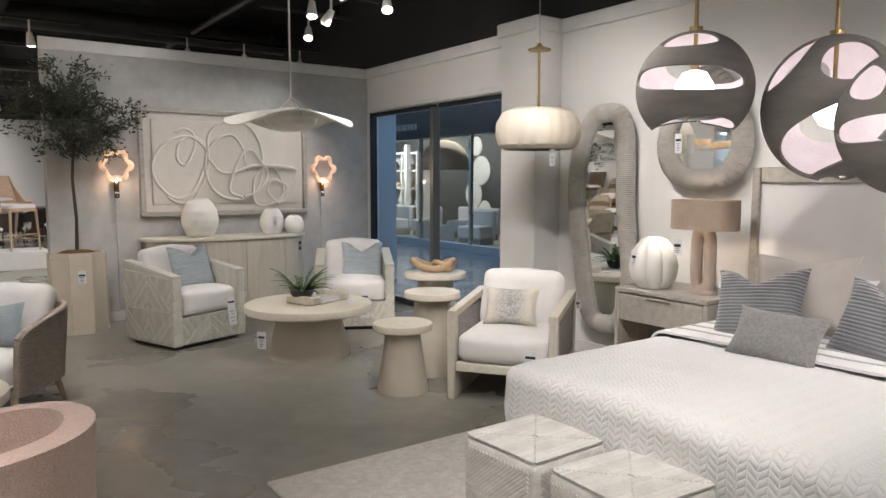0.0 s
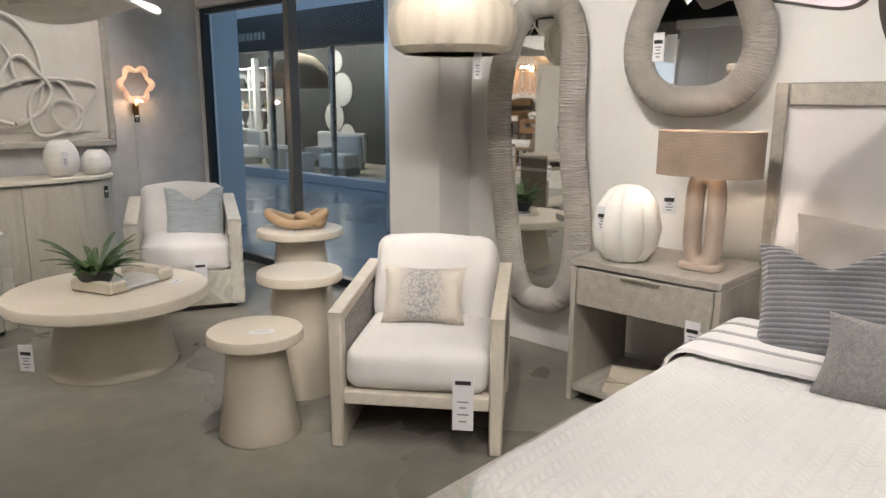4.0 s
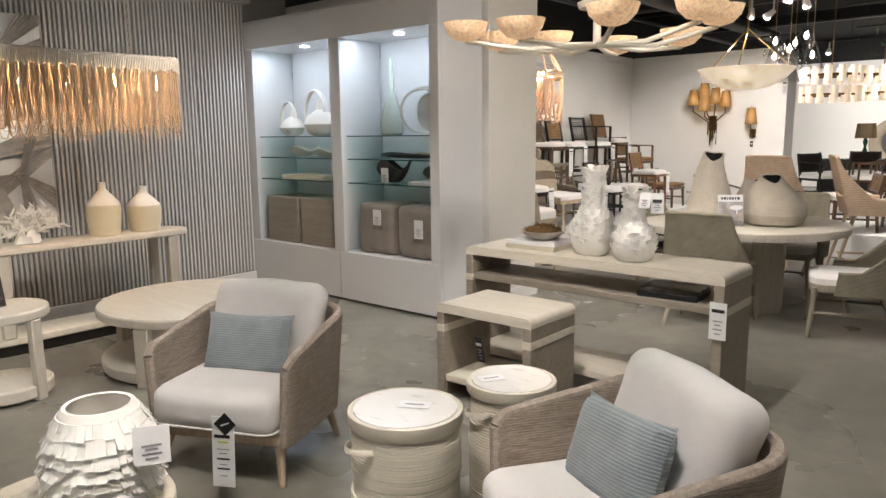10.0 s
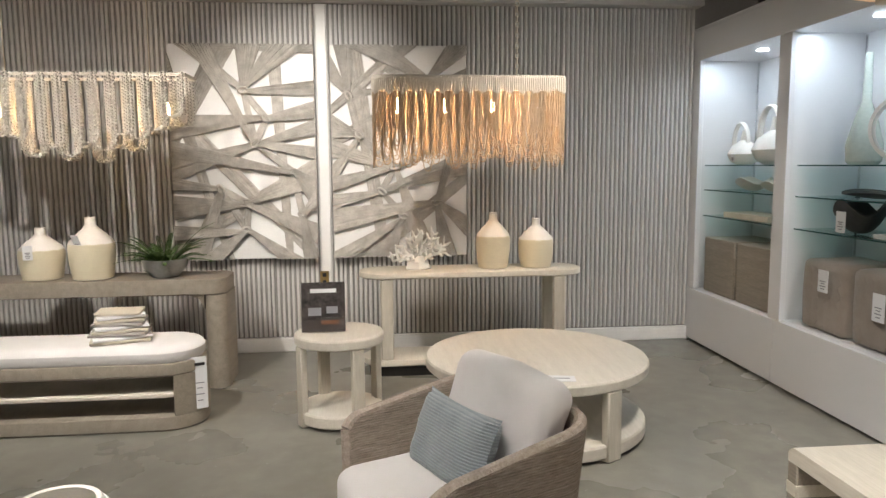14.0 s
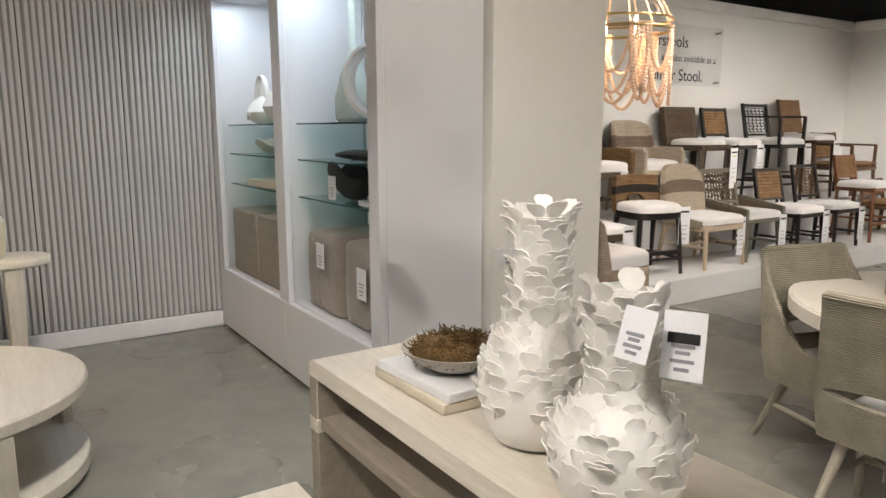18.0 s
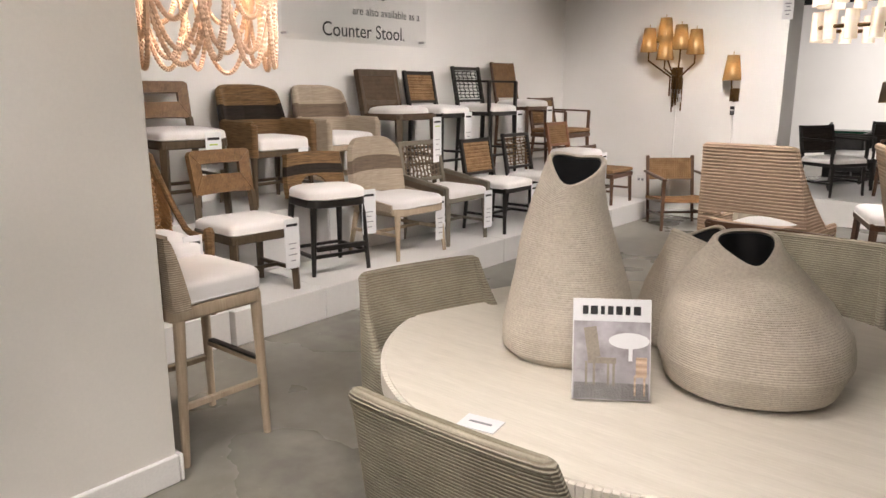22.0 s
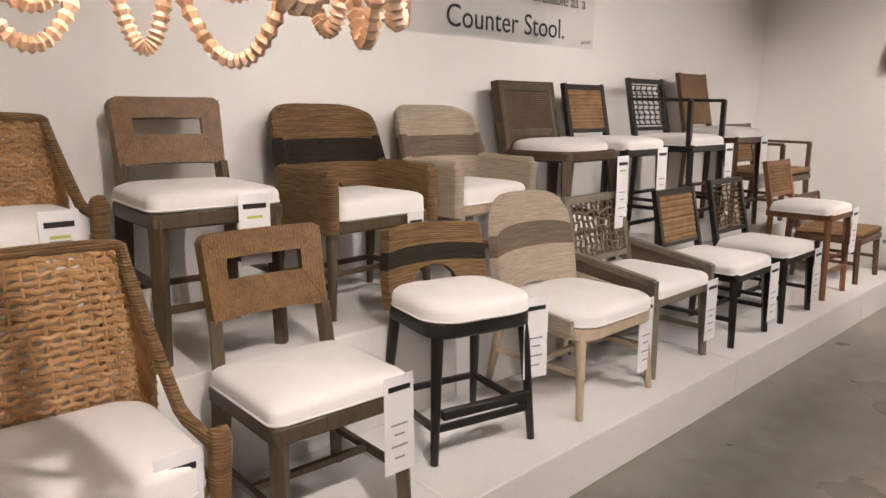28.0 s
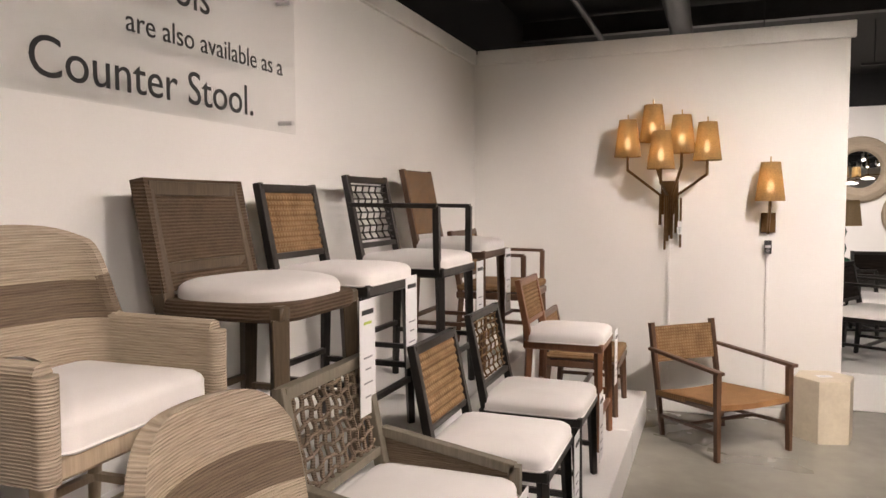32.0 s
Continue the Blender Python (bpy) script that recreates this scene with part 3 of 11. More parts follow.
M_TAUPE = wood("taupe reeded wood", (0.33, 0.285, 0.23), (0.23, 0.2, 0.16), "X")
M_GREYWOOD = wood("grey washed wood", (0.44, 0.41, 0.36), (0.31, 0.285, 0.245), "X")
M_GREYWOODZ = wood("grey washed wood upright", (0.46, 0.43, 0.375), (0.33, 0.305, 0.26), "Z")
M_NATURAL = wood("natural pale wood", (0.5, 0.4, 0.29), (0.38, 0.295, 0.205), "Z", random=0.06)
M_DARKWOOD = wood("dark olive brown wood", (0.105, 0.074, 0.044), (0.055, 0.039, 0.023), "Z", rough=0.45)
M_OLIVEWOOD = wood("olive grey wood", (0.2, 0.175, 0.135), (0.13, 0.115, 0.085), "Z")
M_BLACKWOOD = wood("ebonised wood", (0.018, 0.015, 0.013), (0.01, 0.009, 0.008), "Z", rough=0.35)
M_TEAK = wood("chestnut wood", (0.24, 0.1, 0.045), (0.15, 0.06, 0.028), "Z", rough=0.4)
M_WALNUT = wood("walnut wood", (0.11, 0.055, 0.03), (0.065, 0.033, 0.018), "Z", rough=0.4)
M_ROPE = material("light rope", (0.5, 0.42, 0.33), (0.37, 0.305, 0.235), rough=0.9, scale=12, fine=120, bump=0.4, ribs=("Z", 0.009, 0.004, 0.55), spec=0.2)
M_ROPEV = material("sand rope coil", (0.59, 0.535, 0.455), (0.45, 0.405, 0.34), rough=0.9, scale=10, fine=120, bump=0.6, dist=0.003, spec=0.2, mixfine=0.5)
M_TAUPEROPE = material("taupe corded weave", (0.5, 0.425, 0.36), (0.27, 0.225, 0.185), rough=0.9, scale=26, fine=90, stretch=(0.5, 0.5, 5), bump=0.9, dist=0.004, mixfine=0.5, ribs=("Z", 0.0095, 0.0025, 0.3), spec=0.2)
M_TAUPECORD = material("taupe bound cord", (0.47, 0.4, 0.34), (0.3, 0.25, 0.205), rough=0.9, scale=40, fine=130, bump=0.8, dist=0.004, mixfine=0.5, spec=0.2)
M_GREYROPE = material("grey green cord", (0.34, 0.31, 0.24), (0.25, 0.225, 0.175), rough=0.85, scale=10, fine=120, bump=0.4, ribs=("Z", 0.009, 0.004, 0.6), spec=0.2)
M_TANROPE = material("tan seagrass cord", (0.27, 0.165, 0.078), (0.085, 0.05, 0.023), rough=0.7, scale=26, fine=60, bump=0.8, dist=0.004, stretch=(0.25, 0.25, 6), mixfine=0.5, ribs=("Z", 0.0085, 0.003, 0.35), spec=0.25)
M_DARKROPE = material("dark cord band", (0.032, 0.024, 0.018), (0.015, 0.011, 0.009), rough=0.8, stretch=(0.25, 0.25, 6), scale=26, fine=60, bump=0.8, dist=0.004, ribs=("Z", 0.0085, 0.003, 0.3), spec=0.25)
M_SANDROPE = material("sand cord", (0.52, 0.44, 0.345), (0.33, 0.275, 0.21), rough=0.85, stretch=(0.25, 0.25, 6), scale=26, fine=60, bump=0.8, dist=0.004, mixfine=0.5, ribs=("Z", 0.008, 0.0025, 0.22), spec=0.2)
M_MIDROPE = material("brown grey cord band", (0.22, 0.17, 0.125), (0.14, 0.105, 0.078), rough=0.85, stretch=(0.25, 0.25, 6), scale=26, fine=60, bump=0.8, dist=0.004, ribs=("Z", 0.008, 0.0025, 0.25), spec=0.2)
M_LEATHER = material("brown wrapped rawhide", (0.22, 0.125, 0.054), (0.11, 0.06, 0.026), rough=0.45, scale=22, fine=110, bump=0.6, ribs=("Y", 0.012, 0.0008, 0.12), mixfine=0.5, spec=0.35)
M_RATTAN = material("honey rattan", (0.5, 0.3, 0.14), (0.3, 0.165, 0.07), rough=0.5, scale=14, fine=120, bump=0.4, random=0.0, spec=0.4)
M_CANE = material("woven tan cord", (0.32, 0.21, 0.115), (0.2, 0.125, 0.062), rough=0.8, scale=12, fine=120, bump=0.3, weave=("Z", "Y", 0.022, 0.003, 0.55), spec=0.2)
M_BROWNCANE = material("dark brown woven cord", (0.12, 0.085, 0.058), (0.08, 0.056, 0.038), rough=0.8, scale=12, fine=120, bump=0.3, ribs=("Z", 0.012, 0.003, 0.4), spec=0.2)
M_CERAMIC = material("white ceramic", (0.82, 0.8, 0.76), (0.78, 0.76, 0.72), rough=0.35, scale=6, fine=60, bump=0.05, spec=0.5)
M_MATTE = material("matte white ceramic", (0.8, 0.77, 0.72), (0.72, 0.69, 0.64), rough=0.75, scale=8, fine=80, bump=0.15)
M_IVORY = material("ivory glaze", (0.72, 0.65, 0.48), (0.67, 0.6, 0.44), rough=0.35, scale=6, fine=60, bump=0.05)
M_CELADON = material("pale celadon glass", (0.6, 0.66, 0.6), (0.5, 0.57, 0.51), rough=0.2, scale=5, fine=40)
M_MARBLE = material("white marble with grey veins", (0.8, 0.79, 0.76), (0.62, 0.6, 0.57), rough=0.15, scale=4, fine=9, bump=0.0, mixfine=0.5, stretch=(1, 3, 1), contrast=(0.36, 0.44))
M_STONE = material("cream travertine", (0.62, 0.55, 0.43), (0.52, 0.455, 0.35), rough=0.5, scale=8, fine=40, bump=0.15)
M_DARKSTONE = material("charcoal stoneware", (0.06, 0.06, 0.058), (0.035, 0.035, 0.034), rough=0.6, scale=10, fine=60, bump=0.3)
M_BOWL = material("grey stoneware", (0.3, 0.3, 0.285), (0.2, 0.2, 0.19), rough=0.6, scale=10, fine=70, bump=0.3)
M_OTTO = material("taupe suede", (0.285, 0.24, 0.205), (0.22, 0.185, 0.155), rough=0.9, scale=7, fine=150, bump=0.4, sheen=0.3, spec=0.2)
M_BRASS = material("aged brass", (0.5, 0.36, 0.17), (0.38, 0.27, 0.12), rough=0.35, metal=1.0, scale=8, fine=60)
M_BRONZE = material("bronze metal", (0.17, 0.1, 0.045), (0.12, 0.07, 0.03), rough=0.4, metal=0.9, scale=8, fine=60)
M_STEEL = material("brushed steel", (0.6, 0.6, 0.6), rough=0.3, metal=1.0, scale=8, fine=90)
M_PENDANT = material("grey fibre shell", (0.2, 0.186, 0.17), (0.155, 0.143, 0.13), rough=0.9, scale=5, fine=90, bump=0.6, stretch=(1, 1, 5), dist=0.004, spec=0.2)
M_PENDIN = material("white plaster lining", (0.76, 0.7, 0.72), (0.68, 0.62, 0.64), rough=0.9, scale=12, fine=70, bump=0.4)
M_SILVERROPE = material("silver grey wrapped cord", (0.5, 0.475, 0.44), (0.38, 0.36, 0.33), rough=0.6, scale=10, fine=90, bump=0.3, spec=0.4)
M_PLASTER = material("white plaster relief", (0.68, 0.635, 0.58), (0.62, 0.575, 0.525), rough=0.85, scale=5, fine=50, bump=0.3)
M_CORDW = material("white plaster cord", (0.72, 0.68, 0.63), (0.66, 0.62, 0.575), rough=0.8, scale=5, fine=50, bump=0.3)
M_FRAME = wood("silver leaf frame", (0.5, 0.47, 0.42), (0.36, 0.335, 0.3), "X", rough=0.45)
M_PAPER = material("white card", (0.74, 0.74, 0.75), (0.7, 0.7, 0.71), rough=0.6, scale=5, fine=90, bump=0.0)
M_INK = material("black print", (0.012, 0.012, 0.013), rough=0.5, scale=5, fine=90, bump=0.0)
M_GREYINK = material("grey print", (0.25, 0.25, 0.27), rough=0.5, scale=5, fine=90, bump=0.0)
M_YELLOW = material("yellow green print", (0.45, 0.55, 0.1), rough=0.5, scale=5, fine=90, bump=0.0)
M_PHOTO = material("printed photo", (0.55, 0.52, 0.56), (0.28, 0.26, 0.27), rough=0.25, scale=12, fine=30, bump=0.0, mixfine=0.3)
M_PHOTODK = material("dark printed photo", (0.09, 0.075, 0.07), (0.02, 0.018, 0.018), rough=0.25, scale=14, fine=40, bump=0.0)
M_BOOK = material("cream linen book", (0.6, 0.54, 0.43), (0.52, 0.465, 0.37), rough=0.8, scale=8, fine=120)
M_LEAF = material("fern green", (0.065, 0.135, 0.028), (0.03, 0.065, 0.014), rough=0.5, scale=12, fine=60, bump=0.1)
M_OLIVE = material("olive leaf", (0.07, 0.085, 0.05), (0.03, 0.04, 0.022), rough=0.55, scale=10, fine=60, bump=0.1)
M_BARK = material("grey brown bark", (0.1, 0.085, 0.06), (0.05, 0.042, 0.03), rough=0.9, scale=20, fine=90, bump=0.6)
M_MOSS = material("golden brown moss", (0.2, 0.115, 0.035), (0.08, 0.045, 0.014), rough=1.0, scale=25, fine=120, bump=1.0, dist=0.01)
M_BEADW = material("chalk white beads", (0.56, 0.53, 0.47), (0.46, 0.43, 0.38), rough=0.6, scale=20, fine=200, bump=0.3)
M_BEAD = material("ivory beads", (0.75, 0.69, 0.6), (0.63, 0.57, 0.48), rough=0.55, scale=20, fine=200, bump=0.3)
M_WHITEPAINTWOOD = material("white platform paint", (0.75, 0.74, 0.725), (0.69, 0.68, 0.67), rough=0.4, scale=2, fine=50, bump=0.03)
M_BEIGE = material("beige cord", (0.66, 0.5, 0.37), (0.55, 0.41, 0.295), rough=0.85, scale=14, fine=120, bump=0.4, ribs=("Z", 0.018, 0.004, 0.3), spec=0.2)
M_SHADE = material("tan woven shade", (0.4, 0.315, 0.25), (0.32, 0.25, 0.195), rough=0.9, scale=10, fine=160, bump=0.3, ribs=("Z", 0.006, 0.001, 0.3), spec=0.2)
M_GREEN = material("dark green glass", (0.02, 0.07, 0.045), rough=0.2, scale=5, fine=50)
G_BULB = glow("lit bulb", (1.0, 0.88, 0.72), 25)
G_WHITE = glow("lit white globe", (1.0, 0.96, 0.93), 6)
G_SPOT = glow("lit spot lens", (1.0, 0.95, 0.88), 40)
G_SCONCE = glow("lit alabaster ring", (1.0, 0.6, 0.36), 0.7, (0.75, 0.5, 0.36), 14)
def amber_material():
    """Woven amber shade: lets the bulb's light glow through."""
    m = bpy.data.materials.new("amber woven shade")
    m.use_nodes = True
    N, L = m.node_tree.nodes, m.node_tree.links
    N.remove(N["Principled BSDF"])
    df, tl, tp, m1, m2 = N.new("ShaderNodeBsdfDiffuse"), N.new("ShaderNodeBsdfTranslucent"), N.new("ShaderNodeBsdfTransparent"), N.new("ShaderNodeMixShader"), N.new("ShaderNodeMixShader")
    df.inputs[0].default_value, tl.inputs[0].default_value = (0.34, 0.24, 0.125, 1), (0.4, 0.27, 0.125, 1)
    tc, wv, mr = N.new("ShaderNodeTexCoord"), N.new("ShaderNodeTexNoise"), N.new("ShaderNodeMapRange")
    wv.inputs["Scale"].default_value = 160
    L.new(tc.outputs["Object"], wv.inputs["Vector"])
    mr.inputs[1].default_value, mr.inputs[2].default_value, mr.inputs[3].default_value, mr.inputs[4].default_value = 0.4, 0.6, 0.06, 0.3
    L.new(wv.outputs["Fac"], mr.inputs[0])
    m1.inputs[0].default_value = 0.5
    L.new(df.outputs[0], m1.inputs[1])
    L.new(tl.outputs[0], m1.inputs[2])
    L.new(mr.outputs[0], m2.inputs[0])
    L.new(m1.outputs[0], m2.inputs[1])
    L.new(tp.outputs[0], m2.inputs[2])
    L.new(m2.outputs[0], N["Material Output"].inputs[0])
    return m


G_AMBER = amber_material()
G_COOL = glow("cool shelf light", (0.75, 0.88, 1.0), 9)
G_FLAME = glow("warm candle bulb", (1.0, 0.72, 0.4), 28)
G_DIM = glow("dim candle bulb", (1.0, 0.72, 0.4), 22)
M_LAMINA = material("cream bentwood laminations", (0.74, 0.69, 0.59), (0.66, 0.61, 0.51), rough=0.5, scale=6, fine=60, bump=0.1, island=0.06, random=0.06)
G_FRINGE = material("tan jute fringe", (0.62, 0.49, 0.35), (0.5, 0.37, 0.25), rough=0.9, scale=20, fine=150, bump=0.3, spec=0.1)
G_ALAB = glow("lit alabaster", (1.0, 0.84, 0.62), 0.55, (0.7, 0.62, 0.5), 9)
G_BASKET = glow("lit woven bowl", (1.0, 0.62, 0.34), 0.4, (0.6, 0.45, 0.3), 60)
# ---- the shell: floors, walls, ceiling ----
def wallbox(name, x0, x1, y0, y1, z0, z1, mat, label, r=0.004, category="wall"):
    return single(name, rbox(x1 - x0, y1 - y0, z1 - z0, r, (x0 + x1) / 2, (y0 + y1) / 2, (z0 + z1) / 2), mat, label, category, kind="structure")


wallbox("floor", -6.0, 4.72, -5.2, 26.5, -0.2, 0.0, M_FLOOR, "grey-green polished concrete floor with pale stains", 0.001, "floor")
wallbox("corridor_floor", 4.725, 14, -5.2, 26.5, -0.2, -0.003, M_CFLOOR, "dark blue-grey glossy corridor floor outside the window", 0.001, "floor")
wallbox("ceiling", -6.0, 14, -5.2, 26.5, CEIL, CEIL + 0.2, M_BLACK, "black open ceiling", 0.001, "ceiling")
TOP = 2.9
wallbox("wall_picture", 0.9, 4.58, 8.17, 8.37, 0, TOP, M_GREY, "mottled grey limewashed partition wall")
wallbox("wall_bed", 4.58, 4.75, -5.2, 4.66, 0, TOP, M_WALL, "white painted wall behind the bed")
wallbox("wall_column", 4.28, 4.75, 4.65, 5.12, 0, TOP, M_WALL, "white square column beside the window")
wallbox("wall_above_window", 4.58, 4.75, 5.12, 8.17, 2.37, TOP, M_WALL, "white painted wall above the shop window")
wallbox("wall_north_east", 4.58, 4.75, 8.17, 25.8, 0, TOP, M_WALL, "white painted showroom wall")
wallbox("wall_north", -5.3, 4.75, 25.0, 25.2, 0, 3.3, M_WALL, "white painted far showroom wall")
wallbox("wall_south", -5.4, 4.75, -5.2, -5.0, 0, TOP, M_WALL, "white painted showroom wall")
wallbox("wall_west_ribbed_backing", -5.45, -5.24, -5.0, 8.4, 0, 3.0, M_GROOVESHADE, "wall behind corrugated panels, darkened as groove shade")
wallbox("wall_divider", -5.45, -2.56, 8.43, 9.17, 0, TOP, M_WARM, "white painted dividing wall end")
wallbox("wall_stools", -5.35, -5.16, 9.17, 16.72, 0, TOP, M_WALL, "white painted wall behind the stool platform")
wallbox("wall_lamps", -5.16, -2.35, 16.52, 17.05, 0, TOP, M_WALL, "white painted partition wall with lamps")
wallbox("wall_west_far", -5.35, -5.16, 16.72, 25.2, 0, TOP, M_WALL, "white painted showroom wall")
# upper black void walls close the place above the partitions
for nm, x0, x1, y0, y1 in (("wall_upper_east", 4.6, 4.75, -5.2, 25.8), ("wall_upper_north", -5.9, 4.75, 25.2, 25.4), ("wall_upper_west", -6.0, -5.5, -5.2, 25.8), ("wall_upper_south", -5.9, 4.75, -5.2, -5.05)):
    wallbox(nm, x0, x1, y0, y1, TOP if "west" not in nm else 0, CEIL, M_BLACK, "black upper wall under the ceiling")
# crowns, baseboards
for nm, x0, x1, y0, y1, z0, z1 in (
    ("trim_crown", 0.88, 4.555, 8.135, 8.167, 2.8, 2.92),
    ("trim_crown", 4.545, 4.577, 5.125, 8.13, 2.8, 2.92),
    ("trim_crown", 4.545, 4.577, -4.9, 4.645, 2.8, 2.92),
    ("trim_crown", 4.245, 4.277, 4.61, 5.15, 2.8, 2.92),
    ("trim_crown", 4.28, 4.57, 4.615, 4.647, 2.8, 2.92),
    ("trim_crown", -5.157, -5.125, 9.2, 16.48, 2.8, 2.92),
    ("trim_crown", -5.12, -2.32, 16.485, 16.517, 2.8, 2.92),
    ("baseboard", 0.9, 4.57, 8.15, 8.168, 0, 0.11),
    ("baseboard", 4.562, 4.578, -4.9, 4.64, 0, 0.11),
    ("baseboard", 4.262, 4.278, 4.64, 5.12, 0, 0.11),
    ("baseboard", -2.557, -2.535, 8.44, 9.17, 0, 0.12),
    ("baseboard", -3.6, -2.535, 9.172, 9.19, 0, 0.12),
    ("baseboard", -3.65, -2.33, 16.498, 16.518, 0, 0.1),
    ("baseboard", -5.237, -5.205, 0.5, 7.86, 0, 0.12)):
    wallbox(nm, x0, x1, y0, y1, z0, z1, M_TRIM, "white painted moulding", 0.006, "trim")


def ribbed_wall():
    """Upright slatted panels 0.6 m wide: square-shouldered ribs over a recessed back darkened as groove shade, each rib
    a piece of its own.
    """
    w = thing("wall_ribbed", "grey corrugated upright-ribbed wall panels", "wall", kind="structure")
    pitch, zt, zb = 0.04, 2.84, 0.13
    ring = [(0.0, -0.0125), (0.022, -0.0115), (0.026, -0.008), (0.026, 0.008), (0.022, 0.0115), (0.0, 0.0125)]
    k = len(ring)
    v = [(x, y, zb) for x, y in ring] + [(x, y, zt) for x, y in ring]
    f = [(i, i + 1, k + i + 1, k + i) for i in range(k - 1)] + [tuple(range(k, 2 * k)), tuple(range(k - 1, -1, -1))]
    me = mesh("reed", (np.array(v), f), M_RIB)
    n = int((7.84 + 1.0) / pitch)
    for i in range(n):
        o = new("reed", me)
        o.parent = w
        o.location = (-5.238, 7.84 - pitch * (i + 0.5) - (0.006 if i % 15 == 14 else 0.0), 0)
    for i in range(n // 15 + 1):
        y = 7.84 - pitch * 15 * i
        if -0.9 < y < 7.8:
            part("panel_joint", rbox(0.006, 0.007, zt - zb, 0.001, -5.233, y, (zt + zb) / 2), M_DUCT, w, "dark joint between panels")


ribbed_wall()
wallbox("wall_ribbed_cap", -5.24, -5.1, -1.0, 7.86, 2.845, 3.0, M_RIB, "grey bulkhead above the ribbed wall", 0.004, "trim")
wallbox("trim_slot", -5.236, -5.20, 4.66, 4.74, 0.13, 2.84, M_TRIM, "white service channel strip between ribbed panels", 0.004, "trim")


# shop window onto the corridor
M_MULL = material("brushed bronze grey metal", (0.24, 0.235, 0.22), (0.2, 0.195, 0.185), rough=0.35, metal=0.7, scale=4, fine=80)


def window():
    w = thing("window_1", "tall dark-framed shop window onto a blue corridor", "window", kind="structure")
    part("window_frame", joinm(rbox(0.08, 0.05, 2.37, 0.004, 4.655, 8.14, 1.185), rbox(0.08, 0.05, 2.37, 0.004, 4.655, 5.15, 1.185),
                               rbox(0.08, 1.36, 0.05, 0.004, 4.655, 7.42, 2.343), rbox(0.08, 1.4, 0.05, 0.004, 4.655, 5.92, 2.343),
                               rbox(0.1, 1.36, 0.07, 0.004, 4.655, 7.42, 0.036), rbox(0.1, 1.4, 0.07, 0.004, 4.655, 5.92, 0.036)), M_DKGLASS, w)
    part("mullion", rbox(0.1, 0.07, 2.29, 0.006, 4.65, 6.73, 1.19), M_MULL, w, "brushed grey centre mullion")
    for y, d in ((7.42, 1.36), (5.92, 1.4)):
        p = part("pane", rbox(0.008, d, 2.22, 0.001, 4.655, y, 1.19), M_GLASS, w, "clear reflective window pane")
        p.visible_shadow = False


window()
wallbox("window_trim", 4.555, 4.577, 5.125, 8.13, 2.38, 2.43, M_TRIM, "white moulding over the window", 0.004, "trim")

# corridor and the shop across it
wallbox("corridor_pillar_a", 5.2, 5.7, 9.28, 10.2, 0, CEIL, M_BLUE, "blue-lit corridor pillar")
wallbox("corridor_pillar_b", 6.6, 7.1, 6.9, 7.72, 0, CEIL, M_BLUE, "blue-lit corridor pillar with a wall lamp")
wallbox("corridor_wall_south", 4.78, 13, 2.2, 2.4, 0, CEIL, M_BLUE, "blue-lit corridor end wall")
wallbox("corridor_wall_north", 4.78, 13, 22.0, 22.2, 0, CEIL, M_BLUE, "blue-lit corridor end wall")
wallbox("corridor_fascia", 9.0, 9.3, 2.4, 22.0, 2.45, 3.1, M_DKGLASS, "dark shop fascia across the corridor")
wallbox("corridor_soffit", 9.0, 9.3, 2.4, 22.0, 3.1, CEIL, M_BLUE, "blue-lit wall above the shop")
wallbox("shop_back_wall", 12.5, 12.7, 2.4, 22.0, 0, CEIL, M_DARKSTONE, "charcoal back wall of the shop across the corridor")
for y in (4.3, 6.2, 8.1, 10.0, 11.9, 13.8, 15.7, 17.6, 19.5):
    wallbox("shop_mullion", 9.1, 9.18, y - 0.04, y + 0.04, 0, 2.45, M_STEEL, "grey metal shopfront mullion", 0.004, "trim")
wallbox("shop_plinth", 9.05, 9.25, 2.4, 22.0, 0, 0.16, M_BLUE, "blue-grey shopfront plinth", 0.004, "trim")
for y0, y1 in ((18.62, 18.74), (20.4, 20.7)):
    wallbox("shop_panel", 11.8, 11.95, y0, y1, 0, 2.6, M_WALL, "white display panel inside the shop across the corridor")
for i, (y, z, r) in enumerate(((16.02, 2.47, 0.26), (15.8, 1.78, 0.4), (16.12, 1.11, 0.37), (15.61, 0.67, 0.27))):
    single("wall_disc", at(lathe([(0.02, 0.03), (r * 0.5, 0.05), (r, 0.02), (r, 0.0), (0, 0.0)], 96, lambda a, q: 1 + 0.06 * math.sin(24 * a)), 12.498, y, z, 0, -90, 0), M_MATTE, "cream woven wall disc in the shop across the corridor", "wall decor", group="discs in the shop across")
dome = thing("dome_pendant", "woven dome pendant in the shop across the corridor", "pendant lamp", pose(10.6, 14.9, 1.78))
part("shade", lathe([(0.62, 0), (0.61, 0.26), (0.52, 0.5), (0.32, 0.68), (0.05, 0.75)], 36), M_ROPE, dome)
part("rod", leg((0, 0, 0.66), (0, 0, CEIL - 1.78), 0.012), M_BRONZE, dome)
for i, (x, y, a) in enumerate(((11.2, 14.1, 200), (10.9, 16.2, 160), (10.4, 17.0, 180), (10.3, 13.2, 200), (11.4, 15.2, 200))):
    t = thing("shop_armchair", "pale armchair in the shop across the corridor", "chair", pose(x, y, 0, 0, 0, a), "shop chairs")
    part("seat", cush(0.6, 0.62, 0.3, 0.06, x=0.05, z=0.3), M_FABRIC, t)
    part("backrest", cush(0.14, 0.66, 0.7, 0.06, x=-0.32, z=0.45), M_FABRIC, t)
    part("base", rbox(0.6, 0.6, 0.15, 0.01, 0, 0, 0.075), M_GREYWOOD, t)
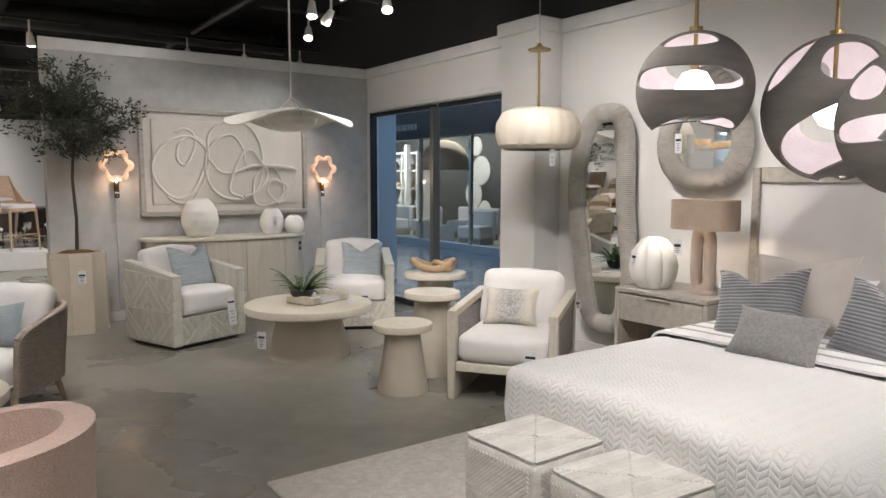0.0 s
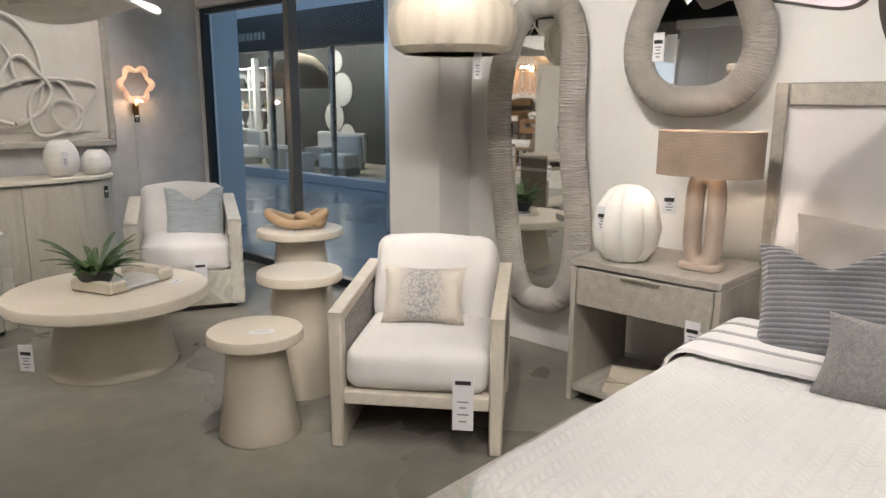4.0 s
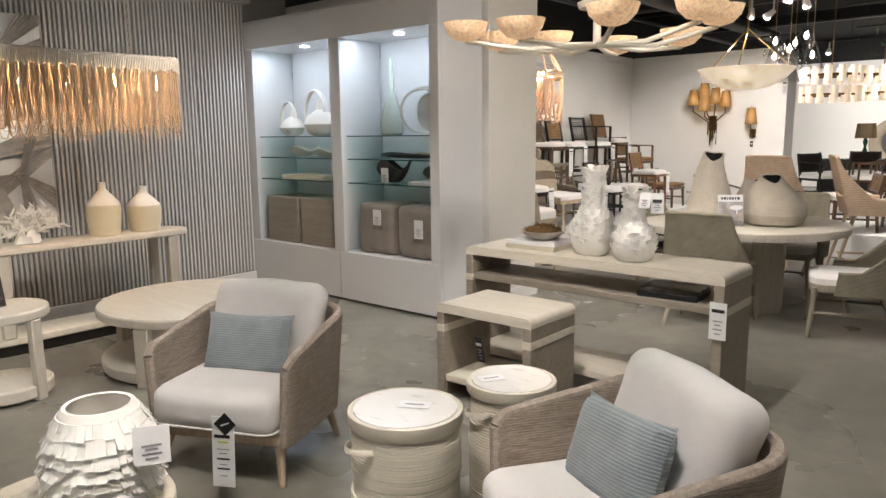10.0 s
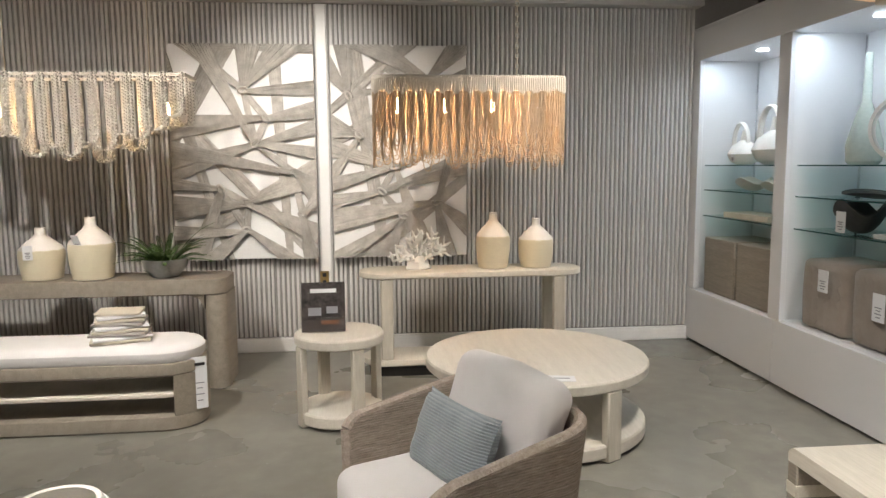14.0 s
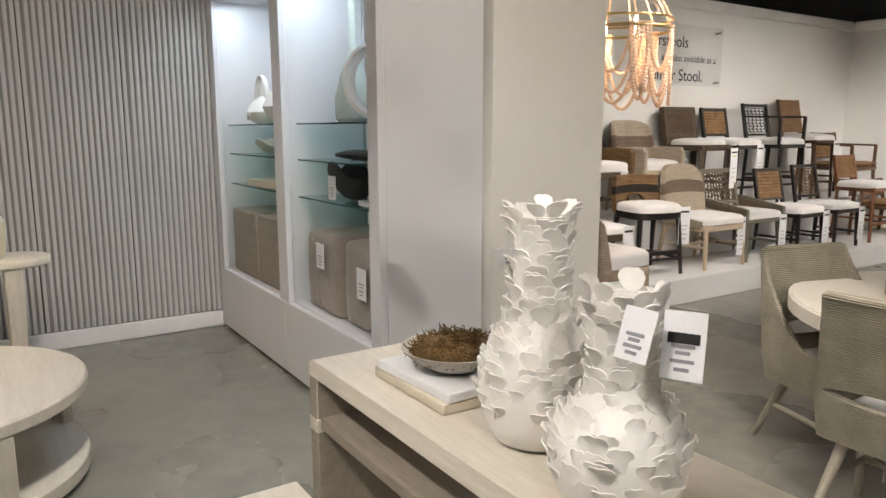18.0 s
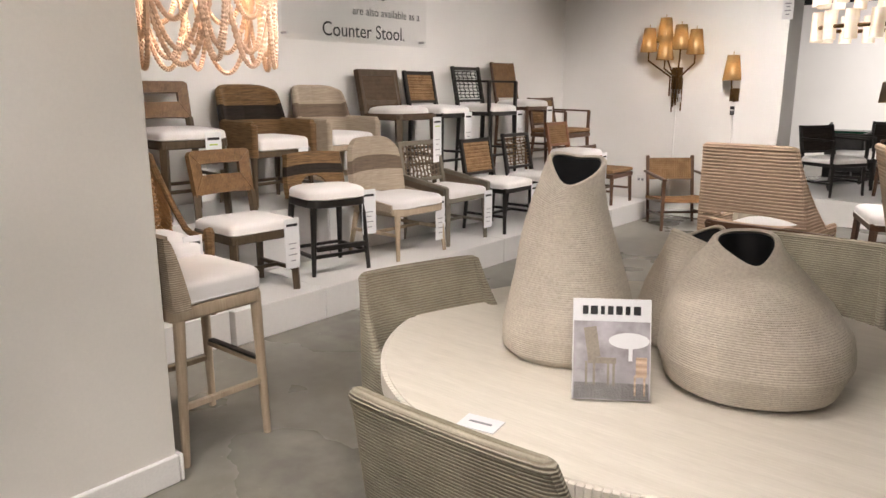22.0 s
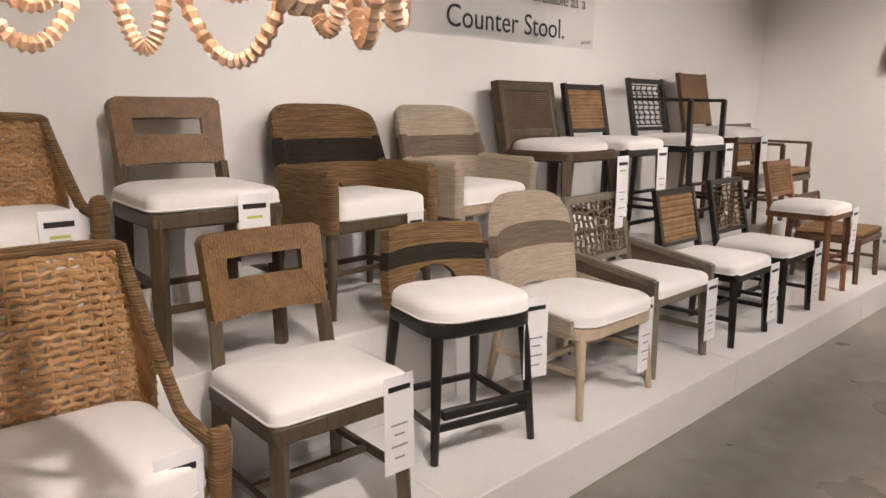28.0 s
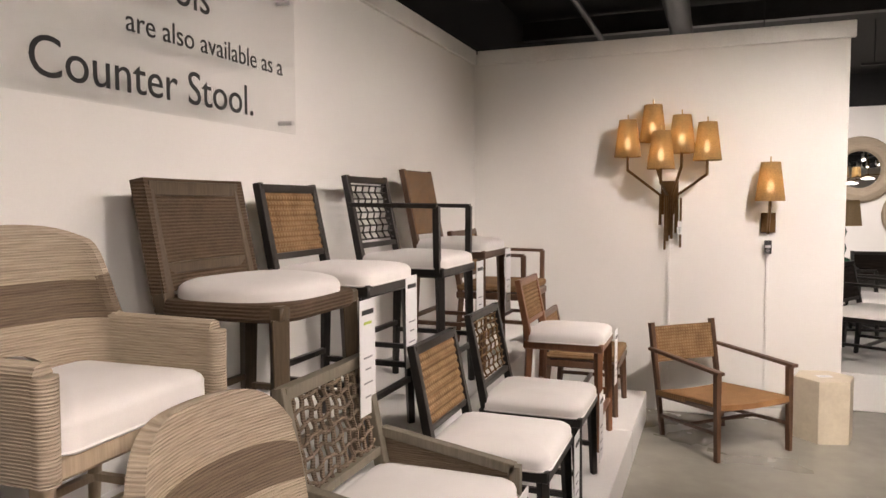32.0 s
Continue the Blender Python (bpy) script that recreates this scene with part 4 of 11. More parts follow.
single("shop_cube_table", rbox(0.45, 0.45, 0.42, 0.02, 10.1, 14.3, 0.21), M_WALL, "white cube table in the shop across the corridor", "table")
single("shop_round_table", at(lathe([(0.3, 0), (0.3, 0.45)], 24), 10.4, 15.4, 0), M_WHITEWOOD, "pale round table in the shop across the corridor", "table")
shop_shelf = thing("shop_shelving", "lit white shelving in the shop across the corridor", "shelving", pose(12.2, 19.6, 0))
for z in (0.05, 0.7, 1.25, 1.8, 2.35):
    part("shelf_board", rbox(0.5, 2.6, 0.05, 0.006, 0, 0, z), M_WALL, shop_shelf)
for y in (-1.3, -0.43, 0.43, 1.3):
    part("upright", rbox(0.5, 0.05, 2.4, 0.006, 0, y, 1.2), M_WALL, shop_shelf)
rs = random.Random(9)
for i in range(14):
    hh = rs.uniform(0.15, 0.38)
    single("shop_vase", at(lathe([(0.07, 0), (0.12, hh * 0.4), (0.06, hh * 0.8), (0.07, hh)], 14), 12.15, 18.5 + 0.16 * i, (0.725, 1.275, 1.825)[i % 3]), (M_MATTE, M_BEIGE, M_DARKSTONE)[i % 3], "small vase on the shop shelving across the corridor", "vase", group="vases in the shop across")
lamp = thing("corridor_sconce", "lit cool white corridor wall lamp on a pillar", "wall lamp")
part("glass", at(lathe([(0.1, 0), (0.1, 0.24)], 16), 6.57, 7.34, 1.85), glow("cool corridor lamp", (0.55, 0.8, 1.0), 9), lamp)
for z in (1.82, 2.1):
    part("bracket", rbox(0.14, 0.24, 0.02, 0.003, 6.58, 7.34, z), M_STEEL, lamp)
bulb("corridor_glow", 6.35, 7.34, 1.97, 22, 0.08, (0.55, 0.78, 1.0))
# cool area lamp added under the corridor ceiling to brighten it, no visible fitting
d = bpy.data.lights.new("corridor_fill", "AREA")
d.energy, d.size, d.size_y, d.shape, d.color = 150, 2.5, 14, "RECTANGLE", (0.6, 0.78, 1.0)
o = new("corridor_fill", d)
o.matrix_world = look((7.4, 11.0, 3.7), (7.4, 11.0, 0))
bulb("shop_lamp", 11.0, 14.9, 3.3, 230, 0.3, (1, 0.9, 0.78))
bulb("shop_lamp", 11.0, 19.0, 2.6, 230, 0.3, (1, 0.9, 0.78))
wallbox("shop_floor", 9.3, 12.5, 2.4, 22.0, -0.003, 0.006, M_STONE, "pale stone floor of the shop across the corridor", 0.001, "floor")
for k in range(7):
    wallbox("shop_fascia_print", 8.985, 8.998, 13.75 + 0.14 * k, 13.83 + 0.14 * k + 0.02 * (k % 2), 2.66, 2.8, M_BOWL, "plain grey sign bars on the shop fascia", 0.002, "sign")


# platform of two tiers for the chairs
def platform():
    p = thing("display_platform", "white painted two-tier display platform for chairs", "platform", kind="structure")
    for y0, y1, x1 in ((9.2, 10.22, -3.74), (10.225, 10.95, -3.69), (10.955, 13.08, -3.69), (13.085, 15.2, -3.69), (15.205, 16.2, -3.69)):
        part("lower_tier", rbox(x1 + 5.155, y1 - y0, 0.22, 0.004, (x1 - 5.155) / 2, (y0 + y1) / 2, 0.11), M_WHITEPAINTWOOD, p)
    for y0, y1 in ((9.2, 11.6), (11.605, 14.0), (14.005, 16.2)):
        part("upper_tier", rbox(0.78, y1 - y0, 0.445, 0.004, -4.765, (y0 + y1) / 2, 0.4445), M_WHITEPAINTWOOD, p)


platform()


# ceiling: tracks with heads, ducts, pipes
def track_head(x, y, z, tx, ty, tz):
    h = thing("track_light", "white cylindrical track spotlight, lit, under the black ceiling", "track light", pose(x, y, z), "ceiling track lights")
    v = (Vector((tx, ty, tz)) - Vector((x, y, z))).normalized()
    a = Vector((0, 0, -0.02))
    part("stem", leg((0, 0, 0.14), (0, 0, -0.02), 0.012), M_WALL, h)
    part("rail", rbox(1.1, 0.035, 0.03, 0.003, 0, 0, 0.155), M_DUCT, h, "black track rail")
    for dx in (-0.4, 0.4):
        part("hanger", leg((dx, 0, 0.17), (dx, 0, CEIL - z), 0.006, n=6), M_DUCT, h)
    e = a + v * 0.13
    part("body", tube([a - v * 0.02, a + v * 0.05, e - v * 0.02, e], [0.03, 0.042, 0.05, 0.052], 14), M_WALL, h)
    part("lens", tube([e + v * 0.001, e + v * 0.006], 0.042, 14), G_SPOT, h, "lit lens")


for s in SPOTS:
    track_head(*s)
for x, y in ((3.46, 7.48), (3.5, 5.85)):
    track_head(x, y, SPOT_Z, x - 0.6, y - 1.1, 1.2)
for x, y in ((0.96, 9.6), (2.74, 9.6), (3.49, 9.6), (4.3, 9.6), (0.5, 11.3), (1.5, 11.3), (2.5, 11.3), (-1.4, 10.6), (0.3, 13.6), (1.5, 15.5), (-0.8, 15.6), (2.6, 15.0), (0.2, 17.6), (1.2, 18.9), (-1.2, 18.4), (-3.2, 18.6)):
    track_head(x, y, SPOT_Z, x + 0.3, y + 0.7, 1.0)
for x0, y0, z0, x1, y1, z1, r in ((-5, 10.4, 3.55, 4.4, 10.4, 3.55, 0.16), (0.6, -4.5, 3.6, 0.6, 20, 3.6, 0.2), (-3.6, 9.3, 3.5, -3.6, 20, 3.5, 0.12), (-5, 14.5, 3.45, 4.4, 14.5, 3.45, 0.05), (-5, 6.2, 3.6, 4.4, 6.2, 3.6, 0.06), (-4.4, 9.3, 3.4, -4.4, 20, 3.4, 0.03), (3.0, -4.5, 3.55, 3.0, 20, 3.55, 0.04)):
    single("ceiling_duct", tube([(x0, y0, z0), (x1, y1, z1)], r, 14), M_DUCT, "black painted round duct under the ceiling", "duct", group="ceiling ducts")
for y in (-2, 1, 4, 7, 10, 13, 16, 19):
    single("ceiling_beam", joinm(rbox(10, 0.12, 0.02, 0.002, -0.5, y + 0.5, 3.66), rbox(10, 0.02, 0.2, 0.002, -0.5, y + 0.5, 3.78)), M_DUCT, "black steel ceiling beam", "beam", group="ceiling beams")
# ---- kinds of things ----
def price_tag(m, h=0.22, w=0.085, head=True, yellow=False, dark=False):
    """A hanging price card: face towards local +x, hung from its top."""
    t = thing("price_tag", "white printed price tag" + (" with a black head" if head else "") + " hanging from furniture", "price tag", m, "price tags")
    part("card", rbox(0.003, w, h, 0.001, 0, 0, -h / 2), M_INK if dark else M_PAPER, t)
    if head:
        part("header", rbox(0.002, w * 0.74, 0.018, 0.0005, 0.0028, 0, -0.045), M_PAPER if dark else M_INK, t, "bold black print")
    if yellow:
        part("stripe", rbox(0.002, w * 0.5, 0.01, 0.0005, 0.0028, 0, -0.085), M_YELLOW, t, "yellow-green printed bar")
    for i, k in enumerate((0.5, 0.6, 0.72, 0.84)):
        part("print_line", rbox(0.002, w * (0.35 if i % 2 else 0.55), 0.006, 0.0005, 0.0028, 0, -h * k), M_GREYINK, t)
    return t


TAGS = {}


def tag(x, y, z, yaw, h=0.22, w=0.085, head=True, yellow=False, dark=False, tilt=0.0):
    m = pose(x, y, z, 0, tilt, yaw)
    k = (h, w, head, yellow, dark)
    if k in TAGS:
        return copy_thing(TAGS[k], m)
    TAGS[k] = price_tag(m, *k)
    return TAGS[k]


def new_tag(x, y, z, yaw, h=0.3, w=0.1):
    """A long price card with a black square card pinned askew over its head."""
    t = thing("price_tag", "long white price card with a black square badge", "price tag", pose(x, y, z, 0, -4, yaw), "price tags")
    part("card", rbox(0.003, w, h, 0.001, 0, 0, -h / 2), M_PAPER, t)
    part("badge", at(rbox(0.003, 0.07, 0.07, 0.001), 0.006, 0.012, -0.03, 45), M_INK, t, "black square badge")
    part("badge_print", at(rbox(0.001, 0.04, 0.006, 0.0003), 0.0082, 0.012, -0.03, 20), M_PAPER, t)
    part("header", rbox(0.002, w * 0.7, 0.014, 0.0005, 0.0028, -0.004, -h * 0.28), M_INK, t, "bold black print")
    part("stripe", rbox(0.002, w * 0.5, 0.007, 0.0005, 0.0028, 0, -h * 0.36), M_YELLOW, t, "yellow-green printed bar")
    for i, k in enumerate((0.46, 0.52, 0.6, 0.68, 0.74, 0.84)):
        part("print_line", rbox(0.002, w * (0.34 if i % 2 else 0.56), 0.007 if i in (2, 4) else 0.004, 0.0005, 0.0028, 0, -h * k), M_INK if i in (2, 4) else M_GREYINK, t)
    return t


def paper_slip(x, y, z, yaw, w=0.1, d=0.06):
    t = thing("price_slip", "small white printed price slip lying flat", "price tag", pose(x, y, z, 0, 0, yaw), "price slips")
    part("card", rbox(w, d, 0.002, 0.0005, 0, 0, 0.003), M_PAPER, t)
    part("print_line", rbox(w * 0.6, d * 0.12, 0.001, 0.0003, 0, 0, 0.0048), M_GREYINK, t)
    return t


def clip_bars(w, h, ang, pitch, bw, x0=0.0):
    """Parallel raised strips at an angle, clipped to a w by h rectangle in the y-z plane at x0."""
    g = []
    c, s = math.cos(ang), math.sin(ang)
    R = (w + h)
    k = -R
    while k < R:
        ox, oz = -s * k, c * k
        t0, t1 = -1e9, 1e9
        ok = True
        for o, d, lim in ((ox, c, w / 2 - bw / 2), (oz, s, h / 2 - bw / 2)):
            if abs(d) < 1e-6:
                ok &= abs(o) < lim
            else:
                a, b = sorted(((-lim - o) / d, (lim - o) / d))
                t0, t1 = max(t0, a), min(t1, b)
        if ok and t1 - t0 > bw:
            g.append(bar((x0, ox + c * t0, oz + s * t0), (x0, ox + c * t1, oz + s * t1), bw * 0.92, d0=bw * 0.7, up=(1, 0, 0)))
        k += pitch
    return g


def reeded_cells(w, h, nx, nz, seed=0, pitch=0.03):
    """Slanted pale strips in triangular fields that meet as diamonds, in the y-z plane, proud of x = 0: one geometry for each field."""
    out = []
    ww, hh = w / nx, h / nz

    def field(tri, ang, lift):
        c, sn = math.cos(ang), math.sin(ang)
        g = []
        lo = min(-sn * y + c * z for y, z in tri)
        hi = max(-sn * y + c * z for y, z in tri)
        k = lo + pitch * 0.5
        while k < hi:
            ts = []
            for i in range(3):
                (y0, z0), (y1, z1) = tri[i], tri[(i + 1) % 3]
                a, b = -sn * y0 + c * z0 - k, -sn * y1 + c * z1 - k
                if (a > 0) != (b > 0):
                    f = a / (a - b)
                    ts.append(c * (y0 + (y1 - y0) * f) + sn * (z0 + (z1 - z0) * f))
            if len(ts) == 2 and abs(ts[1] - ts[0]) > 0.012:
                t0, t1 = min(ts) + 0.009, max(ts) - 0.009
                p = [(lift, c * q - sn * k, sn * q + c * k) for q in (t0, t1)]
                g.append(bar(p[0], p[1], pitch * 0.97, d0=0.011, up=(1, 0, 0)))
            k += pitch
        return joinm(*g) if g else None

    for i in range(nx):
        for j in range(nz):
            y0, z0 = -w / 2 + ww * i, -h / 2 + hh * j
            y1, z1 = y0 + ww, z0 + hh
            slope = math.atan2(hh, ww)
            if (i + j + seed) % 2:
                tris = (((y0, z0), (y1, z0), (y1, z1)), slope + 0.1), (((y0, z0), (y1, z1), (y0, z1)), -slope - 0.35)
            else:
                tris = (((y0, z0), (y1, z0), (y0, z1)), -slope - 0.1), (((y1, z0), (y1, z1), (y0, z1)), slope + 0.35)
            for k, (tri, ang) in enumerate(tris):
                f = field(tri, ang, 0.0012 * k)
                if f is not None:
                    out.append(f)
    return out


def tub_chair(m, label):
    """Square tub chair sheathed in slanted pale cords. Faces +x."""
    t = thing("armchair", label, "armchair", m, "reeded armchairs")
    w, d = 0.78, 0.74
    zf, zb = 0.66, 0.76
    part("plinth", rbox(d - 0.1, w - 0.1, 0.04, 0.01, 0, 0, 0.02), M_BLACKWOOD, t)
    for s in (-1, 1):
        v = np.array([(x, s * (w / 2 - k), z) for k in (0.0, 0.085) for x, z in ((-d / 2, 0.04), (d / 2, 0.04), (d / 2, zf), (-d / 2, zb))])
        a = part("side_panel", fix(v, [(0, 1, 2, 3), (4, 5, 6, 7), (0, 1, 5, 4), (1, 2, 6, 5), (2, 3, 7, 6), (3, 0, 4, 7)]), M_REED, t, "side sheathed in pale slanted cords")
        for g in reeded_cells(d - 0.01, zf - 0.06, 2, 2, s > 0):
            v2, f2 = g
            v2 = np.array(v2)
            # the side rises towards the back
            v2[:, 2] *= 1 + 0.15 * np.clip(0.5 + s * v2[:, 1] / d, 0, 1) * (v2[:, 2] > 0)
            tagged(part("patch", at((v2, f2), 0, s * (w / 2), 0.35, 0, 0, 90 * s), M_REED, a), kind="stuff")
        part("arm_cap", bar((d / 2 + 0.003, s * (w / 2 - 0.042), zf + 0.002), (-d / 2, s * (w / 2 - 0.042), zb + 0.002), 0.092, d0=0.016), M_REED, a, "bound arm top")
        for q in range(6):
            z0 = 0.06 + 0.098 * q
            part("arm_front_strip", bar((d / 2 + 0.002, s * (w / 2 - 0.002), z0 + 0.04), (d / 2 + 0.002, s * (w / 2 - 0.084), z0 + 0.06), 0.094, d0=0.01, up=(1, 0, 0)), M_REED, a)
    b = part("back_panel", rbox(0.085, w - 0.172, zb - 0.05, 0.006, -d / 2 + 0.0425, 0, 0.04 + (zb - 0.05) / 2), M_REED, t)
    for g in reeded_cells(w - 0.02, zb - 0.06, 2, 2):
        tagged(part("patch", at(g, -d / 2, 0, 0.4, 0, 0, 180), M_REED, b), kind="stuff")
    f = part("apron", rbox(0.06, w - 0.172, 0.25, 0.006, d / 2 - 0.04, 0, 0.165), M_REED, t)
    for g in reeded_cells(w - 0.174, 0.25, 2, 1, 1):
        tagged(part("patch", at(g, d / 2 - 0.01, 0, 0.167), M_REED, f), kind="stuff")
    c = part("seat_cushion", cush(d - 0.11, w - 0.176, 0.22, 0.05, 0.03, x=0.045, z=0.4, wob=0.004), M_FABRIC, t, "white linen seat cushion")
    part("piping", tube([(px + 0.045, py, 0.32) for px, py in stadium((d - 0.11) / 2 - 0.004, (w - 0.176) / 2 - 0.004, 0.04, 5)], 0.006, 6, True), M_FABRIC, c)
    part("back_cushion", at(cush(0.16, w - 0.18, 0.46, 0.06, 0.02, wob=0.012), -d / 2 + 0.15, 0, 0.64, 0, -9, 0), M_FABRIC, t, "white linen back cushion")
    return t


def throw_pillow(m, w, h, t, mat, label, seed=0, chop=0.0):
    return single("throw_pillow", pillow(w, h, t, seed, chop=chop), mat, label, "pillow", m, "throw pillows")


def rope_chair(m, label):
    """Lounge chair with flat corded sides that turn a tight corner into the back, loose cushions, splayed legs. Faces +x."""
    t = thing("armchair", label, "armchair", m, "corded armchairs")
    hw, xf, xb, r = 0.36, 0.33, -0.26, 0.13
    plan = [(xf - 0.012, -hw + 0.012), (xf - 0.04, -hw), (xf - 0.2, -hw), (xf - 0.36, -hw), (xb + r, -hw)]
    plan += [(xb + r - r * math.sin(radians(a)), -hw + r - r * math.cos(radians(a))) for a in range(15, 91, 15)]
    plan += [(xb, -0.12), (xb, 0.0)]
    plan += [(x, -y) for x, y in reversed(plan[:-1])]
    P = np.array(plan)
    cum = np.concatenate([[0], np.cumsum(np.linalg.norm(np.diff(P, axis=0), axis=1))])

    def wrap(u, v):
        q = u * cum[-1]
        x, y = float(np.interp(q, cum, P[:, 0])), float(np.interp(q, cum, P[:, 1]))
        f = (x - xb) / (xf - xb)
        top = 0.675 - 0.105 * f - 0.045 * max(0, (f - 0.86) / 0.14) ** 2.5
        z = 0.19 + (top - 0.19) * v
        k = (z - 0.19) / 0.5
        return x - 0.05 * k * (1 - f), y * (0.95 + 0.08 * k), z

    b = part("corded_body", shell(wrap, 90, 12, 0.045), M_TAUPEROPE, t, "taupe corded wrap-round arms and back")
    part("rim", tube([wrap(i / 90, 1.0) for i in range(91)], 0.0228, 8), M_TAUPECORD, b)
    for e in (0.0, 1.0):
        part("front_edge", tube([wrap(e, v) for v in np.linspace(0, 1, 8)], 0.0228, 8), M_TAUPECORD, b)
    part("seat_rail", slab([(a + 0.03, b) for a, b in stadium(0.31, 0.335, 0.06)], 0.185, 0.235, 0.01), M_NATURAL, t)
    c = part("seat_cushion", cush(0.64, 0.62, 0.19, 0.065, 0.025, n=14, x=0.075, z=0.335, wob=0.006), M_FABRIC, t, "plump white seat cushion")
    part("piping", tube([(px + 0.075, py, 0.262) for px, py in stadium(0.318, 0.308, 0.06, 6)], 0.005, 6, True), M_FABRIC, c)
    part("back_cushion", at(cush(0.17, 0.6, 0.46, 0.08, 0.0, n=14, wob=0.014, seed=3), -0.165, 0, 0.595, 0, -17, 0), M_FABRIC, t, "plump white back cushion")
    for x, y in ((0.27, 0.28), (0.27, -0.28), (-0.2, 0.28), (-0.2, -0.28)):
        part("leg", leg((x, y, 0.21), (x * 1.22, y * 1.14, 0), 0.026, 0.013), M_NATURAL, t)
    return t


def panel_chair(m, label):
    """Armchair with slab sides that run to the floor and corded flanks. Faces +x."""
    t = thing("armchair", label, "armchair", m)
    w, d = 0.76, 0.78
    for s in (-1, 1):
        p = part("side_frame", joinm(rbox(0.07, 0.06, 0.60, 0.008, d / 2 - 0.035, s * (w / 2 - 0.03), 0.30), bar((-d / 2 + 0.03, s * (w / 2 - 0.03), 0.0), (-d / 2 - 0.03, s * (w / 2 - 0.03), 0.66), 0.06),
                                     bar((d / 2, s * (w / 2 - 0.03), 0.598), (-d / 2 - 0.03, s * (w / 2 - 0.03), 0.66), 0.062, d0=0.05)), M_WHITEWOODZ, t, "whitewashed wood slab")
        part("cord_panel", rbox(d - 0.12, 0.05, 0.36, 0.01, -0.01, s * (w / 2 - 0.03), 0.425), M_GREYCORD, p, "grey knotted cord infill")
    for s in (-1, 1):
        part("lower_slab", rbox(d - 0.14, 0.04, 0.24, 0.004, 0, s * (w / 2 - 0.03), 0.122), M_WHITEWOODZ, t, "whitewashed slab side running to the floor")
    # unseen board added at the back to keep light from leaking under the seat
    part("back_slab", rbox(0.03, w - 0.13, 0.5, 0.004, -d / 2 + 0.02, 0, 0.27), M_WHITEWOODZ, t)
    part("front_rail", rbox(0.05, w - 0.12, 0.06, 0.006, d / 2 - 0.03, 0, 0.235), M_WHITEWOOD, t)
    part("seat_deck", rbox(d - 0.1, w - 0.12, 0.05, 0.006, -0.02, 0, 0.24), M_WHITEWOOD, t)
    part("seat_cushion", cush(d - 0.08, w - 0.13, 0.2, 0.06, 0.025, x=0.03, z=0.365, wob=0.005), M_FABRIC, t, "white linen seat cushion")
    part("back_cushion", at(cush(0.2, w - 0.14, 0.48, 0.09, 0.0, n=12, wob=0.012), -0.27, 0, 0.61, 0, -14, 0), M_FABRIC, t, "gathered white back cushion")
    return t


M_GREYCORD = material("grey knotted cord", (0.44, 0.42, 0.4), (0.2, 0.19, 0.18), rough=0.95, scale=55, fine=140, bump=1.0, dist=0.008, mixfine=0.5, spec=0.1)


def cone_table(x, y, h, r, rb, rt, label, th=0.055):
    t = thing("side_table", label, "side table", pose(x, y, 0), "cream pedestal tables")
    part("base", lathe([(rb - 0.006, 0), (rb, 0.012), (rt + (rb - rt) * 0.35, h * 0.55), (rt, h - th)], 40), M_CREAM, t)
    part("tabletop", lathe([(r - 0.01, h - th), (r, h - th + 0.008), (r, h - 0.012), (r - 0.004, h - 0.003), (r - 0.014, h)], 48), M_CREAM, t)
    return t


def fern(x, y, z, r, n, seed, bowl=None, label="green fern in a dark bowl"):
    rnd = random.Random(seed)
    t = thing("potted_fern", label, "plant", pose(x, y, z))
    br, bh, bm = bowl
    part("bowl", lathe([(br * 0.45, 0), (br * 0.6, 0.004), (br * 0.95, bh * 0.6), (br, bh), (br - 0.01, bh), (br * 0.85, bh * 0.6), (0.0, bh * 0.55)], 28), bm, t)
    for i in range(n):
        a = rnd.uniform(0, TAU)
        L = r * rnd.uniform(0.65, 1.1)
        up = rnd.uniform(0.45, 1.5)
        pts = []
        for k in range(9):
            s = k / 8
            rr = L * (s ** 1.1)
            pts.append((math.cos(a) * (br * 0.3 + rr), math.sin(a) * (br * 0.3 + rr), bh * 0.6 + L * up * (s - 0.75 * s * s * (1.4 - 0.6 * up)) * 1.1))
        g = [tube(pts, np.linspace(0.003, 0.001, 9), 4)]
        P = np.array(pts)
        vs, fs = [], []
        for k in range(1, 34):
            s = k / 34 * 8
            i0 = min(7, int(s))
            p = P[i0] + (P[i0 + 1] - P[i0]) * (s - i0)
            d = P[i0 + 1] - P[i0]
            d /= np.linalg.norm(d)
            side = np.cross(d, (0, 0, 1))
            side /= np.linalg.norm(side) + 1e-9
            ll = 0.02 * r / 0.22 * (0.3 + 0.7 * math.sin(math.pi * min(1, (k / 34) * 0.85 + 0.12)))
            for sg in (1, -1):
                o = len(vs)
                tip = p + side * sg * ll + d * ll * 0.35 - np.array((0, 0, ll * 0.25 * rnd.random()))
                vs += [p - d * 0.002, p + d * 0.002, p + side * sg * ll * 0.6 + d * (ll * 0.25 + 0.003), tip, p + side * sg * ll * 0.5 + d * (ll * 0.15 - 0.003)]
                fs.append((o, o + 1, o + 2, o + 3, o + 4))
        part("frond", joinm(g[0], (np.array(vs), fs)), M_LEAF, t)
    return t


def ring_path(n, fn):
    return [fn(TAU * i / n) for i in range(n)]
# ---- lounge and bed ----
tub_chair(pose(1.865, 6.855, 0, 0, 0, -70), "whitewashed reeded tub armchair with white cushions")
tub_chair(pose(3.54, 6.62, 0, 0, 0, 243), "whitewashed reeded tub armchair beside the window")
throw_pillow(pose(1.93, 6.86, 0.68, 0, -18, -66), 0.46, 0.45, 0.15, M_PALEBLUE, "pale blue chopped pillow on a tub armchair", 1, 0.11)
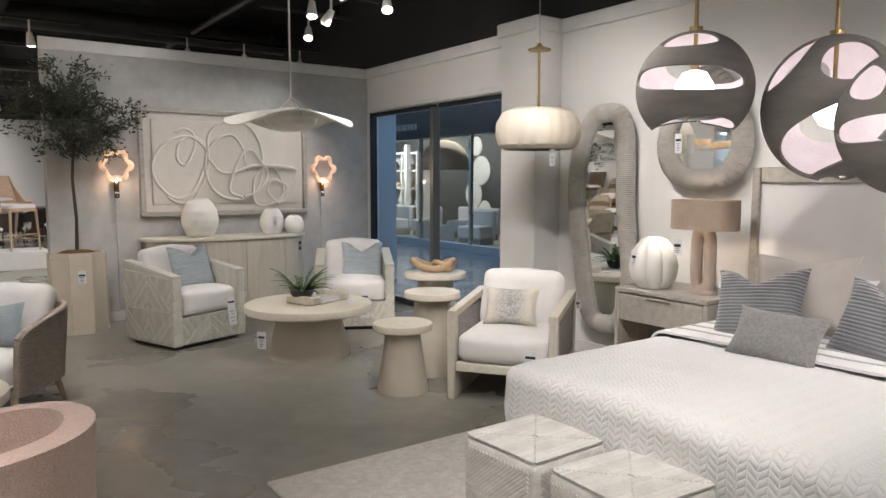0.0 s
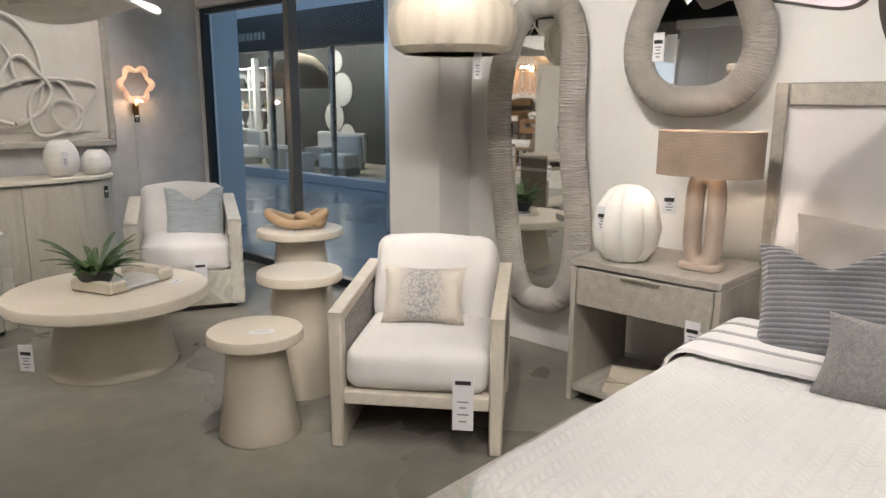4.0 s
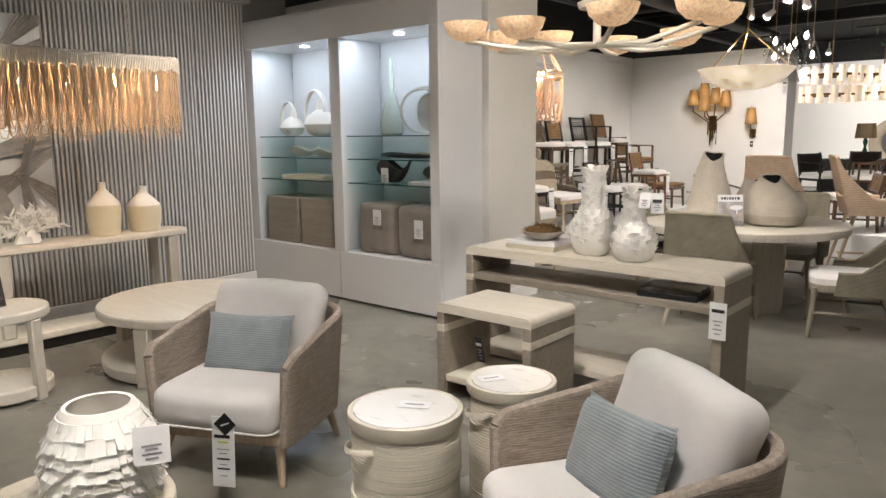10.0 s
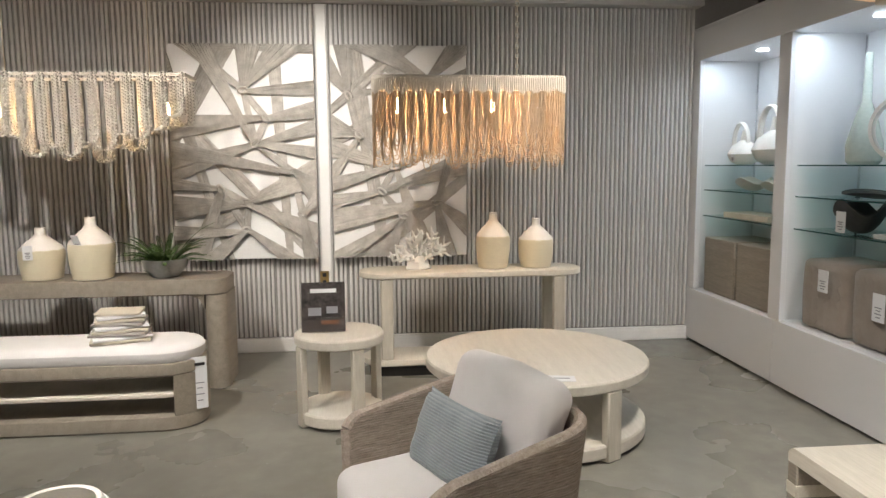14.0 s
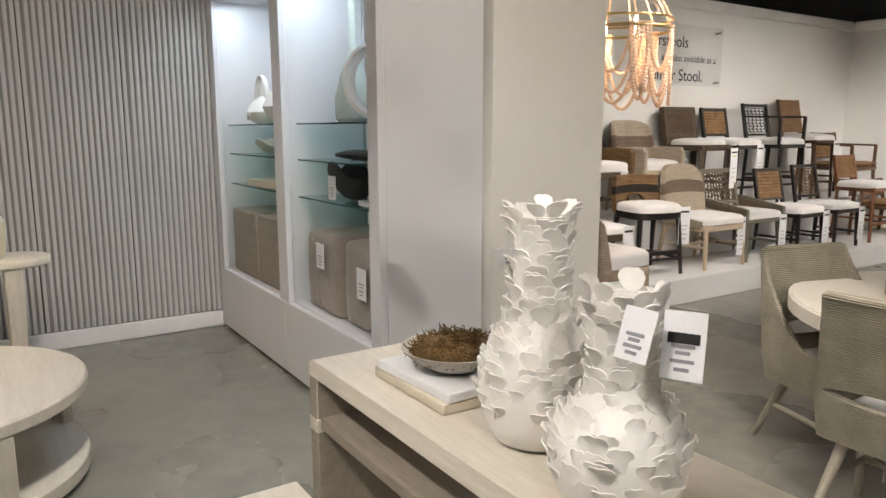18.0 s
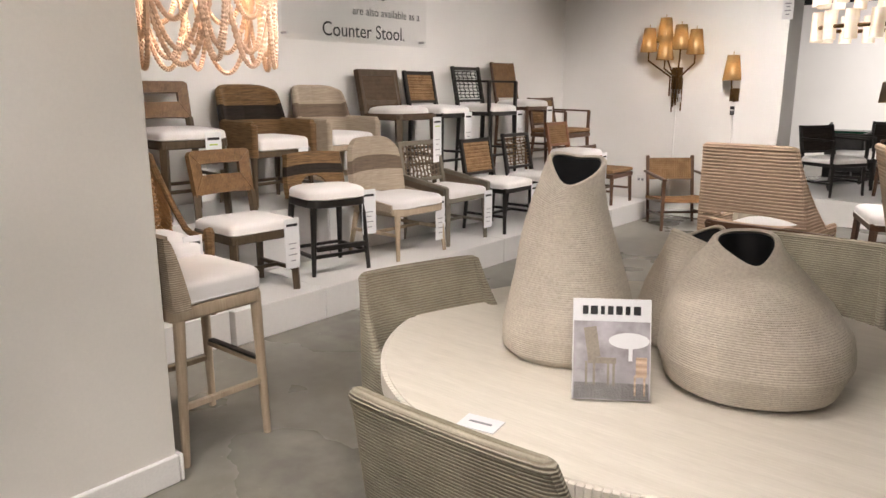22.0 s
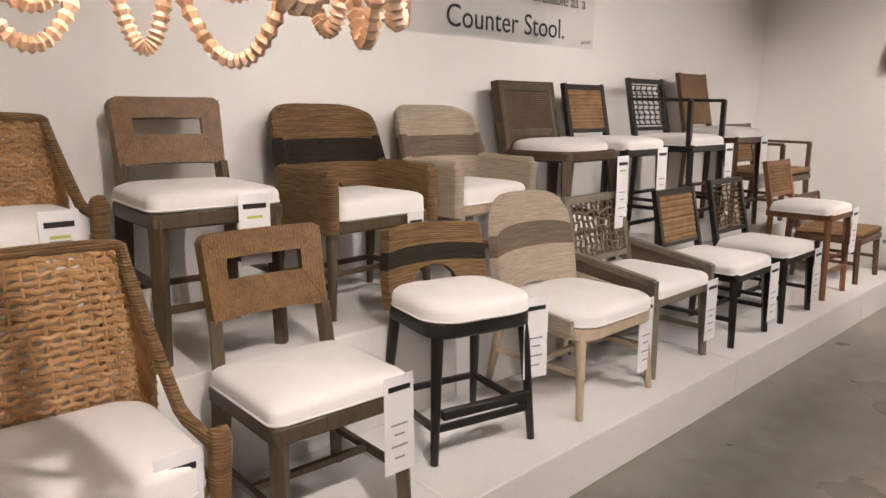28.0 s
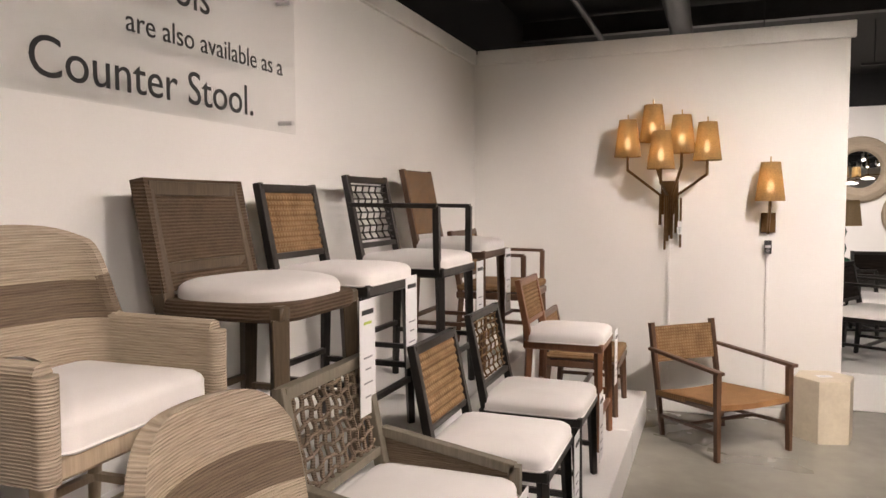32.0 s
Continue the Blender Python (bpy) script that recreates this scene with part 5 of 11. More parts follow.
throw_pillow(pose(3.62, 6.6, 0.65, 0, -18, 236), 0.44, 0.44, 0.14, M_PALEBLUE, "pale blue pillow on a tub armchair", 2, 0.1)
tag(2.18, 6.52, 0.42, -70, 0.26, 0.09, True, False, False, -8)
tag(3.42, 6.18, 0.40, 243, 0.26, 0.09)
panel_chair(pose(3.34, 3.83, 0, 0, 0, 216), "white cushioned armchair with whitewashed slab sides")
throw_pillow(pose(3.32, 3.84, 0.61, 0, -20, 216), 0.40, 0.28, 0.13, M_TILEPIL, "cream lumbar pillow with a faded grey print", 3)
tag(3.11, 3.40, 0.40, 216, 0.26, 0.09)

t = thing("coffee_table", "round cream pedestal coffee table", "coffee table", pose(2.57, 5.64, 0))
part("base", lathe([(0.345, 0), (0.35, 0.012), (0.31, 0.2), (0.26, 0.395)], 48), M_CREAM, t)
part("tabletop", lathe([(0.53, 0.39), (0.543, 0.4), (0.543, 0.445), (0.538, 0.455), (0.525, 0.46)], 64), M_CREAM, t)
cone_table(2.67, 4.27, 0.50, 0.215, 0.185, 0.125, "small round cream pedestal side table")
cone_table(3.12, 4.55, 0.65, 0.22, 0.19, 0.14, "taller round cream pedestal side table")
cone_table(4.03, 5.82, 0.60, 0.31, 0.24, 0.17, "round cream pedestal side table by the window")
tr = thing("tray", "cream tray with a marble base on the coffee table", "tray", pose(2.66, 5.64, 0.46, 0, 0, 20))
part("base", rbox(0.42, 0.30, 0.02, 0.004, 0, 0, 0.014), M_MARBLE, tr, "veined marble base")
for s in (-1, 1):
    part("end", joinm(rbox(0.05, 0.30, 0.07, 0.012, s * 0.215, 0, 0.039), rbox(0.10, 0.03, 0.07, 0.012, s * 0.17, 0.145, 0.039), rbox(0.10, 0.03, 0.07, 0.012, s * 0.17, -0.145, 0.039)), M_CREAM, tr)
fern(2.5, 5.62, 0.484, 0.24, 46, 4, (0.1, 0.1, M_DARKSTONE), "green fern in a charcoal bowl on the coffee table")
paper_slip(2.9, 5.48, 0.46, 40)
paper_slip(2.66, 4.2, 0.50, -30, 0.11, 0.05)
paper_slip(3.9, 5.70, 0.60, 30)
tag(2.04, 5.38, 0.31, 215, 0.14, 0.08)
tag(2.88, 4.62, 0.36, 225, 0.12, 0.08)
# knotted wooden loop on the window table
single("knot_sculpture", joinm(tube(ring_path(48, lambda a: (0.2 * math.cos(a), 0.12 * math.sin(a), 0.075 + 0.035 * math.cos(2 * a))), 0.036, 10, True),
                               tube(ring_path(40, lambda a: (0.1 + 0.09 * math.cos(a), 0.1 * math.sin(a), 0.07 + 0.03 * math.sin(2 * a))), 0.032, 10, True)), wood("tan carved wood", (0.47, 0.33, 0.19), (0.37, 0.25, 0.14), "X"), "tan carved wooden knot sculpture on a side table", "sculpture", pose(4.02, 5.84, 0.6, 0, 0, -40))


def sideboard():
    t = thing("sideboard", "bow-fronted whitewashed wood sideboard with closed doors", "sideboard", pose(2.66, 8.13, 0))
    o = [(0.93 * math.copysign(abs(math.cos(a)) ** 0.7, math.cos(a)), -0.5 * abs(math.sin(a)) ** 0.62) for a in np.linspace(math.pi, TAU, 40)]
    inner = [(x * 0.965, y * 0.95) for x, y in o]
    part("plinth", prism([(x * 0.94, y * 0.9) for x, y in o], [(0, 0), (0.08, 0)]), M_OLIVEWOOD, t)
    part("carcass", prism(inner, [(0.08, 0), (0.855, 0)]), M_GREYWOODZ, t)
    part("top", slab(o, 0.855, 0.89, 0.006), M_WHITEWOOD, t)
    for k in range(6):
        a0, a1 = 3 + k * 5.7, 3 + (k + 1) * 5.7
        i0, i1 = int(round(a0)), int(round(a1))
        seg = inner[i0:i1 + 1]
        v, f = [], []
        for x, y in seg:
            for sc in (1.004, 1.016):
                v += [(x * sc, y * sc, 0.1), (x * sc, y * sc, 0.845)]
        n = len(seg)
        for i in range(n - 1):
            b = 4 * i
            f += [(b + 2, b + 6, b + 7, b + 3), (b + 1, b + 3, b + 7, b + 5), (b, b + 4, b + 6, b + 2)]
        f += [(0, 2, 3, 1), (4 * n - 4, 4 * n - 3, 4 * n - 1, 4 * n - 2)]
        vv = np.array(v)
        c = vv.mean(0)
        vv[:, 0] = c[0] + (vv[:, 0] - c[0]) * 0.985
        part("door", (vv, f), M_WHITEWOODZ, t, "flush whitewashed door")
    return t


sideboard()
tag(3.42, 7.72, 0.80, -60, 0.1, 0.05, True, False, True)


def ribbed_vase(x, y, z, r, h, label):
    pr = [(r * 0.55, 0), (r * 0.75, h * 0.06), (r * 0.97, h * 0.3), (r, h * 0.45), (r * 0.93, h * 0.68), (r * 0.72, h * 0.88), (r * 0.5, h * 0.97), (r * 0.48, h), (r * 0.42, h), (r * 0.4, h * 0.9)]
    zs = np.linspace(0, 1, 46)
    P = np.array(pr)
    k = np.linspace(0, 1, len(pr))
    prof = [(float(np.interp(q, k, P[:, 0])), float(np.interp(q, k, P[:, 1]))) for q in zs]
    single("vase", lathe(prof, 60, lambda a, q: 1 + 0.012 * math.sin(a * 20 + q * 160) * math.sin(q * 220)), M_CERAMIC, label, "vase", pose(x, y, z), "white dimpled vases")


ribbed_vase(2.32, 7.87, 0.89, 0.195, 0.42, "large white dimpled ceramic vase on the sideboard")
ribbed_vase(3.14, 7.86, 0.89, 0.135, 0.3, "medium white dimpled ceramic vase on the sideboard")
ribbed_vase(3.42, 7.88, 0.89, 0.115, 0.21, "small white dimpled ceramic vase on the sideboard")
tag(3.12, 7.72, 1.1, -85, 0.12, 0.055, False)


def relief_picture():
    t = thing("wall_relief", "large framed white relief of looping cords", "wall art", pose(2.735, 8.165, 1.70))
    w, h = 1.93, 1.18
    part("backing", rbox(w - 0.1, 0.02, h - 0.1, 0.002, 0, -0.02, 0), M_PLASTER, t)
    for sx, sz, x, z in ((w, 0.055, 0, h / 2 - 0.0275), (w, 0.055, 0, -h / 2 + 0.0275), (0.055, h - 0.11, w / 2 - 0.0275, 0), (0.055, h - 0.11, -w / 2 + 0.0275, 0)):
        part("frame", rbox(sx, 0.07, sz, 0.008, x, -0.036, z), M_FRAME, t, "silvered wood frame")
    part("panel", rbox(w - 0.26, 0.02, h - 0.26, 0.004, 0, -0.038, 0), M_PLASTER, t)

    def run(pts, r, lift):
        """A smooth cord through a few turning points, given in units of a tenth of a metre."""
        P = np.array(pts, float) / 10
        P = np.vstack([2 * P[0] - P[1], P, 2 * P[-1] - P[-2]])
        o = []
        for i in range(1, len(P) - 2):
            for q in np.linspace(0, 1, 9)[:-1]:
                a, b, c, e = P[i - 1], P[i], P[i + 1], P[i + 2]
                m = 0.5 * (2 * b + (c - a) * q + (2 * a - 5 * b + 4 * c - e) * q * q + (3 * b - a - 3 * c + e) * q ** 3)
                o.append((m[0], -0.058 - lift - 0.006 * math.sin(len(o) * 0.31), m[1]))
        part("cord", tube(o, r, 8), M_CORDW, t, "white plaster cord")

    run(((-5.9, 3.3), (-4.9, 3.7), (-3.9, 3.2), (-3.8, 1.8), (-4.8, -0.2), (-5.7, 0.4), (-5.5, 2.0), (-4.2, 2.9), (-2.8, 2.2), (-2.6, 0.3), (-4.0, -3.0), (-6.0, -3.9), (-7.9, -2.2), (-8.3, 0.0), (-7.0, 2.0), (-4.6, 2.9), (-2.9, 2.0), (-2.3, 0.2), (-2.8, -1.8), (-4.2, -4.4)), 0.0165, 0.0)
    run(((-4.2, -4.4), (-5.8, -4.4), (-7.0, -3.6)), 0.0165, 0.004)
    run(((-2.3, 0.4), (-2.3, 3.0), (-0.6, 4.6), (1.7, 4.7), (3.4, 3.0), (4.0, 0.3), (3.3, -2.8), (1.4, -4.1), (-1.0, -3.7), (-2.4, -2.0), (-2.6, 0.8), (-1.5, 2.5), (0.4, 3.2), (1.6, 1.8), (1.9, 0.2), (2.4, -1.0)), 0.0165, 0.012)
    run(((-2.3, 0.4), (-1.0, -1.0), (0.8, -1.0), (3.0, -0.2), (7.9, -0.5), (7.5, -2.2), (5.7, -4.3), (3.8, -4.9), (2.8, -4.1), (3.0, -1.6), (4.9, -0.3), (6.1, -1.6), (6.5, -3.5), (5.7, -4.5), (4.5, -3.2), (5.1, -1.9), (6.8, -2.6), (6.6, -4.2), (5.6, -4.7)), 0.0165, 0.022)
    run(((1.4, -3.9), (0.0, -3.2), (0.4, -1.2), (1.5, 1.1), (2.7, 1.5), (3.7, 0.3), (4.5, -1.2), (3.3, -3.1), (1.4, -3.9)), 0.0165, 0.03)


relief_picture()


def ring_sconce(x, z):
    t = thing("wall_sconce", "lit scalloped alabaster ring wall sconce", "wall lamp", pose(x, 8.165, z), "ring sconces")
    part("bracket", joinm(rbox(0.05, 0.04, 0.09, 0.005, 0, -0.03, -0.22), rbox(0.035, 0.03, 0.08, 0.004, 0, -0.05, -0.17)), M_BRONZE, t)
    part("ring", tube(ring_path(48, lambda a: ((0.13 + 0.016 * math.cos(6 * a)) * math.cos(a), -0.08, (0.135 + 0.016 * math.cos(6 * a)) * math.sin(a))), [0.024 + 0.007 * math.cos(6 * TAU * i / 48) for i in range(48)], 10, True), G_SCONCE, t, "glowing amber ring")
    part("cord_cover", rbox(0.02, 0.012, z - 0.4, 0.002, 0, -0.008, -(z - 0.4) / 2 - 0.27), M_GREY, t)
    bulb("sconce_glow", x, 8.085, z - 0.16, 2.5, 0.02, (1.0, 0.66, 0.42))


ring_sconce(1.54, 1.66)
ring_sconce(3.91, 1.65)
tag(1.54, 8.12, 1.42, -90, 0.1, 0.05, True, False, True)
tag(3.91, 8.12, 1.41, -90, 0.1, 0.05, True, False, True)


M_HIDE = material("beige lizard-grained leather", (0.55, 0.48, 0.39), (0.47, 0.41, 0.33), rough=0.55, scale=4, fine=90, bump=0.5, dist=0.002, ribs=("Z", 0.012, 0.0012, 0.12))


def planter_tree():
    p = thing("planter", "eight-sided cream leather planter with brass studs", "planter", pose(1.1, 7.87, 0))
    n = 8
    o = [(0.262 * math.cos(radians(22.5 + 45 * i)), 0.262 * math.sin(radians(22.5 + 45 * i))) for i in range(n)]
    part("body", prism(o, [(0, 0.0), (0.79, 0.0), (0.8, 0.006), (0.8, 0.03), (0.72, 0.03)]), M_HIDE, p, "grained beige leather panels")
    for i in range(n):
        x, y = o[i]
        for z in (0.06, 0.3, 0.52, 0.74):
            part("stud", at(lathe([(0.009, -0.004), (0.009, 0.004), (0.0, 0.008)], 8), x * 1.0, y * 1.0, z, 0, 90, 22.5 + 45 * i), M_BRASS, p)
        x2, y2 = x * 1.003, y * 1.003
        part("seam_strip", bar((x2, y2, 0.01), (x2, y2, 0.79), 0.012, d0=0.03, up=(x, y, 0)), M_HIDE, p)
    t = thing("olive_tree", "olive tree with a slim bare trunk in a planter", "tree", pose(1.1, 7.87, 0.72))
    rnd = random.Random(5)
    part("moss", lathe([(0.23, 0.0), (0.21, 0.05), (0.12, 0.09), (0.0, 0.1)], 30, lambda a, q: 1 + 0.07 * math.sin(7 * a + q * 60)), M_MOSS, t, "golden brown moss")
    part("trunk", tube([(0, 0, 0), (0.012, 0.01, 0.4), (-0.01, 0, 0.8), (0.015, -0.01, 1.15), (0.0, 0.0, 1.6)], [0.018, 0.015, 0.014, 0.013, 0.008], 8), M_BARK, t)
    twigs, leaves, lf = [], [], []
    tips = []
    for i in range(58):
        a, el = rnd.uniform(0, TAU), rnd.uniform(-0.25, 1.25)
        L = rnd.uniform(0.35, 0.75) * (0.75 if el > 0.8 else 1.0)
        b = np.array((0, 0, rnd.uniform(1.0, 1.55)))
        dr = np.array((math.cos(a) * math.cos(el), math.sin(a) * math.cos(el), math.sin(el)))
        pts = [b + dr * L * s + np.array((0, 0, 0.08 * math.sin(s * 3))) + 0.03 * np.array((rnd.uniform(-1, 1), rnd.uniform(-1, 1), rnd.uniform(-1, 1))) * (s > 0) for s in np.linspace(0, 1, 6)]
        twigs.append(tube(pts, np.linspace(0.006, 0.0015, 6), 4))
        tips += [(p, dr) for p in pts[1:]]
    for p, dr in tips:
        for k in range(19):
            d = dr * 0.5 + np.array((rnd.gauss(0, 0.6), rnd.gauss(0, 0.6), rnd.gauss(0, 0.5)))
            d /= np.linalg.norm(d)
            q = p + np.array((rnd.gauss(0, 0.04), rnd.gauss(0, 0.04), rnd.gauss(0, 0.035)))
            s = np.cross(d, (rnd.gauss(0, 1), rnd.gauss(0, 1), rnd.gauss(0, 1)))
            s /= np.linalg.norm(s) + 1e-9
            L, w = rnd.uniform(0.045, 0.075), rnd.uniform(0.007, 0.012)
            o2 = len(leaves)
            leaves += [q, q + d * L * 0.5 + s * w, q + d * L, q + d * L * 0.5 - s * w]
            lf.append((o2, o2 + 1, o2 + 2, o2 + 3))
    for tw in twigs:
        part("limb", tw, M_BARK, t)
    part("crown", (np.array(leaves), lf), M_OLIVE, t, "many narrow olive leaves")


planter_tree()
tag(1.1, 7.625, 0.63, -90, 0.13, 0.075)


# bed, rug, ottomans, nightstand
single("rug", at(rbox(2.75, 3.0, 0.018, 0.006), 2.63, 1.79, 0.010), M_RUG, "cream flatweave rug under the bed", "rug")


def bed():
    t = thing("bed", "king bed with an upholstered headboard and a white quilt", "bed", pose(0, 0, 0.019))
    y0, y1, x0, x1 = 0.62, 2.61, 2.2, 4.44
    cx, cy = (x0 + x1) / 2, (y0 + y1) / 2
    h = part("headboard", rbox(0.06, 2.06, 1.48, 0.012, 4.5, cy + 0.02, 0.84), M_HEAD, t, "off-white linen headboard panel")
    for sy, sz, y, z in ((0.055, 1.58, y1 + 0.07, 0.79), (0.055, 1.58, y0 - 0.05, 0.79), (2.04, 0.1, cy + 0.01, 1.53)):
        part("frame", rbox(0.09, sy, sz, 0.006, 4.49, y, z), M_GREYWOOD, h, "grey reeded wood frame")
    part("box_base", rbox(x1 - x0 - 0.1, y1 - y0 - 0.1, 0.26, 0.02, cx, cy, 0.14), M_SHEET, t)
    part("mattress", cush(x1 - x0 - 0.03, y1 - y0 - 0.03, 0.3, 0.07, 0.0, x=cx, y=cy, z=0.42), M_SHEET, t)
    # quilt: a draped sheet with stitched chevrons
    nu, nv = 110, 140
    xa, xb = x0 - 0.42, 3.46
    ya, yb = y0 - 0.42, y1 + 0.42

    def q(u, v):
        a, b = xa + (xb - xa) * u, ya + (yb - ya) * v
        r = 0.07
        z, x, y = 0.60, a, b
        ex = max(0.0, x0 + r - a)
        ey = max(0.0, b - (y1 - r)) if b > cy else -max(0.0, (y0 + r) - b)
        puf = 0.0
        puf = 0.003 * noise.noise(Vector((a * 9, b * 9, 5)))
        dist = math.hypot(ex, ey)
        if dist > 0:
            L = math.pi / 2 * r
            if dist < L:
                an = dist / r
                out, dn = r * math.sin(an), r * (1 - math.cos(an))
            else:
                out, dn = r + 0.02 * math.sin((a - b) * 9) * min(1, (dist - L) * 4), r + (dist - L)
            ux, uy = -ex / dist, ey / dist
            x = (x0 + r if ex > 0 else a) + ux * (out + puf)
            y = ((y1 - r if b > cy else y0 + r) if ey != 0 else b) + uy * (out + puf)
            z = 0.60 - dn + puf * max(0, 1 - dn / r)
        else:
            z += puf + 0.006 * noise.noise(Vector((a * 3, b * 3, 0)))
        return x, y, max(0.1, z)

    ob = part("quilt", shell(q, nu, nv, 0.012), M_QUILT, t, "white cotton quilt with stitched chevrons")
    uv = ob.data.uv_layers.new(name="UVMap")
    n1 = (nu + 1) * (nv + 1)
    vi = np.zeros(len(ob.data.loops), int)
    ob.data.loops.foreach_get("vertex_index", vi)
    vi %= n1
    uv.data.foreach_set("uv", np.stack([xa + (xb - xa) * (vi // (nv + 1)) / nu, ya + (yb - ya) * (vi % (nv + 1)) / nv], 1).ravel())

    def fold(u, v):
        a, b = 3.38 + 0.05 * (v - 0.5) * -2 + 0.52 * u, ya + 0.1 + (yb - ya - 0.2) * v
        ey = max(0.0, b - (y1 - 0.07)) if b > cy else -max(0.0, (y0 + 0.07) - b)
        d = abs(ey)
        z = 0.632 + 0.006 * noise.noise(Vector((a * 6, b * 4, 3)))
        y = b
        if d > 0:
            an = min(d / 0.09, math.pi / 2)
            y = (y1 - 0.07 if b > cy else y0 + 0.07) + math.copysign(0.09 * math.sin(an), ey)
            z = 0.632 - 0.09 * (1 - math.cos(an)) - max(0, d - 0.141)
        return a, y, max(0.12, z)

    part("folded_sheet", shell(fold, 8, 120, 0.014), M_SHEET, t, "white top sheet folded over")
    stripe = material("grey stripe", (0.42, 0.42, 0.43), rough=0.9, scale=5, fine=200)
    for du in (0.25, 0.5, 0.75):
        v0, f0 = shell(lambda u, v: fold(du + 0.05 * u, v), 1, 120, 0.02)
        part("stripe", (v0, f0), stripe, t, "thin grey stripe")
    return t


bed()
for x, y, z, rx, ry, rz, w, h, th, mat, lab, sd in (
    (4.1, 2.16, 0.85, 4, -26, 180, 0.62, 0.5, 0.16, M_TAUPEPIL, "taupe linen pillow behind others on the bed", 11), (4.08, 1.36, 0.85, -6, -26, 180, 0.64, 0.5, 0.16, M_TAUPEPIL, "taupe linen pillow behind others on the bed", 12),
    (4.3, 1.1, 0.78, 0, -40, 180, 0.72, 0.46, 0.18, M_SHEET, "white cotton bed pillow under others", 13), (4.3, 2.22, 0.76, 0, -42, 180, 0.68, 0.46, 0.18, M_SHEET, "white cotton bed pillow under others", 14),
    (3.73, 2.2, 0.8, 7, -26, 184, 0.52, 0.47, 0.15, M_GREYPIL, "charcoal grey channelled velvet pillow on the bed", 15), (3.75, 1.53, 0.8, -6, -26, 176, 0.52, 0.43, 0.15, M_GREYPIL, "charcoal grey channelled velvet pillow on the bed", 16),
    (3.41, 1.91, 0.725, -2, -34, 184, 0.47, 0.29, 0.13, M_GREYKNIT, "grey nubby lumbar pillow on the bed", 17)):
    throw_pillow(pose(x, y, z, rx, ry, rz), w, h, th, mat, lab, sd, 0.09 if mat == M_GREYPIL else 0.03 if mat == M_TAUPEPIL else 0.0)


M_WHITEWASH = material("pale lacquered cord", (0.66, 0.64, 0.6), (0.52, 0.5, 0.465), rough=0.5, scale=10, fine=60, bump=0.3, stretch=(1, 1, 4), island=0.12)


def cube_ottoman(x, y, rz, seed, s=0.44, h=0.42):
    t = thing("ottoman", "pale reeded cube ottoman at the foot of the bed", "ottoman", pose(x, y, 0.02, 0, 0, rz), "reeded cube ottomans")
    part("core", cush(s, s, h, 0.045, 0, n=14, z=h / 2), M_WHITEWASH, t)
    half, m = s / 2, s / 2 - 0.012
    n = 30
    for k in range(4):
        g = []
        for i in range(n):
            f0 = -m + 2 * m * (i + 0.5) / n
            if k % 2:
                if abs(f0) < m - 0.012:
                    g.append(bar((f0, -m, h + 0.0005), (f0, -abs(f0) - 0.002, h + 0.0005), 2 * m / n, d0=0.008))
            elif f0 < -0.01:
                g.append(bar((f0 * 0.98, f0, h + 0.0005), (-f0 * 0.98, f0, h + 0.0005), 2 * m / n, d0=0.008))
        tagged(part("top_panel", at(joinm(*g), 0, 0, 0, 0, 0, 90 * k), M_WHITEWASH, t), "pale corded strips", kind="stuff")
        for q, (dx, dz, hh) in enumerate(((0, 0.25, 0.5), (0, -0.25, 0.5))):
            sk = clip_bars(s - 0.06, (h - 0.06) * hh, radians(40 if (k + seed + q) % 2 else -40), 0.014, 0.0142)
            tagged(part("side_panel", at(at(at(joinm(*sk), 0, 0, (h - 0.06) * dz), 0, -half + 0.003, h / 2, 0, 0, -90), 0, 0, 0, 0, 0, 90 * k), M_WHITEWASH, t), "pale slanted corded strips", kind="stuff")
    return t


cube_ottoman(1.99, 2.14, 2, 0)
cube_ottoman(2.0, 1.64, -3, 1)


def nightstand():
    t = thing("nightstand", "grey washed wood nightstand with a drawer and an open shelf", "nightstand", pose(4.25, 3.07, 0))
    w, d, h = 0.76, 0.56, 0.75
    part("top", rbox(d, w, 0.035, 0.005, 0, 0, h - 0.0175), M_GREYWOOD, t)
    for s in (-1, 1):
        part("side_panel", rbox(d - 0.01, 0.03, h - 0.037, 0.004, 0.0, s * (w / 2 - 0.015), (h - 0.037) / 2), M_GREYWOODZ, t)
    part("back_panel", rbox(0.02, w - 0.062, 0.3, 0.003, d / 2 - 0.02, 0, 0.54), M_GREYWOODZ, t)
    dr = part("drawer", rbox(d - 0.04, w - 0.07, 0.19, 0.006, -0.015, 0, h - 0.14), M_GREYWOOD, t, "drawer with a shadow gap")
    part("finger_pull", rbox(0.012, 0.2, 0.012, 0.003, -d / 2 - 0.002, 0, h - 0.06), M_OLIVEWOOD, dr)
    part("shelf", rbox(d - 0.01, w - 0.062, 0.035, 0.004, 0, 0, 0.075), M_GREYWOOD, t)
    b = thing("book_stack", "stack of cream books on the nightstand shelf", "books", pose(4.12, 3.12, 0.094, 0, 0, 12))
    for i, (a, c, e) in enumerate(((0.3, 0.22, 0.03), (0.28, 0.2, 0.025), (0.25, 0.18, 0.022))):
        part("book", at(rbox(c, a, e, 0.003), 0, 0.01 * i, 0.015 + 0.028 * i, 0, 0, 6 * i), M_BOOK, b)


nightstand()
tag(3.965, 2.8, 0.56, 180, 0.14, 0.07)


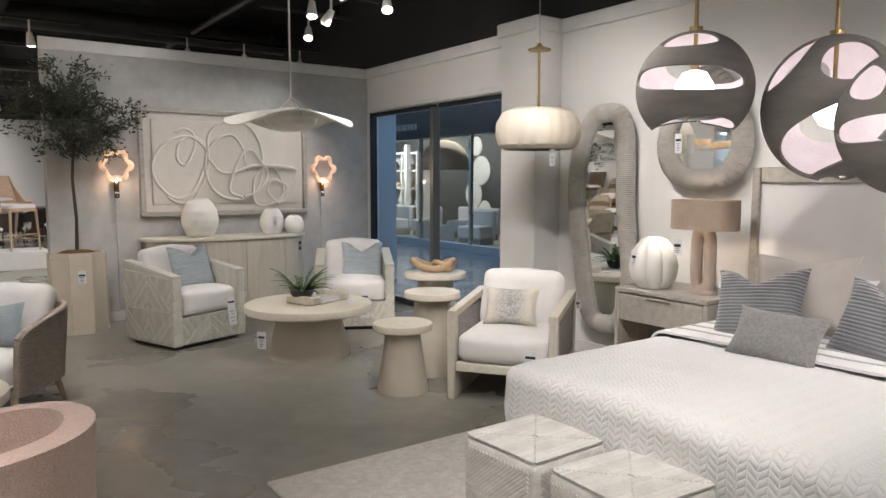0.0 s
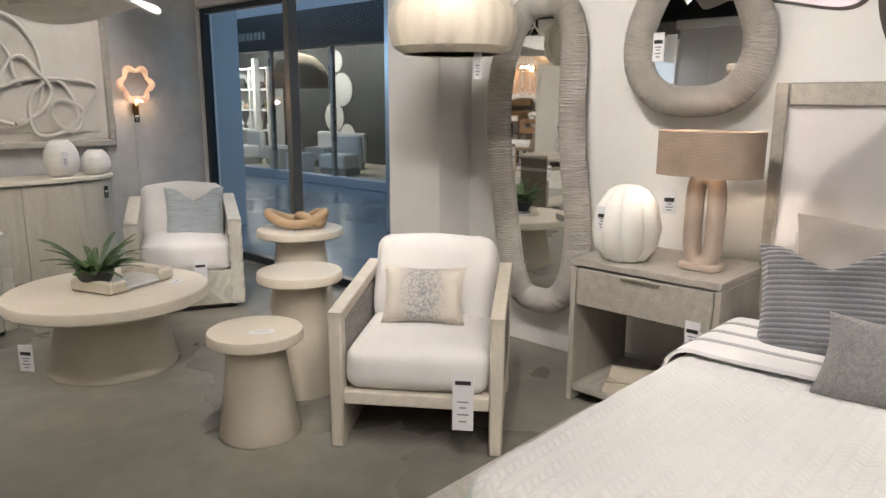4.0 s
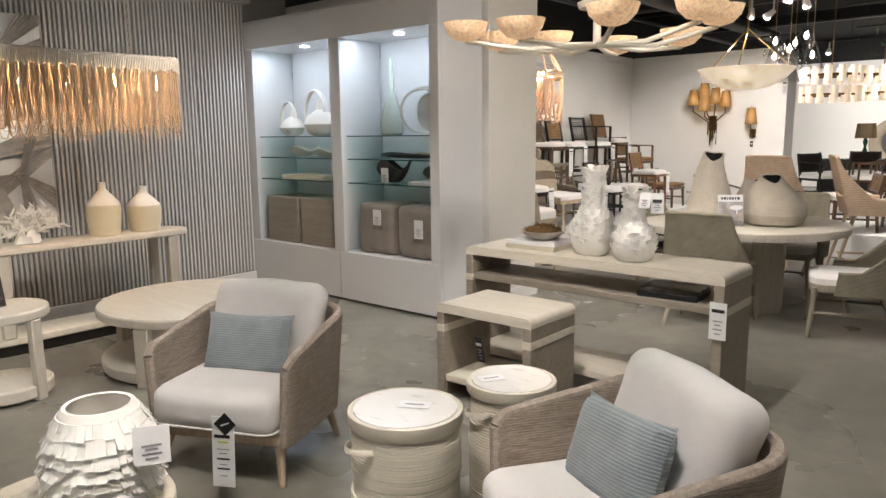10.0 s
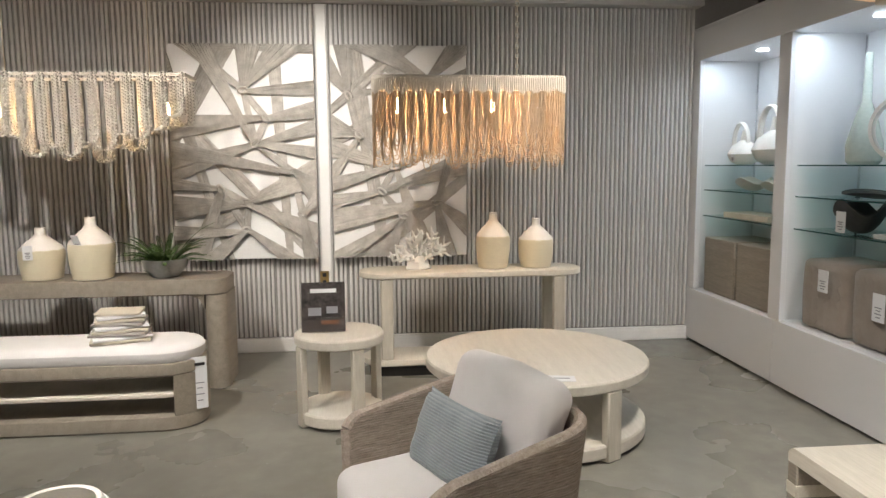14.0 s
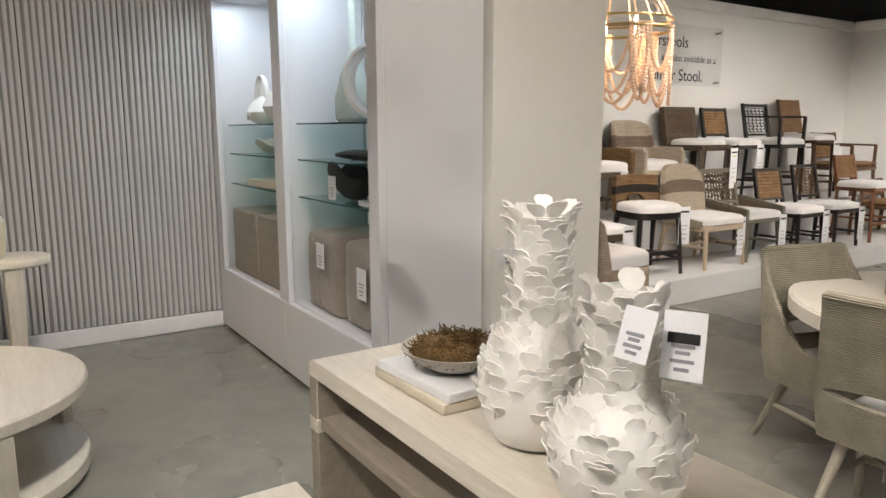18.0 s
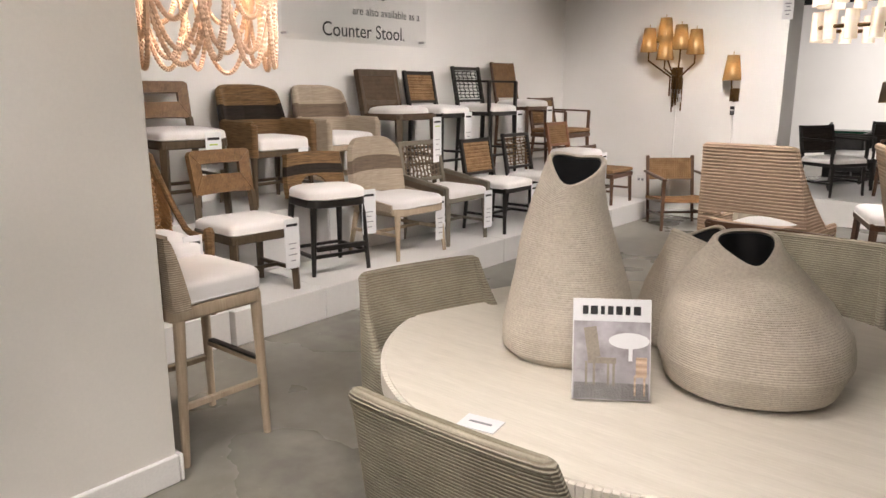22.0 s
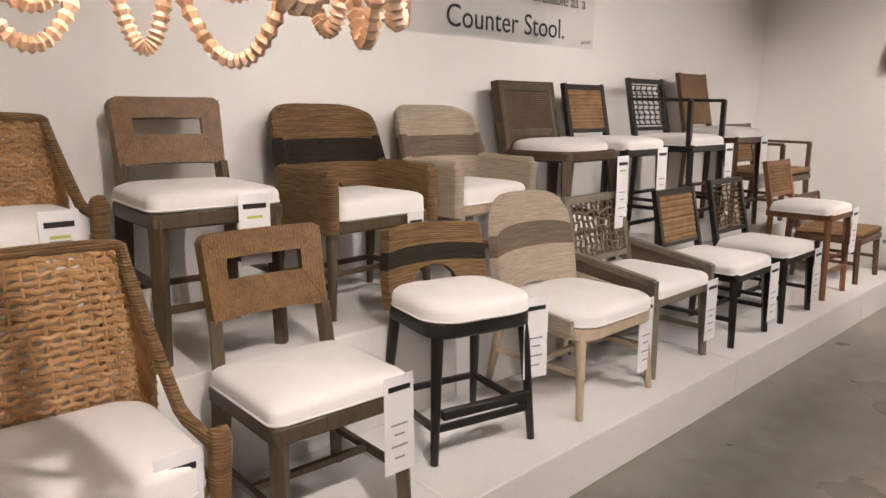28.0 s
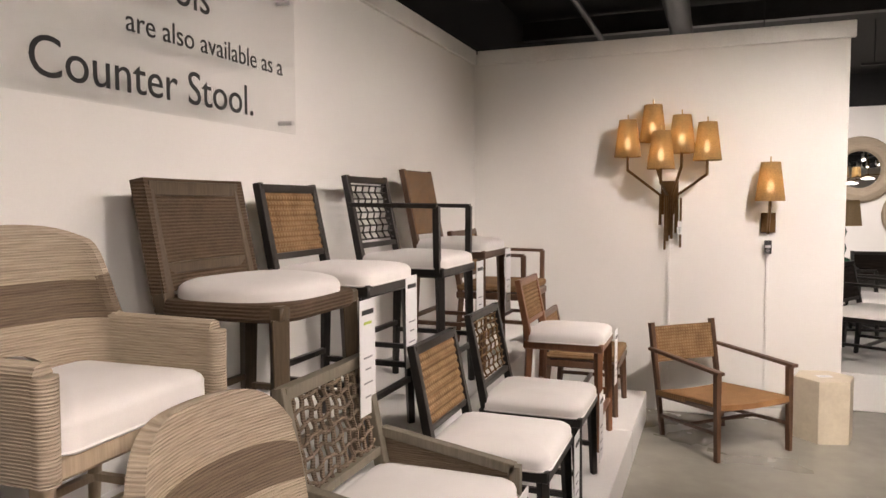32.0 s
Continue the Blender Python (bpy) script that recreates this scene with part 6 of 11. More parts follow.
def table_lamp():
    t = thing("table_lamp", "table lamp with an oval tan woven shade, lit", "table lamp", pose(4.19, 2.88, 0.75))
    o = stadium(0.06, 0.085, 0.058)
    part("base", slab(stadium(0.075, 0.1, 0.07), 0, 0.03, 0.006), M_CREAMWOOD, t)
    part("body", tube(ring_path(40, lambda a: (0, 0.052 * math.copysign(abs(math.cos(a)) ** 0.6, math.cos(a)), 0.23 + 0.2 * math.copysign(abs(math.sin(a)) ** 0.5, math.sin(a)))), 0.042, 10, True), M_CREAMWOOD, t, "pale wood loop body")
    part("stem", leg((0, 0, 0.43), (0, 0, 0.5), 0.012), M_BRASS, t)

    def sh(u, v):
        P = stadium(0.13, 0.235, 0.128, 12)
        k = u * len(P)
        i = int(k) % len(P)
        j = (i + 1) % len(P)
        f = k - int(k)
        return P[i][0] * (1 - f) + P[j][0] * f, P[i][1] * (1 - f) + P[j][1] * f, 0.435 + 0.2 * v

    part("shade", shell(sh, 52, 3, 0.006, True), M_SHADE, t, "oval tan woven shade")
    part("bulb", at(lathe([(0.0, 0), (0.03, 0.02), (0.035, 0.05), (0.015, 0.09)], 16), 0, 0, 0.49), G_BULB, t)
    bulb("table_lamp_glow", 4.19, 2.88, 1.25, 26, 0.06, (1.0, 0.83, 0.65))


M_CREAMWOOD = wood("pale pinkish wood", (0.5, 0.41, 0.34), (0.42, 0.34, 0.28), "Z")
table_lamp()
single("lobed_vase", lathe([(0.06, 0), (0.1, 0.005), (0.15, 0.07), (0.165, 0.16), (0.14, 0.27), (0.09, 0.345), (0.05, 0.365), (0.03, 0.36)], 112, lambda a, q: 0.84 + 0.2 * abs(math.cos(4 * a + 1.2 * q)) ** 0.6), M_CERAMIC, "white lobed ceramic vase on the nightstand", "vase", pose(4.13, 3.24, 0.75))
tag(4.0, 3.3, 1.02, 190, 0.12, 0.06)
tag(4.07, 3.0, 1.12, 200, 0.11, 0.06)


def cord_mirror(name, pts, r, label, m):
    """A wall mirror in the y-z plane facing -x, with a thick cord-wrapped frame."""
    t = thing(name, label, "mirror", m)
    n = len(pts)
    P = [(0, y, z) for y, z in pts]
    R = [r * (1 + 0.05 * math.sin(i * 2.6)) for i in range(n)]
    # real wraps: the frame's radius ripples along its length
    k = 10
    Q, RR = [], []
    A = np.array(P)
    for i in range(n):
        for j in range(k):
            f = j / k
            Q.append(A[i] * (1 - f) + A[(i + 1) % n] * f)
            RR.append(r * (1.0 + 0.04 * (-1) ** j))
    part("frame", tube(Q, RR, 14, True), M_SILVERROPE, t, "thick silver-grey cord-wrapped frame")
    v, f = prism(pts, [(0.0, 0.005), (0.008, 0.005)])
    v = v[:, [2, 0, 1]]
    part("glass", (v, f), M_MIRROR, t, "clear mirror glass")
    return t


tall = []
for i in range(64):
    a = TAU * i / 64
    z = 0.87 * math.sin(a)
    wv = 0.045 * math.sin(z * 3.4 + 0.6)
    tall.append((0.285 * math.copysign(abs(math.cos(a)) ** 0.62, math.cos(a)) * (0.98 - 0.05 * math.cos(z * 4)) + wv, z))
cord_mirror("tall_mirror", tall, 0.076, "tall wavy mirror in a thick silver-grey cord frame", pose(4.48, 4.03, 1.19))
rnd_m = []
for i in range(48):
    a = TAU * i / 48
    rr = 0.3 * (1 + 0.08 * math.cos(3 * a + math.pi / 2)) 
    rnd_m.append((rr * math.cos(a) * 1.0, rr * math.sin(a) * 1.22))
cord_mirror("round_mirror", rnd_m, 0.075, "rounded triangular mirror in a thick silver-grey cord frame", pose(4.49, 3.12, 1.85))
tag(4.36, 4.2, 0.52, 200, 0.1, 0.06, True, False, False, 20)
tag(4.42, 3.28, 1.85, 180, 0.14, 0.06)


# pendants
def wavy_pendant():
    t = thing("pendant_lamp", "white wavy disc pendant lamp on a rod", "pendant lamp", pose(2.42, 5.6, 2.02))
    part("rod", leg((0, 0, 0.16), (0, 0, CEIL - 2.02), 0.008), M_WALL, t)
    for k in range(4):
        a = TAU * k / 4 + 0.5
        part("arm", leg((0, 0, 0.17), (0.17 * math.cos(a), 0.17 * math.sin(a), 0.045), 0.006), M_CREAM, t)

    def disc(u, v):
        a = TAU * u
        r = 0.05 + 0.47 * v * (1 + 0.03 * math.sin(3 * a))
        return r * math.cos(a), r * math.sin(a), 0.07 - 0.1 * v ** 2 + 0.05 * v * v * math.sin(3 * a + 1)

    part("shade", shell(disc, 72, 12, 0.008, True), M_MATTE, t, "wavy white plaster disc")
    part("bowl", lathe([(0.0, -0.1), (0.12, -0.09), (0.2, -0.05), (0.22, 0.0), (0.21, 0.0), (0.0, -0.02)], 40), M_MATTE, t, "white bowl under the disc")


wavy_pendant()


def drum_pendant():
    t = thing("pendant_lamp", "cream carved drum pendant lamp with brass rod", "pendant lamp", pose(3.8, 4.1, 1.75))
    pr = [(0.235, 0.0), (0.25, -0.004), (0.3, 0.03), (0.325, 0.11), (0.32, 0.2), (0.27, 0.28), (0.2, 0.305), (0.02, 0.305), (0.02, 0.29), (0.19, 0.285), (0.25, 0.26), (0.295, 0.19), (0.3, 0.11), (0.28, 0.04), (0.235, 0.0)]
    part("shade", lathe(pr, 96, lambda a, q: 1 + 0.012 * math.cos(24 * a) + 0.015 * math.sin(3 * a)), M_CREAM, t, "ribbed cream drum shade")
    part("rod", leg((0, 0, 0.3), (0, 0, 0.74), 0.01), M_BRASS, t)
    part("canopy", lathe([(0.02, 0.74), (0.085, 0.745), (0.09, 0.755), (0.03, 0.775), (0.012, 0.8)], 28), M_BRASS, t)
    part("chain", leg((0, 0, 0.79), (0, 0, CEIL - 1.75), 0.005), M_STEEL, t)
    part("bulb", at(lathe([(0.0, 0), (0.04, 0.03), (0.03, 0.08)], 14), 0, 0, 0.1), G_WHITE, t)


drum_pendant()
tag(3.76, 3.9, 1.75, 225, 0.13, 0.04, False)


def cut_sphere(R, flat, hole, na=120, ne=64, th=0.014):
    """A globe with cut-outs: hole(a, e) < 0 is cut away. Gives the outer face with its rims, and the lining."""
    def P(a, e, r):
        return (r * math.cos(e) * math.cos(a), r * math.cos(e) * math.sin(a), flat * r * math.sin(e))
    vo, fo, vi, fi = [], [], [], []
    for i in range(na):
        for j in range(ne):
            c = [(TAU * (i + p) / na, -math.pi / 2 + math.pi * (j + q) / ne) for p, q in ((0, 0), (1, 0), (1, 1), (0, 1))]
            h = [hole(a % TAU, e) for a, e in c]
            if max(h) <= 0:
                continue
            poly, cut = [], []
            for k in range(4):
                (a0, e0), (a1, e1), h0, h1 = c[k], c[(k + 1) % 4], h[k], h[(k + 1) % 4]
                if h0 > 0:
                    poly.append((a0, e0))
                if (h0 > 0) != (h1 > 0):
                    f = h0 / (h0 - h1)
                    poly.append((a0 + (a1 - a0) * f, e0 + (e1 - e0) * f))
                    cut.append(len(poly) - 1)
            n = len(poly)
            o = len(vo)
            vo += [P(a, e, R) for a, e in poly]
            fo.append(tuple(range(o, o + n)))
            o2 = len(vi)
            vi += [P(a, e, R - th) for a, e in poly]
            fi.append(tuple(range(o2 + n - 1, o2 - 1, -1)))
            if len(cut) == 2:
                k0, k1 = cut
                if (k0 + 1) % n != k1:
                    k0, k1 = k1, k0
                o3 = len(vo)
                vo += [P(*poly[k1], R), P(*poly[k0], R), P(*poly[k0], R - th), P(*poly[k1], R - th)]
                fo.append((o3, o3 + 1, o3 + 2, o3 + 3))
    return (np.array(vo), fo), (np.array(vi), fi)


def weld(geo):
    v, f = geo
    key, idx, out = {}, [], []
    for p in v:
        k = tuple(np.round(p, 5))
        if k not in key:
            key[k] = len(out)
            out.append(p)
        idx.append(key[k])
    return np.array(out), [q for q in (tuple(dict.fromkeys(idx[i] for i in q)) for q in f) if len(q) > 2]


def shell_pendant(x, y, z, R, holes, rz, flat=0.9, low=-0.8, rod=1.6):
    """A fibre globe with sweeping cut-outs round a lit white globe. holes: azimuth, elevation, half width, half height, slant."""
    t = thing("pendant_lamp", "sculptural grey fibre globe pendant with a lit bulb", "pendant lamp", pose(x, y, z, 0, 0, rz), "fibre globe pendants")

    def hole(a, e):
        f = e - (low + 0.12 * math.sin(a * 2 + rz))
        for a0, e0, wa, we, sl in holes:
            d = (a - radians(a0) + math.pi) % TAU - math.pi
            q = abs(d / wa) ** 2.4 + abs((e - e0 - sl * d) / we) ** 2.4
            f = min(f, (q ** (1 / 2.4) - 1) * min(wa, we))
        return f

    o, i = cut_sphere(R, flat, hole)
    b = part("fibre_shell", weld(o), M_PENDANT, t, "grey fibre shell with sweeping openings")
    part("lining", weld(i), M_PENDIN, b, "white plaster lining")
    part("rod", leg((0, 0, 0.12), (0, 0, CEIL - z), 0.011), M_BRASS, t)
    part("socket", leg((0, 0, 0.07), (0, 0, 0.15), 0.022), M_BRASS, t)
    part("collar", leg((0, 0, flat * R - 0.005), (0, 0, flat * R + 0.02), 0.035), M_BRASS, t)
    part("globe", lathe([(0.001, -0.1), (0.06, -0.08), (0.095, -0.02), (0.095, 0.02), (0.06, 0.08), (0.001, 0.1)], 24), G_WHITE, t, "lit white globe")


shell_pendant(3.2, 2.29, 1.98, 0.29, ((205, 0.98, 0.85, 0.3, 0.0), (203, 0.1, 1.15, 0.21, -0.06), (20, 0.62, 1.0, 0.42, 0.1), (30, -0.3, 0.9, 0.24, 0.0)), 0, 1.0, -0.68)
shell_pendant(3.68, 1.82, 1.87, 0.335, ((222, 0.66, 0.5, 0.36, 0.1), (198, -0.55, 1.0, 0.46, 0.42), (150, 0.78, 0.42, 0.5, 0.35), (28, -0.22, 0.5, 0.24, 0.1), (270, -0.75, 0.5, 0.36, 0.2), (60, 0.6, 0.5, 0.3, 0.0)), 0, 1.08, -1.3)
shell_pendant(3.36, 1.3, 1.76, 0.32, ((206, 0.68, 0.36, 0.24, 0.1), (176, -0.12, 0.85, 0.17, 0.06), (246, 0.0, 0.5, 0.5, 0.15), (150, 0.55, 0.45, 0.26, -0.3), (20, 0.15, 0.9, 0.4, 0.0), (330, -0.2, 0.4, 0.5, 0.2), (90, -0.55, 0.5, 0.3, 0.0)), 0, 1.0, -1.1)

# ---- ribbed room ----
rope_chair(pose(-1.74, 5.40, 0, 0, 0, -66), "white cushioned lounge chair with taupe corded arms")
rope_chair(pose(0.24, 5.40, 0, 0, 0, 235), "white cushioned lounge chair with taupe corded arms")
throw_pillow(pose(-1.72, 5.36, 0.555, 0, -20, -64), 0.46, 0.3, 0.15, M_BLUEPIL, "blue-grey channelled lumbar pillow on a lounge chair", 21)
throw_pillow(pose(0.215, 5.37, 0.555, 6, -20, 238), 0.46, 0.31, 0.15, M_BLUEPIL, "blue-grey channelled lumbar pillow on a lounge chair", 22)
new_tag(-1.36, 4.98, 0.40, -60, 0.3)
tag(-0.04, 5.10, 0.36, 235, 0.2, 0.09)


def ring_stool(x, y, r, h, seed):
    """Drum table stacked from many thin bent wood rings with a marble top."""
    t = thing("side_table", "cream drum side table of stacked bentwood rings with a marble top", "side table", pose(x, y, 0), "stacked ring tables")
    rnd = random.Random(seed)
    n = int((h - 0.05) / 0.012)
    ox = oy = 0.0
    rr = r
    for i in range(n):
        z = i * 0.012
        if i % 6 == 0:
            rr, ox, oy = r * rnd.uniform(0.965, 1.0), rnd.uniform(-0.004, 0.004), rnd.uniform(-0.004, 0.004)
        q = rr + rnd.uniform(-0.0012, 0.0012)
        part("ring", at(lathe([(q - 0.02, z), (q, z + 0.0008), (q, z + 0.0108), (q - 0.02, z + 0.0116)], 40), ox, oy, 0), M_LAMINA, t)
    a0 = rnd.uniform(3.5, 4.2)
    part("loose_strip", tube([((r + 0.004 + 0.025 * math.sin(math.pi * s)) * math.cos(a0 + s * 1.0), (r + 0.004 + 0.025 * math.sin(math.pi * s)) * math.sin(a0 + s * 1.0), h - 0.14 + 0.04 * s) for s in np.linspace(0, 1, 14)], 0.012, 6, flat=0.35), M_LAMINA, t)
    part("top_rim", lathe([(r + 0.005, h - 0.05), (r + 0.008, h - 0.045), (r + 0.008, h - 0.004), (r - 0.004, h), (r - 0.012, h - 0.008)], 48), M_LAMINA, t)
    part("marble_top", lathe([(r - 0.014, h - 0.02), (r - 0.014, h - 0.001), (0.02, h - 0.0005)], 48), M_MARBLE, t, "white marble inset")


ring_stool(-0.62, 5.3, 0.21, 0.53, 1)
ring_stool(-0.49, 5.81, 0.18, 0.53, 2)
paper_slip(-0.6, 5.33, 0.53, 30, 0.12, 0.07)
paper_slip(-0.55, 5.75, 0.53, 60, 0.11, 0.07)


def waterfall_table(name, label, cat, x0, x1, y0, y1, h, shelf=None, low=None):
    t = thing(name, label, cat, pose((x0 + x1) / 2, (y0 + y1) / 2, 0))
    w, d, th = x1 - x0, y1 - y0, 0.055
    r = 0.035
    o = [(-w / 2, 0)] + [(-w / 2 + r - r * math.cos(radians(a)), h - r + r * math.sin(radians(a))) for a in range(0, 91, 15)] + [(w / 2 - r + r * math.sin(radians(a)), h - r + r * math.cos(radians(a))) for a in range(0, 91, 15)] + [(w / 2, 0)]
    i = [(w / 2 - th, 0), (w / 2 - th, h - th), (-w / 2 + th, h - th), (-w / 2 + th, 0)]

    def slabz(poly, y0_, y1_):
        n = len(poly)
        v = [(p[0], y0_, p[1]) for p in poly] + [(p[0], y1_, p[1]) for p in poly]
        return v, n

    # top with rounded shoulders, and two uprights
    top = [(-w / 2, h - th)] + [p for p in o[1:-1]] + [(w / 2, h - th)]
    v, n = slabz(top, -d / 2, d / 2)
    f = [(k, (k + 1) % n, n + (k + 1) % n, n + k) for k in range(n)] + [tuple(range(n - 1, -1, -1)), tuple(range(n, 2 * n))]
    part("top", fix(np.array(v), f), M_WHITEWOOD, t, "whitewashed oak top")
    for s in (-1, 1):
        part("side_panel", rbox(th, d, h - th - 0.001, 0.004, s * (w / 2 - th / 2), 0, (h - th) / 2), M_TAUPE, t, "taupe wood side")
        part("inlay", rbox(th + 0.004, d + 0.003, 0.045, 0.002, s * (w / 2 - th / 2), 0, h * 0.74), M_WHITEWOOD, t, "pale inlaid band")
    if shelf:
        part("shelf", rbox(w - 2 * th - 0.002, d - 0.02, 0.04, 0.004, 0, 0, shelf), M_TAUPE, t)
    if low:
        part("low_shelf", rbox(w - 2 * th - 0.002, d - 0.02, 0.04, 0.004, 0, 0, low), M_WHITEWOOD, t)
    return t


waterfall_table("console_table", "long waterfall console table of taupe and whitewashed wood", "console table", -1.8, -0.08, 7.15, 7.60, 0.80, 0.60, 0.1)
waterfall_table("side_table", "low waterfall side table of taupe and whitewashed wood", "side table", -1.52, -0.86, 6.52, 6.98, 0.57, None, 0.12)
tag(-0.1, 7.13, 0.66, -90, 0.2, 0.09)
tag(-1.2, 6.5, 0.42, -90, 0.16, 0.05, True, False, True, 14)


def petal_vase(x, y, h, r, seed, label):
    """Bottle vase clad in overlapping rounded ceramic petals; the foot of the belly stays bare."""
    t = thing("petal_vase", label, "vase", pose(x, y, 0.8), "petal vases")
    prof = [(r * 0.6, 0), (r * 0.78, 0.012), (r * 0.95, h * 0.1), (r * 1.03, h * 0.22), (r * 0.98, h * 0.34), (r * 0.78, h * 0.45), (r * 0.55, h * 0.53), (r * 0.46, h * 0.64), (r * 0.48, h * 0.97), (r * 0.4, h * 0.97), (r * 0.34, h * 0.8)]
    part("body", lathe(prof, 44), M_CERAMIC, t)
    rnd = random.Random(seed)
    P = np.array(prof[1:9])
    edge = [(-0.42, 0), (-0.86, 0.5), (-1.0, 1.0), (-0.82, 1.45), (-0.4, 1.72), (0.08, 1.66), (0.45, 1.7), (0.85, 1.42), (1.0, 0.95), (0.84, 0.48), (0.42, 0)]
    m = len(edge)
    g = []
    rows = int(h / 0.021)
    for j in range(int(rows * 0.22), rows + 1):
        z = h * j / rows
        rr = float(np.interp(z, P[:, 1], P[:, 0]))
        lean = max(-1.1, min(0.4, (float(np.interp(z + 0.012, P[:, 1], P[:, 0])) - float(np.interp(z - 0.022, P[:, 1], P[:, 0]))) / 0.034))
        n = max(7, int(TAU * rr / 0.036))
        for i in range(n):
            if j <= rows * 0.3 and rnd.random() < 0.45:
                continue
            a = TAU * (i + 0.5 * (j % 2)) / n + rnd.uniform(-0.16, 0.16)
            sz = rnd.uniform(0.017, 0.026)
            tilt = math.atan(lean) + rnd.uniform(0.06, 0.34) + (0.14 if j > rows - 2 else 0.0)
            c, sn = math.cos(a), math.sin(a)
            out, tan = np.array((c, sn, 0)), np.array((-sn, c, 0))
            up = np.array((0, 0, 1)) * math.cos(tilt) + out * math.sin(tilt) + tan * rnd.uniform(-0.5, 0.5)
            nor = out * math.cos(tilt) - np.array((0, 0, 1)) * math.sin(tilt)
            b = np.array((rr * c, rr * sn, z - 0.022 + rnd.uniform(-0.012, 0.012))) - out * lean * 0.018 + out * 0.001
            curl = rnd.uniform(-0.06, 0.2)
            v = [b + tan * px * sz + up * pz * sz + nor * sz * (-0.42 * px * px + curl * pz * pz) for px, pz in edge]
            mid = b + up * 0.85 * sz + nor * sz * 0.06
            o = [q + nor * 0.0032 for q in v]
            k0 = list(range(m))
            f = [(k + 1, k, 2 * m) for k in range(m - 1)] + [(0, m - 1, 2 * m)] + [(m + k, m + k + 1, 2 * m + 1) for k in range(m - 1)] + [(2 * m - 1, m, 2 * m + 1)]
            f += [(k, (k + 1) % m, m + (k + 1) % m, m + k) for k in k0]
            g.append((np.array(v + o + [mid, mid + nor * 0.0032]), f))
    tagged(part("petals", joinm(*g), M_CERAMIC, t, "overlapping white ceramic petals"), kind="stuff")


petal_vase(-0.965, 7.36, 0.53, 0.13, 3, "tall white ceramic bottle vase covered with petals")
petal_vase(-0.665, 7.30, 0.41, 0.125, 4, "shorter white ceramic bottle vase covered with petals")
tag(-0.53, 7.3, 1.2, -62, 0.115, 0.07, True, False, False, -12)
tag(-0.57, 7.24, 1.205, -85, 0.09, 0.065, False, False, False, -20)
tag(-0.98, 7.3, 1.24, -60, 0.05, 0.1, False, False, False, 30)


def books(x, y, z, yaw, sizes, mats, label):
    t = thing("book_stack", label, "books", pose(x, y, z, 0, 0, yaw))
    q = 0.001
    for i, ((a, b, c), m) in enumerate(zip(sizes, mats)):
        part("book", at(rbox(a, b, c, 0.003), 0.006 * i, 0, q + c / 2, 0, 0, 3 * i), m, t)
        q += c + 0.0008
    return t


books(-1.36, 7.38, 0.80, 0, ((0.36, 0.27, 0.028), (0.34, 0.26, 0.025)), (M_BOOK, M_PAPER), "two large pale books on the console table")
t = thing("moss_bowl", "wooden bowl heaped with brown moss on the books", "bowl", pose(-1.34, 7.39, 0.856))
part("bowl", lathe([(0.05, 0), (0.07, 0.003), (0.12, 0.03), (0.15, 0.06), (0.143, 0.06), (0.11, 0.035), (0.0, 0.02)], 36), M_GREYWOOD, t)


def tuft(r, h, n, seed):
    rnd = random.Random(seed)
    g = []
    for i in range(n):
        a, q = rnd.uniform(0, TAU), r * math.sqrt(rnd.random())
        p = np.array((q * math.cos(a), q * math.sin(a), h * (1 - (q / r) ** 2) * rnd.uniform(0.5, 1.0)))
        pts = [p]
        d = np.array((rnd.gauss(0, 1), rnd.gauss(0, 1), rnd.gauss(0, 0.6)))
        for k in range(4):
            d = d + np.array((rnd.gauss(0, 0.8), rnd.gauss(0, 0.8), rnd.gauss(0, 0.6)))
            d /= np.linalg.norm(d)
            pts.append(pts[-1] + d * 0.009)
        g.append(tube(pts, 0.0016, 3))
    return joinm(*g)


part("moss", joinm(lathe([(0.125, 0.04), (0.1, 0.07), (0.05, 0.085), (0, 0.09)], 20), at(tuft(0.12, 0.045, 900, 2), 0, 0, 0.05)), M_MOSS, t, "tangled brown moss")
t = books(-0.42, 7.32, 0.62, 4, ((0.34, 0.25, 0.03), (0.33, 0.24, 0.025)), (M_INK, M_PHOTODK), "two black books on the console's shelf")


